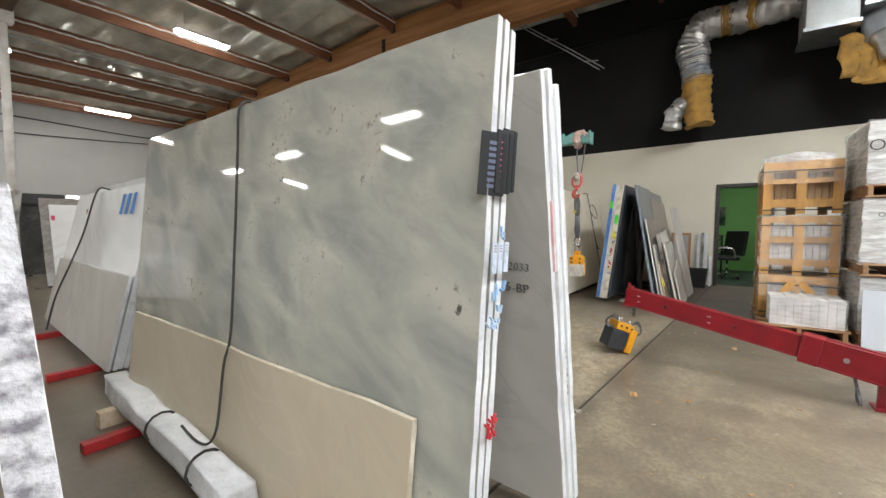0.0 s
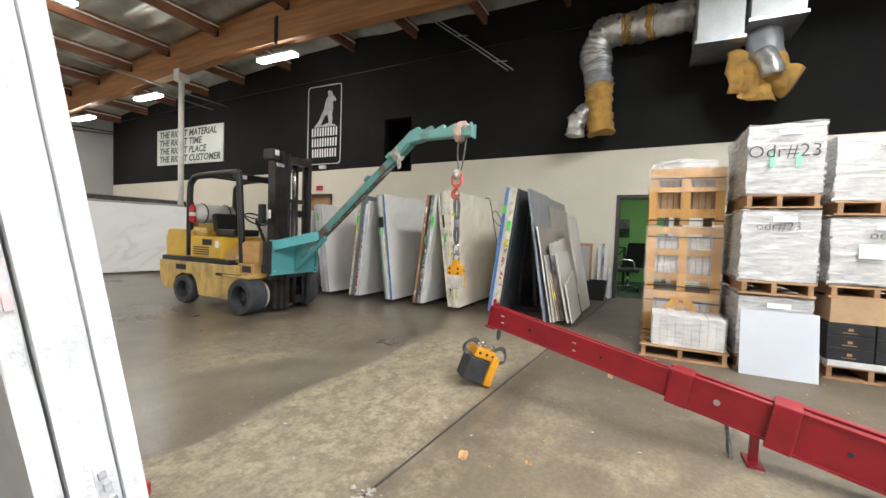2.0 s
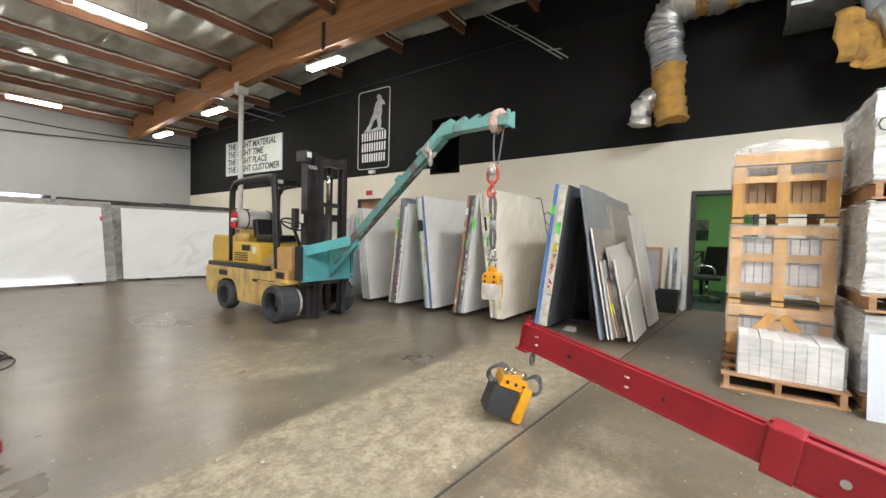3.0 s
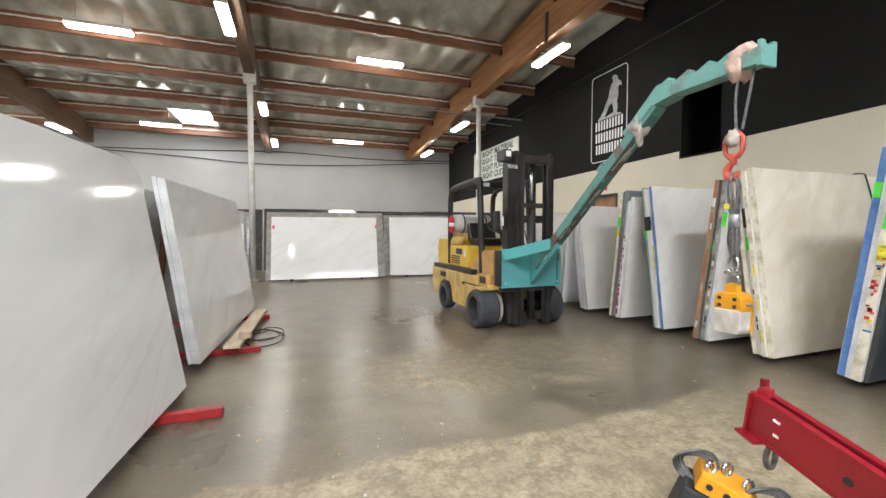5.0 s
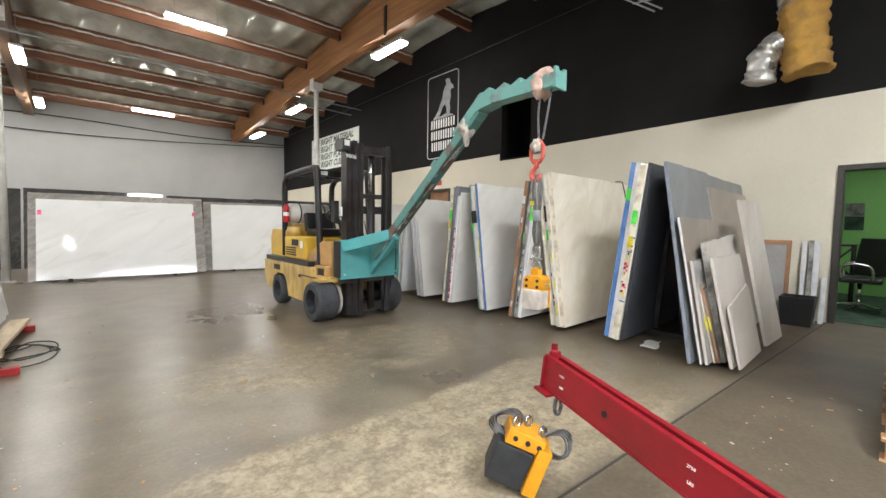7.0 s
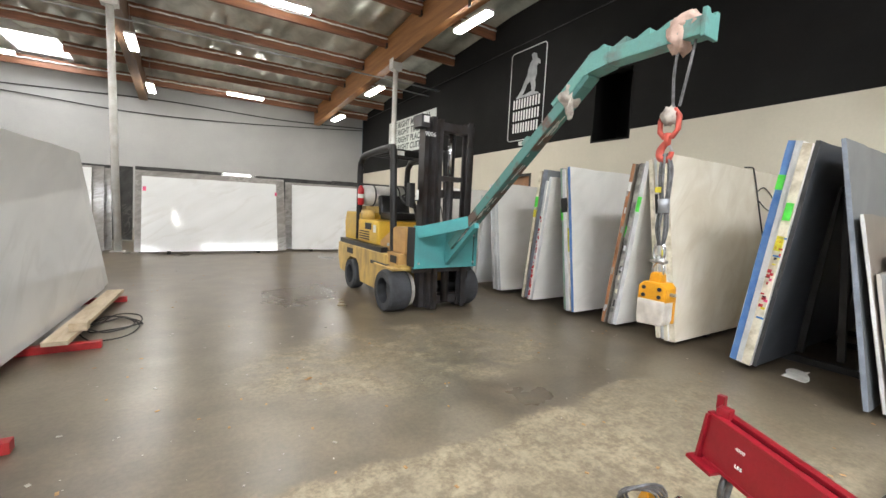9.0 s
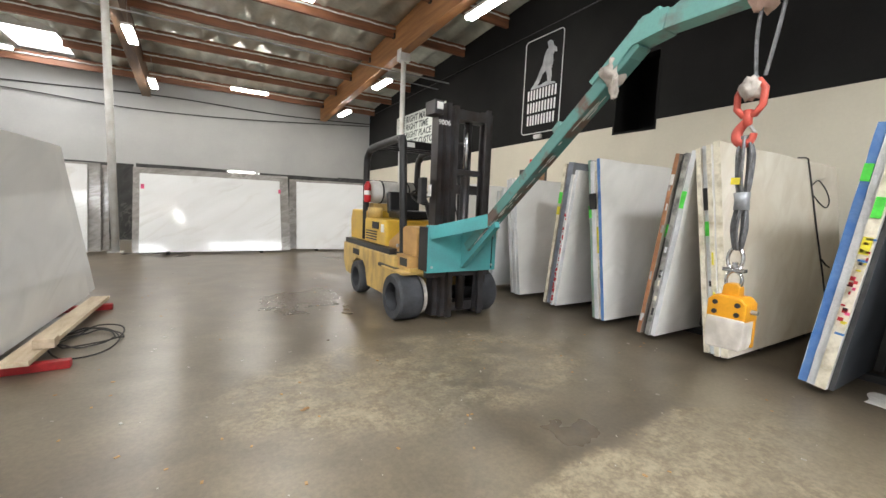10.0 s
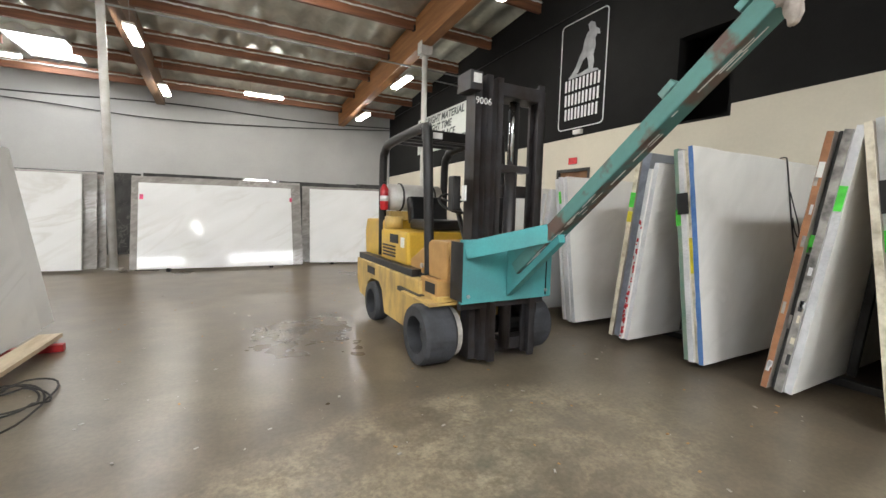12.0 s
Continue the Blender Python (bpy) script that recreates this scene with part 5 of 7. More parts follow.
part("strand", rod(curve_points(up + [top + Vector((0, 0.0, 0.012)), top + Vector((0, 0.05, 0.012))]), 0.007, 6), "cable_dark", q, smooth=True)
loop = [on_face(blue_slab, 1.6 + dx, y, 0.016) for dx, y in ((0.015, 1.5), (0.07, 1.36), (0.13, 1.22), (0.16, 1.1), (0.12, 1.04), (0.06, 1.12), (0.03, 1.24), (0.015, 1.02))]
part("knot_loop", rod(curve_points(loop), 0.006, 5), "cable_dark", q, smooth=True)
q = thing("tie_rope", "dark rope looped over the cream slab and hanging down", "rope", on_face(strap_of_cream, 1.95, 0.3))
top = on_face(strap_of_cream, 1.9, 1.9)
up = [on_face(strap_of_cream, x, y, 0.01) for x, y in ((2.3, 0.1), (2.22, 0.6), (2.1, 1.1), (2.02, 1.5), (1.97, 1.75), (1.94, 1.86))]
part("strand", rod(curve_points(up + [top + Vector((0.0, -0.01, 0.012)), top + Vector((-0.1, 0.04, 0.012))]), 0.008, 6), "cable_dark", q, smooth=True)
loop = [on_face(strap_of_cream, x, y, 0.016) for x, y in ((2.0, 1.62), (2.2, 1.68), (2.42, 1.58), (2.5, 1.46), (2.4, 1.38), (2.2, 1.42), (2.03, 1.5))]
part("knot_loop", rod(curve_points(loop), 0.007, 5), "cable_dark", q, smooth=True)
part("loose_end", rod(curve_points([on_face(strap_of_cream, x, y, 0.014) for x, y in ((2.2, 0.78), (2.3, 0.72), (2.42, 0.68))]), 0.009, 5), "cable_dark", q, smooth=True)

# litter on the concrete
for x, y, w, sh in ((3.29, 0.95, 0.05, 0.6), (5.12, 0.32, 0.06, 0.4), (3.75, 3.5, 0.03, 0.5), (3.39, 0.61, 0.025, 0.8)):
    bm = bmesh.new()
    a0 = random.uniform(0, 6)
    rim = [bm.verts.new((x + w * math.cos(a) * (1 + 0.2 * random.random()), y + w * sh * math.sin(a + 0.4), 0.004 + 0.012 * abs(math.sin(a * 1.5)))) for a in np.linspace(a0, a0 + 6.283, 11)[:-1]]
    c = bm.verts.new((x, y, 0.004))
    c2 = bm.verts.new((x, y, 0.001))
    for i in range(10):
        bm.faces.new((rim[i], rim[(i + 1) % 10], c))
        bm.faces.new((rim[(i + 1) % 10], rim[i], c2))
    settle(part("dry_leaf", bm, "leaf", label="curled brown dry leaf on the concrete", category="leaf", group="dry leaves"), (x, y, 0))
sc = part("paper_scrap", crumple_flat(7.4, 1.8, 0.15, 0.07), "paper", label="crumpled scrap of paper beside the rack", category="paper")
bm = bmesh.new()
rng = random.Random(5)
for k in range(420):
    x, y = rng.uniform(2.4, 7.0), rng.uniform(-1.5, 8.0)
    if 4.9 < x < 6.4 and y > 4.5:
        continue
    r = rng.choice((0.003, 0.004, 0.005, 0.007, 0.012))
    box(-r, r, -r * rng.uniform(0.3, 0.9), r * 0.5, 0, r * 0.3, 0, pose(x, y, 0.0005, 0, rng.uniform(-6, 6), rng.uniform(0, 180)), bm)
tagged(part("floor_litter", bm, "chip"), "small pale chips and paper bits strewn on concrete", "litter", kind="stuff")
bm = bmesh.new()
for k in range(220):
    x, y = rng.uniform(2.2, 7.0), rng.uniform(-1.5, 9.0)
    r = rng.uniform(0.004, 0.012)
    box(-r, r, -r * 0.6, r * 0.6, 0, r * 0.25, 0, pose(x, y, 0.0005, 0, 0, rng.uniform(0, 180)), bm)
tagged(part("floor_grit", bm, "leaf"), "brown bits of grit and leaf on concrete", "litter", kind="stuff")

# ---- lift truck with its crane arm ----
t = thing("lift_truck", "dirty yellow counterbalance lift truck with a dark mast", "forklift", (5.68, 5.9, 0))
CX = 5.68
bm = prism([(5.3, 0.2), (5.55, 0.16), (6.2, 0.16), (6.25, 0.42), (6.35, 0.5), (6.62, 0.5), (6.78, 0.42), (6.85, 0.2), (7.1, 0.22), (7.2, 0.4), (7.2, 0.66), (5.3, 0.66)], "x", CX - 0.53, CX + 0.53, 0.02)
chassis = part("chassis", bm, "yellow_dirty", t, "oil-stained yellow chassis")
part("plate", box(CX - 0.537, CX - 0.528, 6.5, 6.75, 0.53, 0.61), "ink", chassis, "dark name plate")
part("side_step", box(CX - 0.56, CX - 0.5, 5.25, 5.75, 0.5, 0.54, 0.005), "dark_steel", t)
part("waist_band", box(CX - 0.515, CX + 0.515, 5.5, 7.15, 0.66, 0.73, 0.005), "dark_steel", t)
hood = part("hood", box(CX - 0.46, CX + 0.46, 5.75, 6.5, 0.73, 1.06, 0.03), "yellow", t, "yellow engine hood")
part("badge", box(CX - 0.468, CX - 0.458, 5.98, 6.2, 0.93, 1.02), "ink", hood, "dark badge")
part("warning_label", box(CX - 0.468, CX - 0.458, 5.82, 5.9, 0.9, 1.0), "white", hood, "white warning label")
for k in range(4):
    part("louvre", box(CX - 0.469, CX - 0.458, 6.05, 6.42, 0.78 + 0.035 * k, 0.795 + 0.035 * k), "ink", hood)
part("counterweight", prism([(6.5, 0.73), (7.22, 0.68), (7.25, 1.0), (7.18, 1.16), (6.5, 1.16)], "x", CX - 0.41, CX + 0.41, 0.03), "yellow", t, "heavy yellow counterweight")
part("cowl", prism([(5.0, 0.69), (5.75, 0.69), (5.75, 0.8), (5.3, 1.02), (5.0, 1.02)], "x", CX - 0.42, CX + 0.42, 0.015), "tan_paint", t, "faded tan front cowl")
part("footwell", box(CX - 0.5, CX - 0.36, 5.02, 5.34, 0.56, 0.7, 0.008), "tan_paint", t, "faded tan footwell side")
part("step_plate", prism([(4.95, 0.505), (5.5, 0.505), (5.56, 0.53), (5.5, 0.53), (4.95, 0.53)], "x", CX - 0.6, CX - 0.34, 0.003), "yellow_dirty", t, "worn flat step plate")
# no hole is cut here; a raised black patch gives its shade
part("footwell_opening", box(CX - 0.504, CX - 0.499, 5.06, 5.24, 0.58, 0.67), "ink", t, "black patch for the shaded opening")
part("guard_bolt", rod([(CX - 0.452, 5.4, 0.78), (CX - 0.47, 5.4, 0.78)], 0.022, 10), "steel_grey", t, "pale bolt head")
# the gap below the cowl is filled with a dark box for its shade
part("valve_block", box(CX - 0.36, CX + 0.36, 5.02, 5.75, 0.5, 0.69), "dark_steel", t, "dark box for the shaded gap under the cowl")
part("hose", rod(curve_points([(CX - 0.38, 5.1, 0.6), (CX - 0.4, 5.25, 0.56), (CX - 0.38, 5.4, 0.62)]), 0.018, 6), "plastic_black", t)
part("floor_plate", box(CX - 0.44, CX + 0.44, 5.1, 5.8, 0.66, 0.7), "dark_steel", t)
seat = part("seat", box(CX - 0.22, CX + 0.24, 5.8, 6.25, 1.07, 1.18, 0.03), "vinyl", t, "worn black vinyl seat")
part("backrest", box(CX - 0.22, CX + 0.24, 0, 0.1, 0, 0.3, 0.03, pose(0, 6.2, 1.14, -12)), "vinyl", seat)
tank = part("gas_tank", rod([(CX - 0.36, 6.62, 1.42), (CX - 0.33, 6.62, 1.42), (CX + 0.3, 6.62, 1.42), (CX + 0.34, 6.62, 1.42)], [0.08, 0.155, 0.155, 0.08], 18), "tank", t, "dull white gas tank", smooth=True)
for dx in (-0.2, 0.2):
    part("strap", rod([(CX + dx, 6.62 + 0.16 * math.cos(a), 1.42 + 0.16 * math.sin(a)) for a in np.linspace(0, 2 * math.pi, 17)[:-1]], 0.012, 5, close=True), "dark_steel", tank)
part("tank_cradle", box(CX - 0.34, CX + 0.34, 6.5, 6.76, 1.16, 1.26, 0.01), "yellow_dirty", t)
part("air_cleaner", rod([(CX - 0.34, 6.42, 1.06), (CX - 0.34, 6.42, 1.2)], 0.1, 16), "yellow_dirty", t, smooth=True)
part("steering_column", rod([(CX - 0.05, 5.3, 0.95), (CX - 0.05, 5.52, 1.33)], 0.025, 8), "dark_steel", t)
wheel_m = pose(CX - 0.05, 5.53, 1.35, 32)
part("steering_wheel", rod([wheel_m @ Vector((0.17 * math.cos(a), 0.17 * math.sin(a), 0)) for a in np.linspace(0, 2 * math.pi, 21)[:-1]], 0.013, 6, close=True), "plastic_black", t, smooth=True)
for a in (0.5, 2.6, 4.7):
    part("spoke", rod([wheel_m @ Vector((0, 0, 0)), wheel_m @ Vector((0.17 * math.cos(a), 0.17 * math.sin(a), 0))], 0.01, 5), "plastic_black", t)
for k in range(3):
    part("lever", rod([(CX + 0.2 + 0.06 * k, 5.3, 1.0), (CX + 0.2 + 0.06 * k, 5.42, 1.3)], 0.008, 5), "dark_steel", t)
# overhead guard
for s in (-1, 1):
    gx = CX + s * 0.4
    pa = curve_points([(gx, 6.62, 0.75), (gx, 6.62, 1.75), (gx, 6.55, 1.93), (gx, 6.38, 2.0), (gx, 5.62, 2.03), (gx, 5.52, 2.0), (gx - s * 0.0, 5.46, 1.9), (gx, 5.36, 0.54)], 5)
    part("guard_post", rod(pa, 0.047, 8), "dark_steel", t, "black overhead guard post", smooth=True)
for y in (5.62, 5.8, 5.98, 6.16, 6.36):
    part("guard_bar", box(CX - 0.4, CX + 0.4, y - 0.022, y + 0.022, 1.99, 2.03, 0.005), "dark_steel", t)
part("guard_rail", box(CX - 0.4, CX + 0.4, 5.56, 5.6, 1.93, 2.02, 0.005), "dark_steel", t)
part("beacon_base", rod([(CX - 0.1, 6.2, 2.03), (CX - 0.1, 6.2, 2.13)], 0.03, 10), "plastic_black", t)
part("guard_label", box(CX - 0.3, CX - 0.2, 5.553, 5.557, 1.945, 2.0), "white", t, "white label")
EX = (CX - 0.42, 6.52)
ex = part("extinguisher", rod([(*EX, 1.27), (*EX, 1.29), (*EX, 1.5), (*EX, 1.54), (*EX, 1.56)], [0.042, 0.048, 0.048, 0.03, 0.016], 14), "ext_red", t, "red fire extinguisher strapped to the post", smooth=True)
part("label_band", rod([(*EX, 1.37), (*EX, 1.43)], 0.0495, 14), "white", ex, "white label band", smooth=True)
part("valve", rod([(*EX, 1.55), (EX[0], EX[1] - 0.01, 1.59)], 0.014, 8), "plastic_black", ex)
# wheels


def wheel(x0, x1, y, r, name="front_wheel"):
    outer = -1 if x0 < CX else 1
    prof = [(x0, r * 0.62), (x0, r * 0.93), (x0 + 0.03, r), (x1 - 0.03, r), (x1, r * 0.93), (x1, r * 0.62)]
    bm = bmesh.new()
    n = 36
    rings = [[bm.verts.new((px, y + pr * math.cos(2 * math.pi * k / n), r + pr * math.sin(2 * math.pi * k / n))) for k in range(n)] for px, pr in prof]
    for i in range(len(prof)):
        a, b2 = rings[i], rings[(i + 1) % len(prof)]
        for k in range(n):
            bm.faces.new((a[k], a[(k + 1) % n], b2[(k + 1) % n], b2[k]))
    w = part("wheel", bm, "rubber", t, "worn grey solid rubber tyre", smooth=False)
    c = x0 + 0.12 if outer < 0 else x1 - 0.12
    part("rim", rod([(c, y, r), (c + 0.1 * -outer, y, r)], r * 0.63, 28), "dark_steel", w, "dark steel rim")
    part("hub", rod([(c + 0.04 * outer, y, r), (c, y, r)], r * 0.2, 18), "rubber", w, "dirty grey hub")
    for k in range(6):
        a = k * math.pi / 3
        part("nut", rod([(c + 0.02 * outer, y + r * 0.42 * math.cos(a), r + r * 0.42 * math.sin(a)), (c, y + r * 0.42 * math.cos(a), r + r * 0.42 * math.sin(a))], 0.014, 6), "dark_steel", w)


wheel(5.01, 5.29, 5.08, 0.255)
wheel(6.01, 6.28, 5.08, 0.255)
wheel(5.12, 5.28, 6.55, 0.225)
wheel(6.08, 6.24, 6.55, 0.225)
part("brake_disc", rod([(5.31, 5.08, 0.255), (5.35, 5.08, 0.255)], 0.21, 24), "chip", t, "pale dusty brake drum")
part("axle", rod([(5.27, 5.08, 0.255), (6.09, 5.08, 0.255)], 0.08, 12), "dark_steel", t)
part("fender", prism([(4.98, 0.5), (5.36, 0.5), (5.42, 0.3), (5.46, 0.3), (5.4, 0.57), (4.98, 0.57)], "x", CX - 0.5, CX + 0.5, 0.006), "yellow_dirty", t)
# mast: outer and inner channels, chains, lift cylinder
for s in (-1, 1):
    for k, (dx, y0, y1, z1) in enumerate(((0.345, 4.86, 5.0, 2.3), (0.28, 4.8, 4.93, 2.33), (0.225, 4.74, 4.86, 2.3))):
        x = CX + 0.07 + s * dx
        bm = box(x - 0.008, x + 0.008, y0, y1, 0.06, z1)
        box(min(x, x - s * 0.05), max(x, x - s * 0.05), y0, y0 + 0.02, 0.06, z1, bm=bm)
        box(min(x, x - s * 0.05), max(x, x - s * 0.05), y1 - 0.02, y1, 0.06, z1, bm=bm)
        part("mast_rail", bm, "mast", t, "grey-black steel mast channel")
    part("lift_chain", box(CX + s * 0.11 - 0.015, CX + s * 0.11 + 0.015, 4.83, 4.85, 0.5, 2.2), "dark_steel", t)
    part("hose", rod(curve_points([(CX + s * 0.06, 4.9, 0.6), (CX + s * 0.07, 4.88, 1.4), (CX + s * 0.05, 4.86, 2.1)]), 0.016, 6), "plastic_black", t)
    part("tilt_cylinder", rod([(CX + s * 0.3, 5.05, 0.62), (CX + s * 0.3, 5.45, 0.7)], 0.035, 10), "dark_steel", t)
for z, y0, y1, w in ((2.24, 4.87, 5.0, 0.3), (2.22, 4.74, 4.86, 0.19), (1.45, 4.88, 4.99, 0.3), (0.14, 4.86, 5.0, 0.3)):
    part("mast_crossbar", box(CX + 0.07 - w, CX + 0.07 + w, y0, y1, z - 0.05, z + 0.05, 0.006), "mast", t)
part("lift_cylinder", rod([(CX + 0.07, 4.85, 0.12), (CX + 0.07, 4.85, 1.62)], 0.05, 14), "mast", t, smooth=True)
part("cylinder_rod", rod([(CX + 0.07, 4.85, 1.62), (CX + 0.07, 4.85, 2.2)], 0.028, 12), "chrome", t, "bright piston rod", smooth=True)
part("cylinder_head", box(CX - 0.09, CX + 0.23, 4.8, 4.9, 1.6, 1.66, 0.01), "mast", t)
part("mast_head", prism([(5.0, 2.34), (5.0, 2.2), (4.8, 2.2), (4.8, 2.34)], "x", CX - 0.37, CX - 0.26, 0.004), "mast", t)
bdg = part("maker_plate", box(CX - 0.345, CX - 0.275, 4.792, 4.798, 2.25, 2.32), "white", t, "pale maker plate")
words("fleet_number", "9006", 0.075, (CX - 0.25, 4.795, 2.12), (90, 0, 0), "white", t)
part("data_plate", box(CX - 0.345, CX - 0.33, 4.88, 4.93, 1.36, 1.48), "white", t, "pale data plate")
part("lamp_box", box(CX - 0.4, CX - 0.33, 4.97, 5.06, 1.28, 1.56, 0.01), "dark_steel", t)
part("carriage", box(CX - 0.42, CX + 0.42, 4.78, 4.83, 0.5, 1.0, 0.006), "mast", t)

c = thing("crane_arm", "worn teal steel crane arm fixed to the truck's carriage", "crane arm", (CX, 4.7, 0.56))
part("back_plate", box(5.24, 6.14, 4.73, 4.77, 0.56, 1.06, 0.004), "teal", c, "teal mounting plate")
bm = prism([(4.72, 0.6), (4.72, 1.06), (4.2, 1.22), (4.16, 1.08)], "x", 5.66, 5.72, 0.003)
part("gusset", bm, "teal", c)
for x in (5.27, 6.11):
    part("brace", beam_box((x, 4.73, 0.98), (5.69 + (-0.05 if x < 5.6 else 0.05), 4.24, 1.14), 0.02, 0.13, 0.003), "teal", c, "teal brace plate")
    part("side_strip", box(x - 0.035, x - 0.03, 4.72, 4.9, 0.58, 1.04), "dark_steel", c)
for x in (5.3, 6.08):
    for z in (0.62, 0.95):
        part("bolt", rod([(x, 4.735, z), (x, 4.72, z)], 0.016, 6), "steel_grey", c)
part("arm", beam_box((5.69, 4.6, 0.84), (5.69, 2.8, 2.36), 0.125, 0.095, 0.006), "teal_worn", c, "rust-streaked teal box arm")
part("wear_strip", beam_box((5.69, 4.5, 0.863), (5.69, 2.835, 2.27), 0.116, 0.007), "teal_rust", c, "scraped rusty underside of the arm")
sc2 = random.Random(21)
for k in range(34):
    f = 0.02 + 0.8 * sc2.random() ** 1.8
    y, z, x = 4.5 - 1.665 * f, 0.863 + 1.407 * f, 5.69 + sc2.uniform(-0.055, 0.03)
    ln = sc2.uniform(0.03, 0.13)
    part("scratch", beam_box((x, y - 0.0026, z - 0.003), (x + 0.004, y - 0.764 * ln - 0.0026, z + 0.645 * ln - 0.003), 0.006, 0.004), "steel_white", c, "bright bare scratch")
part("arm_tip", beam_box((5.69, 2.8, 2.43), (5.7, 1.98, 2.44), 0.13, 0.11, 0.006), "teal_tip", c, "chalky teal arm tip")
part("knee_plate", prism([(3.0, 2.16), (3.06, 2.24), (2.76, 2.495), (2.6, 2.495), (2.62, 2.37), (2.82, 2.34)], "x", 5.615, 5.765, 0.004), "teal_tip", c)
part("end_plate", prism([(5.62, 2.365), (5.78, 2.365), (5.78, 2.53), (5.74, 2.53), (5.73, 2.5), (5.67, 2.5), (5.66, 2.53), (5.62, 2.53)], "y", 1.955, 1.98, 0.004), "teal_tip", c)
for y in (2.68, 2.5, 2.33, 2.18):
    part("stop", prism([(y, 2.488), (y + 0.13, 2.488), (y + 0.015, 2.54), (y, 2.54)], "x", 5.66, 5.73, 0.003), "teal_tip", c)
for f in (0.67, 0.86):
    y, z = 4.6 - 1.77 * f, 0.84 + 1.54 * f
    part("stop", box(-0.04, 0.03, -0.045, 0.045, 0.045, 0.085, 0.004, pose(5.69, y, z, -41)), "teal_tip", c)


def bundle_of_rag(name, at, r, parent=None, label="", squash=(1, 1, 1), material="rag"):
    bm = bmesh.new()
    bmesh.ops.create_icosphere(bm, subdivisions=3, radius=1)
    for v in bm.verts:
        d = v.co.normalized()
        f = 1 + 0.45 * noise.noise(d * 2.1 + Vector(at)) + 0.28 * noise.noise(d * 5 + Vector(at))
        v.co = Vector(at) + Vector((d.x * r * squash[0], d.y * r * squash[1], d.z * r * squash[2])) * f
    return part(name, bm, material, parent, label, smooth=True)


bundle_of_rag("padding", (5.7, 2.1, 2.5), 0.1, c, "dirty pink rag padding", (0.8, 0.9, 0.6))
bundle_of_rag("padding", (5.7, 2.14, 2.43), 0.115, c, "dirty pink rag padding", (0.85, 0.5, 1))
bundle_of_rag("rag", (5.67, 2.98, 2.22), 0.095, c, "dirty white rag tied round the arm", (0.85, 0.7, 1.0), "rag_white")
bundle_of_rag("rag", (5.62, 2.93, 2.1), 0.04, c, "hanging rag end", (0.6, 0.7, 1.9), "rag_white")

# ---- hanging hoist: sling, hook, rope and plate clamp ----
h = thing("lifting_clamp", "orange-yellow plate clamp hanging on rope and a red hook", "lifting clamp", (5.64, 2.09, 0.56))
HX, HY = 5.64, 2.09
for s in (-1, 1):
    part("sling", rod(curve_points([(HX + 0.06, HY + s * 0.05, 2.4), (HX + 0.02, HY + s * 0.045, 2.2), (HX, HY + s * 0.02, 1.98)]), 0.009, 6), "cable", h, "grey steel sling")
HY2 = HY + 0.035
bundle_of_rag("wrap", (HX, HY2, 1.925), 0.052, h, "pale cloth tied round the swivel", (0.9, 0.85, 1.15), "rag_white")
yk = [(HX, HY2 + a, b) for a, b in ((0.035, 1.95), (-0.035, 1.96), (-0.062, 1.92), (-0.06, 1.84), (-0.03, 1.795), (0.025, 1.795), (0.055, 1.83), (0.058, 1.9))]
part("yoke", rod(yk, 0.017, 8, close=True), "hook", h, "faded red swivel yoke", smooth=True)
part("shank", rod([(HX, HY2, 1.82), (HX, HY2, 1.74)], 0.022, 10), "hook", h, "faded red shank", smooth=True)
hk = curve_points([(HX, HY2 - 0.005, 1.775), (HX, HY2 + 0.02, 1.745), (HX, HY2 + 0.04, 1.71), (HX, HY2 + 0.035, 1.67), (HX, HY2 + 0.005, 1.65), (HX, HY2 - 0.025, 1.665), (HX, HY2 - 0.035, 1.7)], 4)
part("hook", rod(hk, [0.017 + 0.009 * math.sin(math.pi * min(1, i / (len(hk) * 0.85))) for i in range(len(hk))], 10), "hook", h, "faded red lifting hook", smooth=True)
part("latch", rod([(HX, HY2 - 0.005, 1.76), (HX, HY2 - 0.04, 1.7)], 0.008, 6), "steel_grey", h, "steel safety latch")
for k in range(6):
    a = k * 1.05
    r = 0.03
    pts = [(HX + 0.01 * math.cos(a), HY2 + 0.012 * math.sin(a), 1.69), (HX + r * math.cos(a), HY + 0.025 + r * 1.2 * math.sin(a), 1.6), (HX + r * math.cos(a), HY + 0.02 + r * math.sin(a), 1.46), (HX + r * 0.7 * math.cos(a + 0.3), HY + 0.015 + r * 0.7 * math.sin(a + 0.3), 1.36), (HX + r * math.cos(a), HY + 0.015 + r * 1.1 * math.sin(a), 1.22), (HX + 0.012 * math.cos(a), HY + 0.01 + 0.015 * math.sin(a), 1.1)]
    part("rope", rod(curve_points(pts), 0.008, 6), "cable", h, "looped grey wire rope", smooth=True)
part("tape", rod([(HX, HY + 0.02, 1.4), (HX, HY + 0.017, 1.36), (HX, HY + 0.015, 1.31)], [0.038, 0.034, 0.036], 12), "duct_grey", h, "grey tape binding", smooth=True)
part("tag", box(HX - 0.045, HX - 0.04, HY + 0.02, HY + 0.06, 1.44, 1.475), "yellow_tape", h, "yellow tag")


def ring(center, r, wire, along, n=16, stretch=1.0):
    out = []
    for k in range(n):
        a = 2 * math.pi * k / n
        if along == "x":
            out.append((center[0], center[1] + r * math.cos(a), center[2] + stretch * r * math.sin(a)))
        else:
            out.append((center[0] + r * math.cos(a), center[1], center[2] + stretch * r * math.sin(a)))
    return rod(out, wire, 6, close=True)


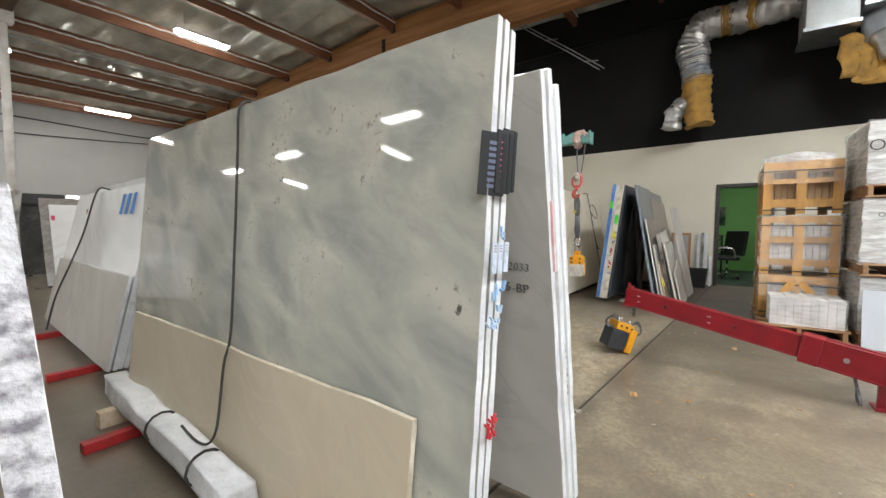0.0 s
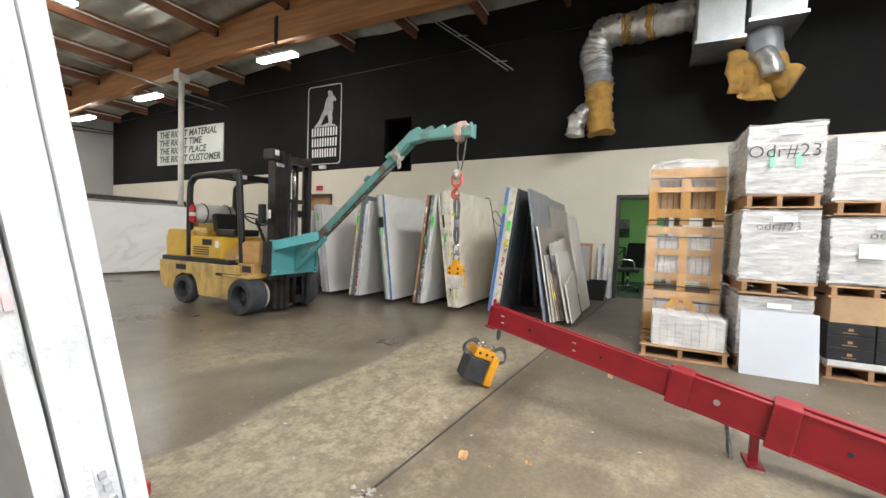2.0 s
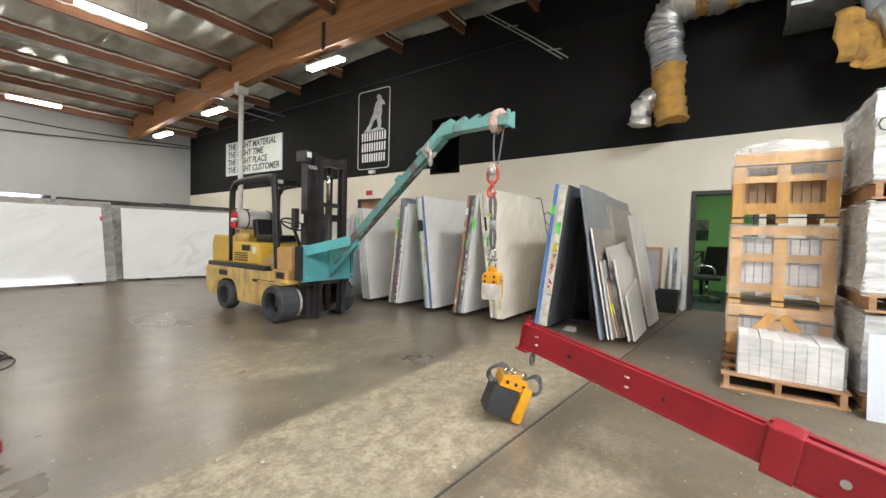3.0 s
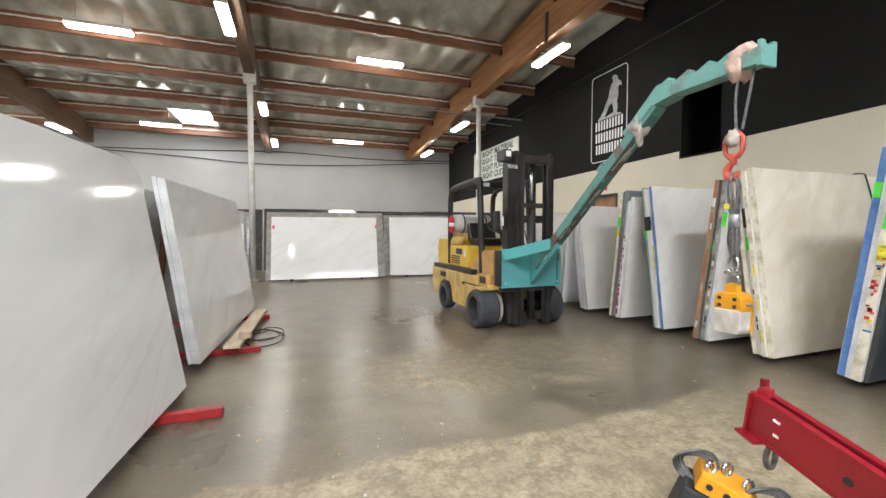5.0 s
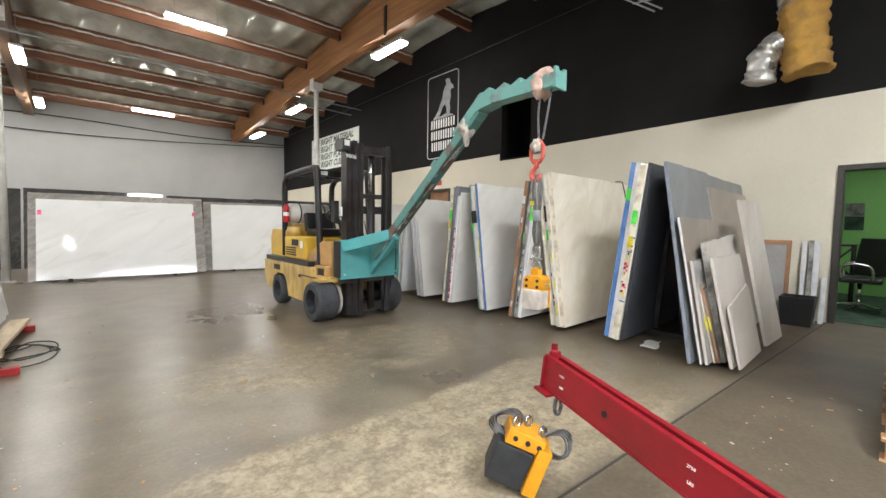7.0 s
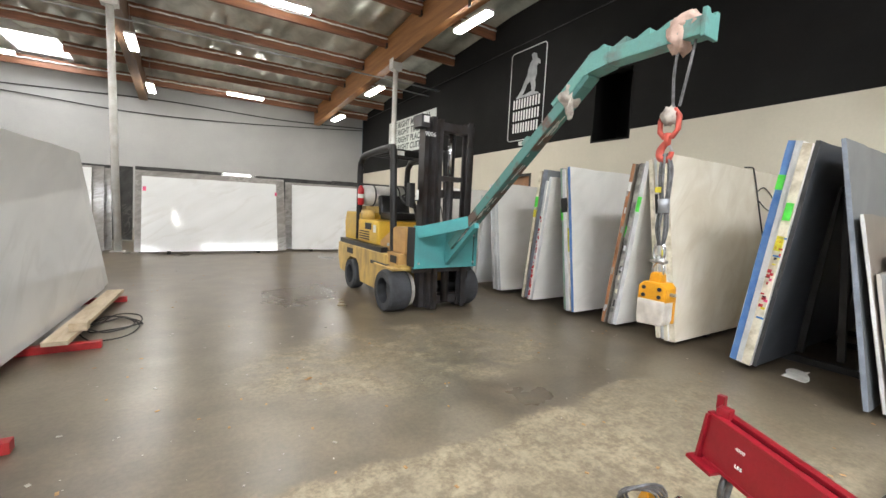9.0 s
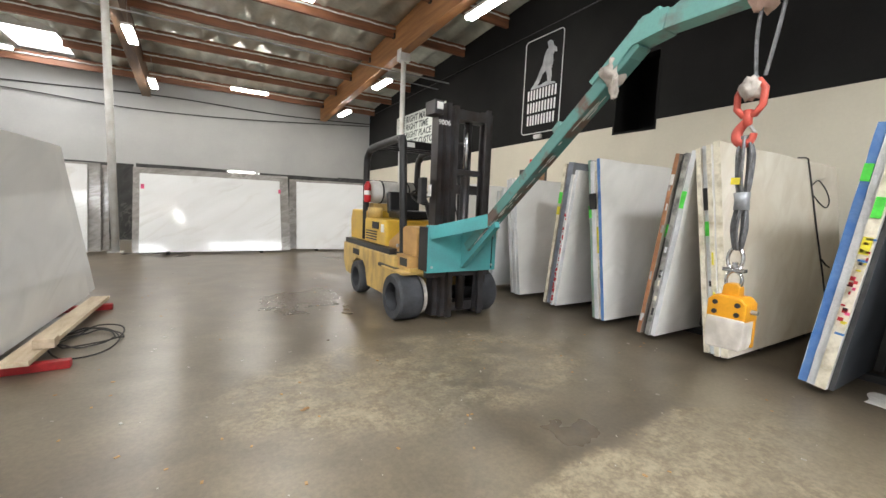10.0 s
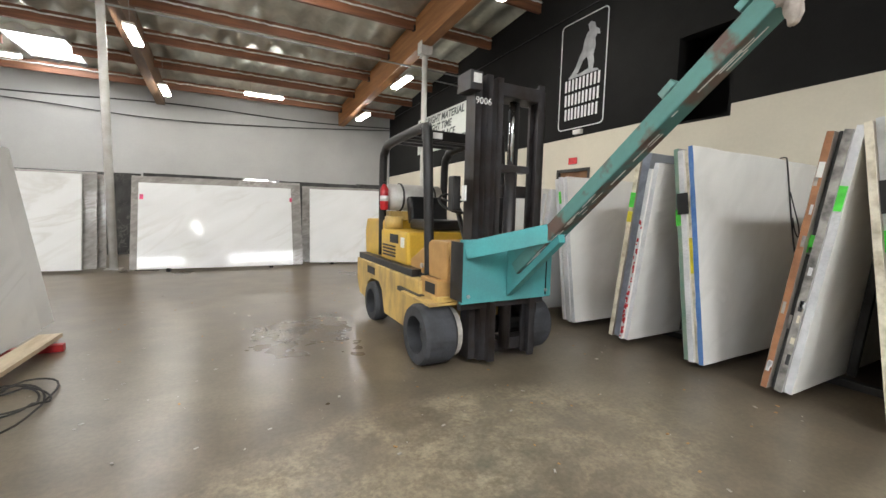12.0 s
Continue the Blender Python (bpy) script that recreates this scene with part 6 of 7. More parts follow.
part("shackle", rod([(HX, HY + 0.015 + 0.036 * math.cos(a), 1.05 + (0.065 if math.sin(a) > 0 else 0.055) * math.sin(a)) for a in np.linspace(0, 6.283, 17)[:-1]], 0.009, 7, close=True), "chrome", h, "bright steel shackle", smooth=True)
part("shackle_pin", box(HX - 0.02, HX + 0.02, HY - 0.04, HY + 0.065, 0.985, 1.005, 0.004), "chrome", h, "bright shackle pin")
part("shackle_nut", rod([(HX, HY + 0.012, 1.0), (HX, HY + 0.012, 1.035)], 0.014, 6), "chrome", h)
part("shackle", ring((HX, HY + 0.01, 0.94), 0.038, 0.009, "x", stretch=1.3), "chrome", h, "bright steel shackle", smooth=True)
part("lug", prism([(HY - 0.035, 0.85), (HY + 0.05, 0.85), (HY + 0.045, 0.91), (HY + 0.03, 0.925), (HY - 0.015, 0.925), (HY - 0.03, 0.91)], "x", HX - 0.03, HX + 0.03, 0.006), "clamp_yellow", h)
body = part("body", prism([(HY - 0.085, 0.73), (HY + 0.1, 0.73), (HY + 0.1, 0.83), (HY + 0.07, 0.86), (HY - 0.055, 0.86), (HY - 0.085, 0.83)], "x", HX - 0.06, HX + 0.07, 0.01), "clamp_yellow", h, "orange-yellow clamp head")
for yy in (-0.045, 0.06):
    for zz in (0.77, 0.82):
        part("bolt", rod([(HX - 0.068, HY + yy, zz), (HX - 0.058, HY + yy, zz)], 0.013, 10), "ink", body)
part("side_bolt", rod([(HX, HY - 0.085, 0.79), (HX, HY - 0.115, 0.79)], 0.012, 8), "steel_grey", body, "steel side bolt")
part("jaw", box(HX + 0.05, HX + 0.075, HY - 0.085, HY + 0.1, 0.59, 0.78, 0.006), "clamp_yellow", h)
part("pad", prism([(HY - 0.075, 0.585), (HY + 0.085, 0.575), (HY + 0.095, 0.62), (HY + 0.095, 0.745), (HY - 0.085, 0.745), (HY - 0.085, 0.62)], "x", HX - 0.072, HX + 0.045, 0.01), "pad_grey", h, "dusty grey-white rubber jaw pad")

# ---- second clamp lying on the floor under the red boom's tip ----
k2 = thing("floor_clamp", "yellow plate clamp with a black rubber pad on the floor", "lifting clamp", (4.33, 1.3, 0))
cm = pose(4.34, 1.3, 0.037, 0, 20, -50)
part("pad", box(-0.15, 0.03, -0.09, 0.09, 0.0, 0.19, 0.012, cm), "pad", k2, "ribbed black rubber pad")
part("jaw", box(0.034, 0.1, -0.1, 0.1, 0.0, 0.235, 0.008, cm), "clamp_yellow", k2)
# slot shown by a raised black plate in place of a shaded recess
part("jaw_slot", box(0.1, 0.106, -0.06, 0.06, 0.05, 0.17, 0, cm), "ink", k2)
part("head", box(-0.12, 0.06, -0.085, 0.085, 0.194, 0.27, 0.01, cm), "clamp_yellow", k2)
for xx in (-0.08, -0.02, 0.035):
    part("bolt", rod([cm @ Vector((xx, -0.092, 0.235)), cm @ Vector((xx, -0.084, 0.235))], 0.012, 8), "ink", k2)
for cxx, cyy in ((-0.13, 0.0), (0.12, 0.0)):
    for k in range(4):
        o = cm @ Vector((cxx, cyy, 0.25))
        r = 0.055 + 0.011 * k
        tw = 0.25 * k - 0.4
        pts = [o + cm.to_3x3() @ Vector((r * math.cos(a) * math.cos(tw), r * math.cos(a) * math.sin(tw) + 0.02 * math.sin(a * 2), r * 0.85 * math.sin(a))) for a in np.linspace(0, 6.283, 18)[:-1]]
        part("rope_loop", rod(pts, 0.006, 5, close=True), "cable", k2, "coiled grey wire rope", smooth=True)
for p in ((-0.09, -0.03, 0.285), (-0.03, 0.02, 0.29), (0.04, -0.02, 0.285)):
    part("shackle", ring(cm @ Vector(p), 0.025, 0.008, "y"), "chrome", k2, "bright steel shackle", smooth=True)

# ---- red telescoping boom ----
r = thing("red_boom", "dark red telescoping steel boom lying on its stand", "crane boom", (4.1, -0.4, 0))
TIP, D = Vector((4.535, 1.23, 0.552)), Vector((-0.275, -0.955, -0.15)).normalized()


def along(d, up=0.0):
    return TIP + D * d + Vector((0, 0, up))


def channel(a, b, w, hh, name, label=""):
    """Two side webs with flanges and a slot between them along the top."""
    side = D.cross(Vector((0, 0, 1))).normalized()
    web = None
    for s in (-1, 1):
        web = part(name, beam_box(along(a) + side * s * w * 0.36, along(b) + side * s * w * 0.36, 0.014, hh, 0.002), "red_steel", r, label)
        part("top_flange", beam_box(along(a, hh / 2 + 0.006) + side * s * w * 0.32, along(b, hh / 2 + 0.006) + side * s * w * 0.32, w * 0.34, 0.012, 0.002), "red_steel", web)
    part("bottom_flange", beam_box(along(a, -hh / 2 - 0.006), along(b, -hh / 2 - 0.006), w, 0.012, 0.002), "red_steel", web)
    return web


channel(0.0, 1.5, 0.082, 0.15, "inner_arm", "slotted red inner arm")
channel(1.38, 2.05, 0.12, 0.185, "middle_arm", "red middle arm")
channel(1.9, 3.4, 0.16, 0.22, "outer_arm", "red outer arm")
part("web_core", beam_box(along(0.01, 0.02), along(1.5, 0.02), 0.018, 0.09), "dark_steel", r)
for d, w, hh in ((1.38, 0.14, 0.215), (1.88, 0.18, 0.25)):
    part("collar", beam_box(along(d, 0.0), along(d + 0.12, 0.0), w, hh, 0.008), "red_steel", r, "red welded collar")
part("tip_plate", beam_box(along(-0.012, -0.005), along(0.0, -0.005), 0.1, 0.17, 0.003), "red_steel", r)
part("tip_lip", beam_box(along(-0.035, -0.092), along(0.06, -0.092), 0.15, 0.012, 0.002), "red_steel", r, "red lip under the tip")
part("tip_lug", box(-0.012, 0.012, -0.012, 0.012, -0.01, 0.04, 0.003, Matrix.Translation(along(0.0, 0.09) + Vector((0.03, 0, 0)))), "red_steel", r)
part("tip_lug", box(-0.022, 0.022, -0.02, 0.02, -0.01, 0.025, 0.005, Matrix.Translation(along(0.03, 0.085))), "red_steel", r)
side = D.cross(Vector((0, 0, 1))).normalized()
# the small ones are pin holes, their dark drawn as raised black discs
for d, rr in ((0.38, 0.014), (0.95, 0.01), (1.64, 0.018), (2.2, 0.014), (2.6, 0.018)):
    for s in (-1, 1):
        q = along(d) + side * s * (0.03 if d < 1.3 else 0.044 if d < 1.9 else 0.058)
        part("pin", rod([q, q + side * s * 0.012], rr, 10), "steel_grey" if rr > 0.016 else "ink", r, "bolt head" if rr > 0.016 else "black disc for a shaded pin hole")
part("stand_leg", beam_box((4.05, -0.5, 0.0), along(1.82, -0.1), 0.04, 0.04), "red_steel", r, "red stand leg")
part("stand_foot", box(3.97, 4.13, -0.54, -0.46, 0, 0.012), "red_steel", r)
q = along(1.68, -0.1)
part("cable_eye", rod(curve_points([q, q + Vector((0.01, -0.02, -0.1)), q + Vector((-0.03, -0.03, -0.19)), q + Vector((0.0, -0.04, -0.24)), q + Vector((0.035, -0.03, -0.19)), q + Vector((0.01, -0.02, -0.11))]), 0.011, 7), "cable", r, "grey wire rope eye", smooth=True)
q = along(0.06, -0.1)
part("shackle", ring(q + Vector((0, 0, -0.05)), 0.03, 0.01, "y", stretch=1.4), "cable", r, smooth=True)
for d in (2.6, 3.1):
    q = along(d, -0.12)
    part("fork_pocket", box(q.x - 0.25, q.x + 0.25, q.y - 0.1, q.y + 0.1, 0.0, q.z, 0.006), "red_steel", r, "red fork pocket")
rot = (90, math.degrees(math.asin(-D.z)) * 1.0, -106)
for d, a, b in ((0.12, "4000", "LBS"), (0.75, "2750", "LBS")):
    m = math.degrees(math.atan2(D.y, D.x))
    q = along(d) - side * 0.0
    s = side if side.x < 0 else -side
    for text, dz in ((a, 0.03), (b, -0.025)):
        p = along(d, dz) + s * 0.0375
        words("load_mark", text, 0.016, p, (90, 7, m), "white", r)

# ---- pallets, crates and wrapped boxes ----


def pallet(x0, x1, y0, y1, z, label="rough timber pallet", hgt=0.13, facing="x"):
    p = thing("pallet", label, "pallet", ((x0 + x1) / 2, (y0 + y1) / 2, z), group="timber pallets")
    for y in (y0 + 0.02, (y0 + y1) / 2, y1 - 0.06):
        part("stringer", box(x0, x1, y, y + 0.04, z + 0.018, z + hgt - 0.018), "pallet", p)
    n = 6
    for k in range(n):
        xx = x0 + (x1 - x0 - 0.1) * k / (n - 1)
        part("top_board", box(xx, xx + 0.1, y0, y1, z + hgt - 0.018, z + hgt), "pallet", p)
    for k in range(3):
        xx = x0 + (x1 - x0 - 0.1) * k / 2
        part("bottom_board", box(xx, xx + 0.1, y0, y1, z, z + 0.018), "pallet", p)
    return p


def crumple(bm, amount, scale=6):
    for v in bm.verts:
        v.co += Vector((noise.noise(v.co * scale), noise.noise(v.co * scale + Vector((9, 2, 4))), noise.noise(v.co * scale + Vector((3, 7, 1))))) * amount
    return bm


def skin(x0, x1, y0, y1, z0, z1, cuts=12, amount=0.006, scale=6):
    bm = box(x0, x1, y0, y1, z0, z1)
    bmesh.ops.subdivide_edges(bm, edges=bm.edges[:], cuts=cuts, use_grid_fill=True)
    return crumple(bm, amount, scale)


# crate stack, with cartons on the pallet in front
pallet(6.05, 7.6, -0.7, 0.1, 0, "rough timber pallet under the crates")
FX = 6.62
for k, (z0, z1) in enumerate(((0.13, 0.63), (0.66, 1.37), (1.42, 2.04))):
    c = thing("crate", ("slatted timber crate at the bottom of the stack", "slatted timber crate filled with white cartons", "slatted timber crate wrapped in film on top")[k], "crate", (7.1, -0.3, z0), group="slatted crates")
    y0, y1 = -0.67, 0.07
    for y in (y0, (y0 + y1) / 2 - 0.04, y1 - 0.09):
        part("post", box(FX, FX + 0.03, y, y + 0.09, z0, z1), "crate", c)
        part("post", box(7.5, 7.53, y, y + 0.1, z0, z1), "crate", c)
    for za, zb in (((0.13, 0.2), (0.56, 0.63)), ((0.78, 0.86), (1.06, 1.14), (1.31, 1.37)), ((1.5, 1.6), (1.79, 1.85), (1.93, 2.04)))[k]:
        part("rail", box(FX + 0.002, FX + 0.028, y0, y1, za, zb), "crate", c)
    for y in (y0 + 0.012, y1 - 0.03):
        for z in (z0 + 0.12, (z0 + z1) / 2, z1 - 0.12):
            part("side_rail", box(FX + 0.05, 7.5, y, y + 0.018, z - 0.05, z + 0.05), "crate", c)
    part("top_board", box(FX, 7.53, y0, y1, z1, z1 + 0.02), "crate", c)
    if k == 0:
        for s in (-1, 1):
            part("brace", beam_box((FX - 0.012, -0.3 + s * 0.04, z1 - 0.05), (FX - 0.012, -0.3 + s * 0.26, z0 + 0.12), 0.02, 0.08, up=(0, 0, 1)), "crate", c)
    n = 10
    for i in range(n):
        yy = y0 + 0.045 + (y1 - y0 - 0.1) * i / n
        part("carton", box(FX + (0.055 if k < 2 else 0.12), 7.3, yy, yy + 0.06, z0 + 0.14, z1 - 0.1, 0.003), "carton_white" if k != 2 else "card", c, "white tile carton" if k != 2 else "brown carton")
    for s, z in ((0, z0 + 0.04), (1, z1 - 0.1)):
        part("strap", box(FX - 0.004, FX - 0.001, y0, y1, z, z + 0.015), "ink", c, "dark strap")
    part("film", skin(FX - 0.02, 7.56, y0 - 0.02, y1 + 0.02, z1 - (0.62 if k == 1 else 0.25), z1 + 0.04, 10, 0.012), "wrap_thin", c, "clear stretch film")
f = part("film_sheet", skin(6.66, 7.45, -0.6, 0.03, 2.06, 2.16, 12, 0.05, 5), "wrap", label="crumpled clear film on the top crate", category="stretch film")
part("flat_carton", skin(6.72, 7.2, -0.58, -0.05, 2.065, 2.15, 6, 0.01), "carton", label="wrapped flat white carton on the crate", category="carton")
ck = thing("carton_block", "block of white tile cartons on the front of the pallet", "cartons", (6.3, -0.3, 0.13))
for i in range(9):
    yy = -0.66 + 0.072 * i
    part("carton", box(6.1, 6.56, yy, yy + 0.07, 0.132, 0.45 + 0.008 * math.sin(i * 2.3), 0.004), "carton_white", ck)
part("film", skin(6.09, 6.57, -0.675, 0.0, 0.14, 0.46, 10, 0.006), "wrap_thin", ck, "clear stretch film")


def wrapped(x0, x1, y0, y1, z0, z1, label, text=None, size=0.13, tapes=(), high=0.6):
    w = thing("wrapped_load", label, "wrapped boxes", ((x0 + x1) / 2, (y0 + y1) / 2, z0), group="wrapped pallet loads")
    part("cartons", skin(x0, x1, y0, y1, z0, z1, 14, 0.007, 5), "carton", w, "film-wrapped white cartons")
    part("film", skin(x0 - 0.012, x1 + 0.012, y0 - 0.012, y1 + 0.012, z0 - 0.02, z1 + 0.012, 16, 0.02, 4), "wrap", w, "wrinkled clear stretch film")
    if text:
        words("marker_text", text, size, (x0 - 0.034, (y0 + y1) / 2 + 0.02, z0 + (z1 - z0) * high), (90, 0, -90), "ink", w, 0.002, -0.002)
    for y, z, a, b in tapes:
        part("tape", box(x0 - 0.031, x0 - 0.029, y, y + a, z, z + b), "mint_tape", w, "green tape")
    part("label", box(x0 - 0.03, x0 - 0.027, (y0 + y1) / 2 - 0.12, (y0 + y1) / 2 + 0.06, z1 - 0.1, z1 - 0.05), "white", w, "white paper label")
    return w


# middle stack
BX, BY0, BY1 = 6.12, -1.335, -0.75
pallet(BX, 7.2, BY0, BY1, 0.0, "rough timber pallet on the floor")
wrapped(BX + 0.02, 7.15, BY0 + 0.01, BY1 - 0.01, 0.14, 0.72, "film-wrapped boxes at the bottom of the stack")
pallet(BX - 0.02, 7.2, BY0, BY1, 0.745, "rough timber pallet between wrapped loads")
wrapped(BX, 7.15, BY0, BY1, 0.89, 1.545, "film-wrapped white boxes lettered in black marker", "odr#23", 0.115, (), 0.78)
pallet(BX - 0.02, 7.2, BY0, BY1, 1.575, "rough timber pallet between wrapped loads")
wrapped(BX, 7.15, BY0, BY1 - 0.01, 1.72, 2.36, "film-wrapped top boxes with black marker writing and green tape", "Odr#23", 0.17, ((BY1 - 0.22, 1.96, 0.045, 0.13), (BY0 + 0.17, 1.96, 0.045, 0.12)))
sheet = part("white_panel", box(-0.006, 0.006, -1.34, -0.755, 0, 0.61, 0.002, pose(5.93, 0, 0, 0, 7, 0)), "panel_white", label="plain white panel leaning on the wrapped boxes", category="panel")
settle(sheet, (5.93, -1.05, 0))
# third stack
CY0, CY1, C0 = -2.15, -1.45, 6.2
pallet(C0, 7.3, CY0, CY1, 0.0, "rough timber pallet on the floor")
bx = thing("black_carton_stack", "black cartons with small gold marks on white board", "cartons", (6.7, -1.8, 0.13))
part("board", box(C0 - 0.02, 7.2, CY0 + 0.02, CY1 - 0.02, 0.131, 0.18), "carton_white", bx, "white base board")
for k in range(3):
    for j in range(2):
        cb = part("carton", box(C0, 6.6, CY1 - 0.34 - 0.34 * j, CY1 - 0.01 - 0.34 * j, 0.182 + 0.115 * k, 0.295 + 0.115 * k, 0.003), "box_black", bx)
        part("gold_mark", box(C0 - 0.003, C0 - 0.001, CY1 - 0.19 - 0.34 * j, CY1 - 0.155 - 0.34 * j, 0.23 + 0.115 * k, 0.255 + 0.115 * k), "pallet", cb, "small gold mark")
        part("gold_line", box(C0 - 0.003, C0 - 0.001, CY1 - 0.22 - 0.34 * j, CY1 - 0.12 - 0.34 * j, 0.21 + 0.115 * k, 0.216 + 0.115 * k), "pallet", cb, "thin gold line")
part("brown_carton", box(C0, 7.1, CY0 + 0.02, CY1 - 0.02, 0.53, 0.76, 0.006), "card", label="brown cardboard carton on the black boxes", category="carton")
pallet(C0, 7.2, CY0, CY1, 0.762, "rough timber pallet between wrapped loads", 0.11)
wrapped(C0 + 0.02, 7.15, CY0, CY1, 0.9, 1.49, "film-wrapped boxes with a taped paper sheet", "odr", 0.12, ((CY1 - 0.22, 1.13, 0.04, 0.13),), 0.75)
part("paper_sheet", box(C0 - 0.02, C0 - 0.016, CY1 - 0.36, CY1 - 0.18, 1.13, 1.26), "white", label="white paper sheet taped to wrapped boxes", category="paper")
pallet(C0, 7.2, CY0, CY1, 1.52, "rough timber pallet between wrapped loads")
wrapped(C0 + 0.02, 7.15, CY0, CY1, 1.66, 2.24, "film-wrapped white boxes on top of the stack")
# a fourth stack further along
pallet(6.25, 7.3, -2.95, -2.25, 0.0, "rough timber pallet on the floor")
wrapped(6.27, 7.25, -2.95, -2.25, 0.14, 0.95, "film-wrapped boxes on a pallet")
pallet(6.25, 7.3, -2.95, -2.25, 0.985, "rough timber pallet between wrapped loads")
wrapped(6.27, 7.25, -2.95, -2.25, 1.125, 1.95, "film-wrapped boxes on a pallet")

# ---- duct and vent boxes high on the black wall ----
DX = 9.92
dct = thing("air_duct", "foil and tape patched flexible air duct with torn insulation", "air duct", (DX, 0.9, 4.2), )


def tube_run(name, pts, rad, material, label, amp=0.05):
    pa = curve_points(pts, 12)
    bm = rod(pa, [rad * (1 + 0.05 * math.sin(i * 1.7) + 0.035 * math.sin(i * 3.1)) for i in range(len(pa))], 28)
    return part(name, crumple(crumple(bm, amp, 4), amp * 0.5, 11), material, dct, label, smooth=True)


tube_run("horizontal_run", [(DX, -0.5, 5.35), (DX, 0.1, 5.3), (DX, 0.75, 5.28), (DX, 1.05, 5.22)], 0.28, "duct_foil", "crinkled silver foil duct")
tube_run("elbow", [(DX, 0.71, 5.3), (DX, 1.01, 5.22), (DX, 1.13, 4.95), (DX, 1.11, 4.7)], 0.27, "duct_foil", "foil-taped elbow")
tube_run("middle_run", [(DX, 1.11, 4.85), (DX, 1.10, 4.5), (DX, 1.06, 4.2)], 0.25, "duct_grey", "grey taped duct")
tube_run("torn_end", [(DX, 1.06, 4.25), (DX, 1.04, 3.8), (DX, 0.96, 3.3)], 0.25, "duct_yellow", "bare yellow insulation")
tube_run("side_spout", [(DX - 0.05, 1.28, 3.8), (DX - 0.08, 1.42, 3.6), (DX - 0.1, 1.46, 3.28)], 0.17, "duct_foil", "crumpled foil spout", 0.06)
for y, z in ((0.2, 5.3), (0.6, 5.28)):
    tube_run("band", [(DX, y - 0.08, z), (DX, y + 0.08, z)], 0.285, "duct_yellow", "torn patch of yellow insulation", 0.06)
tube_run("band", [(DX, 1.105, 4.62), (DX, 1.1, 4.5)], 0.265, "duct_foil", "silver tape band")
vb = thing("vent_box", "grey sheet metal air unit hung under the roof", "air unit", (9.7, -1.0, 4.5))
part("casing", box(9.25, 10.2, -1.17, -0.52, 4.55, 6.3, 0.01), "tin", vb)
part("flange", box(9.22, 10.23, -1.2, -0.49, 4.5, 4.56, 0.006), "steel_grey", vb)
part("casing", box(9.3, 10.2, -1.95, -1.25, 4.8, 6.4, 0.01), "tin", vb)
part("flange", box(9.27, 10.23, -1.98, -1.22, 4.75, 4.81, 0.006), "steel_grey", vb)
d2 = thing("torn_duct", "short air duct with flaps of torn yellow insulation", "air duct", (9.75, -1.6, 3.9))
pa = curve_points([(9.75, -1.5, 4.75), (9.72, -1.55, 4.4), (9.7, -1.62, 4.05)], 5)
part("neck", crumple(rod(pa, 0.25, 20), 0.05, 4), "duct_grey", d2, "grey taped neck", smooth=True)
pa = curve_points([(9.7, -1.55, 4.25), (9.68, -1.75, 3.98), (9.66, -1.95, 3.85)], 5)
part("spout", crumple(rod(pa, [0.24 + 0.02 * math.sin(i) for i in range(len(pa))], 20), 0.06, 4), "duct_yellow", d2, "bare yellow insulation spout", smooth=True)
pa = curve_points([(9.58, -1.5, 4.35), (9.5, -1.58, 4.1), (9.5, -1.62, 3.95)], 4)
part("foil_patch", crumple(rod(pa, 0.16, 14), 0.04, 5), "duct_foil", d2, "bright foil patch", smooth=True)
for k, (y, z, w) in enumerate(((-1.12, 4.2, 0.22), (-1.3, 4.05, 0.2), (-1.45, 4.0, 0.2))):
    bm = box(9.6, 9.63, y - w, y + w * 0.5, z - 0.42, z + 0.2)
    bmesh.ops.subdivide_edges(bm, edges=bm.edges[:], cuts=5, use_grid_fill=True)
    part("flap", crumple(bm, 0.16, 3.2), "duct_yellow", d2, "torn flap of yellow insulation", smooth=True)
rd = thing("hung_conduits", "thin grey conduits slung below the roof by the black wall", "conduit", (10.2, 3.6, 5.0))
for s in (0, 0.12):
    part("conduit", rod([(10.3, 5.3 + s, 6.75), (10.3, 4.7 + s, 6.3), (10.3, 3.75 + s, 5.6), (10.3, 2.95 + s, 4.98)], 0.014, 6), "steel_grey", rd)
for y, z in ((4.2, 5.95), (3.2, 5.2)):
    part("crossbar", rod([(10.3, y - 0.1, z), (10.3, y + 0.25, z + 0.05)], 0.012, 6), "steel_grey", rd)

# ---- signs on the black wall ----
sg = thing("slogan_sign", "white slogan banner with dark slanted lettering", "sign", (EAST - 0.02, 14.95, 4.05))
part("board", box(EAST - 0.03, EAST - 0.002, 13.05, 16.88, 3.42, 4.72, 0.004), "sign", sg)
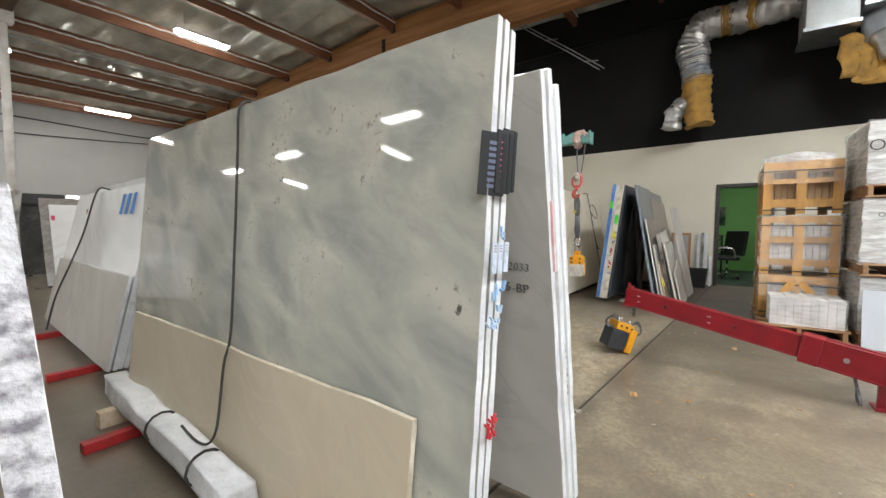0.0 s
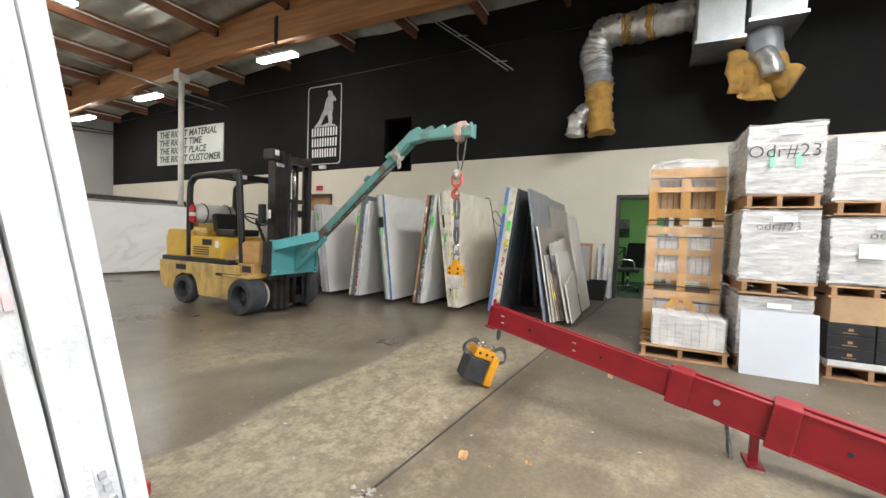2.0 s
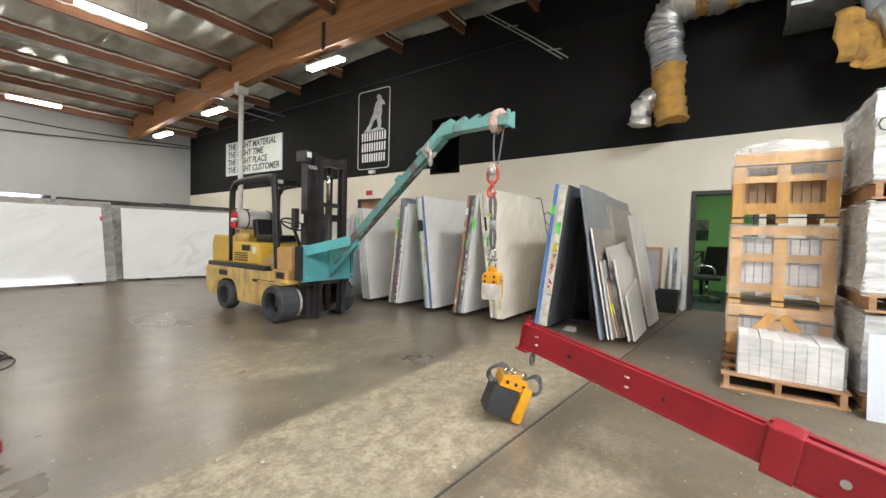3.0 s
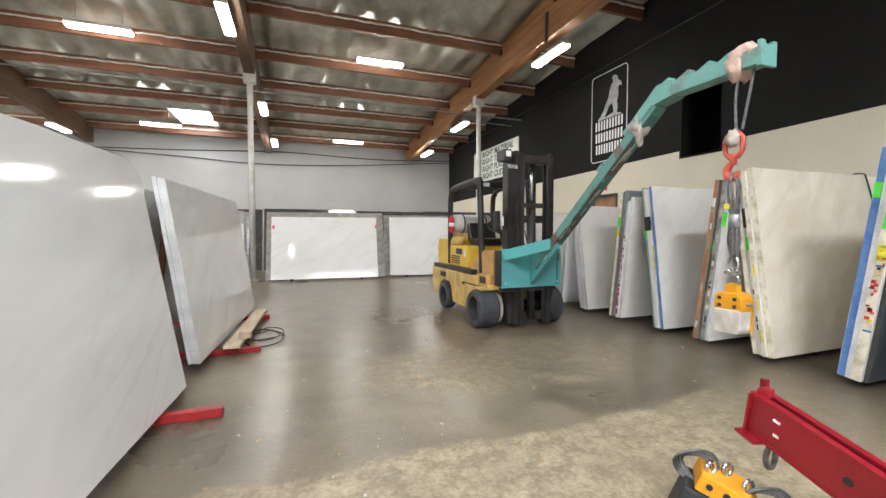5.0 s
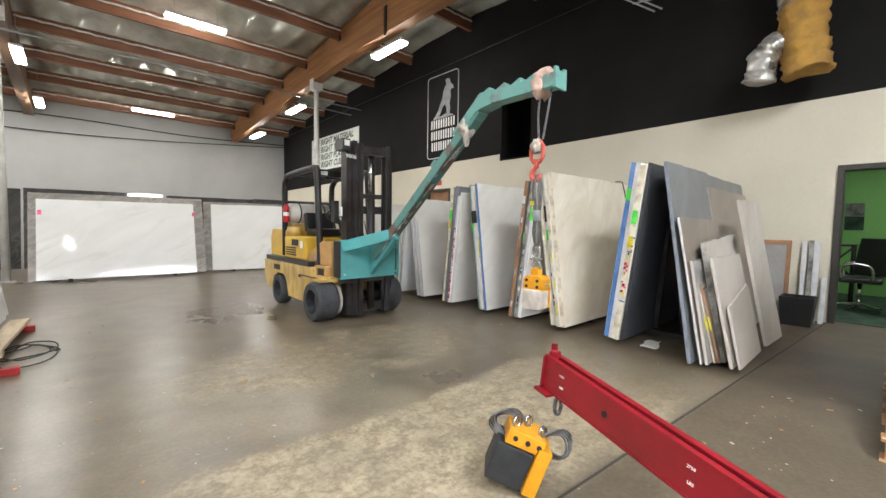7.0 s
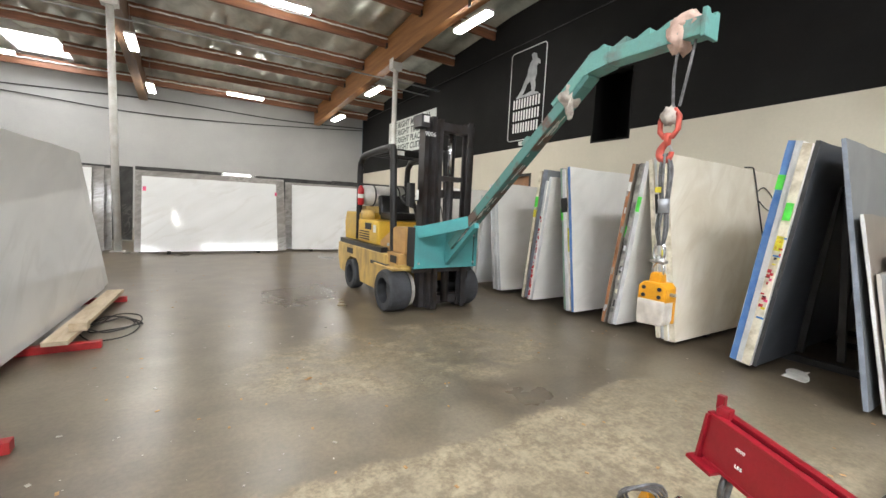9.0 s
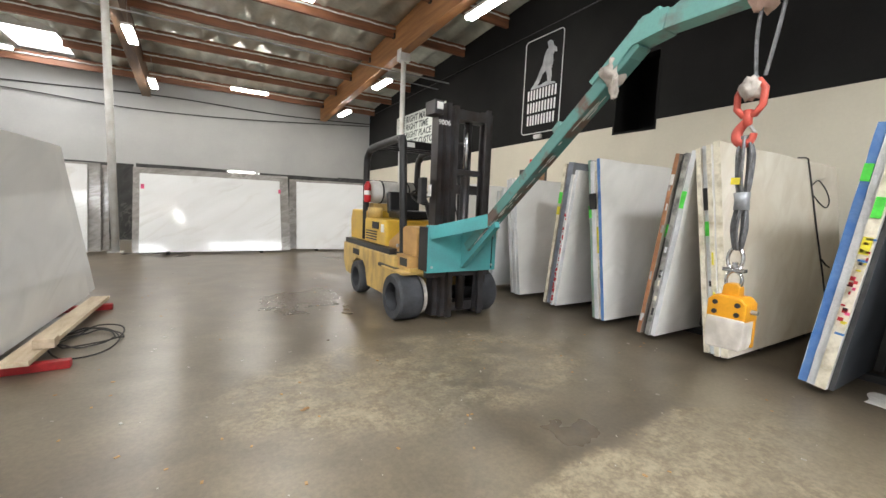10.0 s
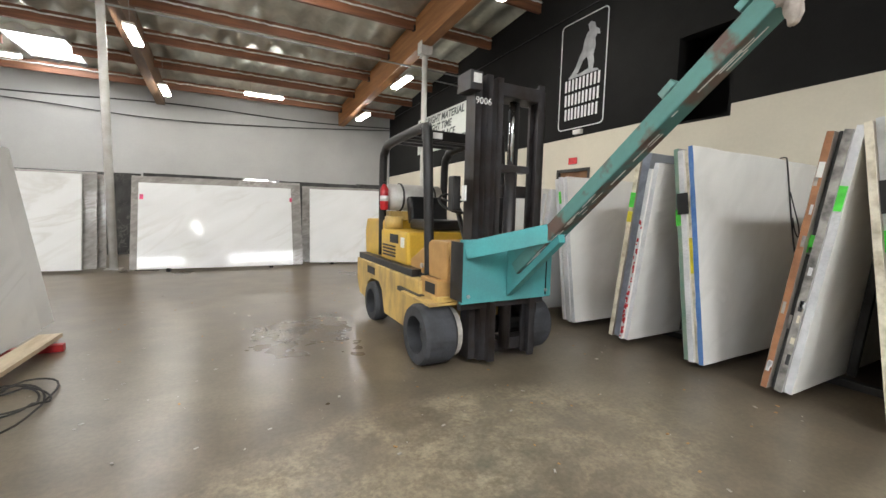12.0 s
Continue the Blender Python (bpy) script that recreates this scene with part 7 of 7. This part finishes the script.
for k, line in enumerate(("THE RIGHT MATERIAL", "THE RIGHT TIME", "THE RIGHT PLACE", "THE RIGHT CUSTOMER")):
    ob = words("slogan_line", line, 0.33, (0, 0, 0), (0, 0, 0), "sign_ink", None, 0.002, 0.008)
    w = max(v.co.x for v in ob.data.vertices) - min(v.co.x for v in ob.data.vertices)
    lo = min(v.co.x for v in ob.data.vertices)
    ob.data.transform(Matrix.Translation((-lo, 0, 0)))
    ob.data.transform(Matrix(((1, 0.18, 0, 0), (0, 1, 0, 0), (0, 0, 1, 0), (0, 0, 0, 1))) @ Matrix.Diagonal((1.02, 1, 1, 1)))
    ob.data.transform(BASIS[sg.name].inverted() @ pose(EAST - 0.033, 16.72, 4.52 - 0.3 * k, 90, 0, -90))
    ob.parent = sg
lg = thing("wall_logo", "framed white emblem with three bars below, on black", "sign", (EAST - 0.01, 8.6, 4.25))
Y0, Y1, Z0, Z1 = 7.98, 9.24, 3.12, 5.39
part("backing", box(EAST - 0.012, EAST - 0.001, Y0, Y1, Z0, Z1), "black", lg)
n = []
for cy, cz, a0 in ((Y1 - 0.1, Z1 - 0.1, 0), (Y0 + 0.1, Z1 - 0.1, 90), (Y0 + 0.1, Z0 + 0.1, 180), (Y1 - 0.1, Z0 + 0.1, 270)):
    n += [(EAST - 0.016, cy + 0.09 * math.cos(radians(a0 + a)), cz + 0.09 * math.sin(radians(a0 + a))) for a in (0, 30, 60, 90)]
part("border", rod(n, 0.011, 5, close=True), "white", lg, "thin white border line")
for k, w in enumerate((0.5, 0.49, 0.47)):
    z = 4.06 - 0.305 * k
    for q in range(5):
        c0 = 8.6 + w - 2 * w * (q + 0.5) / 5
        for dy, half in ((0.05, 0.12), (-0.05, 0.12)):
            part("bar", box(EAST - 0.018, EAST - 0.012, c0 + dy - 0.024, c0 + dy + 0.024, z - half, z + half), "white", lg, "white bar")
torso = [(8.5, 5.2), (8.42, 5.23), (8.33, 5.18), (8.3, 5.08), (8.2, 5.0), (8.18, 4.9), (8.26, 4.93), (8.3, 4.86), (8.28, 4.7), (8.33, 4.55), (8.3, 4.4), (8.34, 4.22), (8.42, 4.2), (8.45, 4.42), (8.5, 4.56), (8.6, 4.5), (8.72, 4.3), (8.92, 4.2), (8.95, 4.25), (8.8, 4.4), (8.7, 4.6), (8.62, 4.72), (8.58, 4.9), (8.52, 5.02), (8.46, 5.06)]
part("emblem", prism(torso, "x", EAST - 0.018, EAST - 0.012), "steel_grey", lg, "pale abstract emblem")
part("emblem", prism([(8.98, 4.23), (8.85, 4.31), (8.7, 4.25), (8.45, 4.3), (8.2, 4.24), (8.16, 4.2), (8.98, 4.2)], "x", EAST - 0.0225, EAST - 0.0185), "steel_grey", lg, "pale base of the emblem")
part("wall_lamp", box(EAST - 0.09, EAST, 8.5, 8.72, 2.98, 3.08, 0.02), "steel_white", label="small white fitting under the emblem", category="wall fitting")
part("exit_sign", box(EAST - 0.02, EAST - 0.002, 8.62, 8.86, 2.36, 2.5, 0.004), "ext_red", label="small red sign above the side door", category="sign")

# ---- office chair and picture seen through the doorway ----
ch = thing("office_chair", "black office chair with chrome base in the green office", "chair", (11.95, 0.42, 0.004))
for k in range(5):
    a = k * 2 * math.pi / 5 + 0.3
    part("base_leg", beam_box((11.95, 0.42, 0.12), (11.95 + 0.28 * math.cos(a), 0.42 + 0.28 * math.sin(a), 0.075), 0.045, 0.035, 0.006), "chrome", ch)
    part("castor", rod([(11.95 + 0.28 * math.cos(a) - 0.02, 0.42 + 0.28 * math.sin(a), 0.038), (11.95 + 0.28 * math.cos(a) + 0.02, 0.42 + 0.28 * math.sin(a), 0.038)], 0.03, 12), "plastic_black", ch)
part("column", rod([(11.95, 0.42, 0.1), (11.95, 0.42, 0.45)], 0.03, 10), "chrome", ch, smooth=True)
part("seat", box(11.7, 12.2, 0.17, 0.67, 0.45, 0.54, 0.03), "vinyl", ch)
part("backrest", box(-0.24, 0.24, -0.04, 0.04, 0, 0.6, 0.03, pose(11.95, 0.3, 0.56, 14, 0, 60)), "vinyl", ch)
for s in (-1, 1):
    part("armrest", rod(curve_points([(11.95 + s * 0.27, 0.27, 0.5), (11.95 + s * 0.3, 0.32, 0.72), (11.95 + s * 0.3, 0.6, 0.72), (11.95 + s * 0.27, 0.62, 0.5)]), 0.022, 8), "chrome", ch, smooth=True)
pc = thing("framed_print", "small dark print above a calendar sheet", "picture", (14.18, 0.45, 1.5))
part("print", box(14.17, 14.19, 0.5, 0.77, 1.55, 1.8), "screen", pc)
part("sheet", box(14.18, 14.195, 0.5, 0.77, 1.27, 1.54), "carpet", pc)
dk = thing("side_table", "black cross-braced side table in the office", "table", (12.6, 0.75, 0))
part("top", box(12.3, 12.9, 0.5, 1.0, 1.0, 1.03), "plastic_black", dk)
for x in (12.32, 12.85):
    for y in (0.52, 0.95):
        part("leg", box(x, x + 0.04, y, y + 0.04, 0.004, 1.0), "plastic_black", dk)
part("brace", beam_box((12.3, 0.54, 0.5), (12.3, 0.96, 0.98), 0.03, 0.03), "plastic_black", dk)
part("brace", beam_box((12.3, 0.96, 0.5), (12.3, 0.54, 0.98), 0.03, 0.03), "plastic_black", dk)
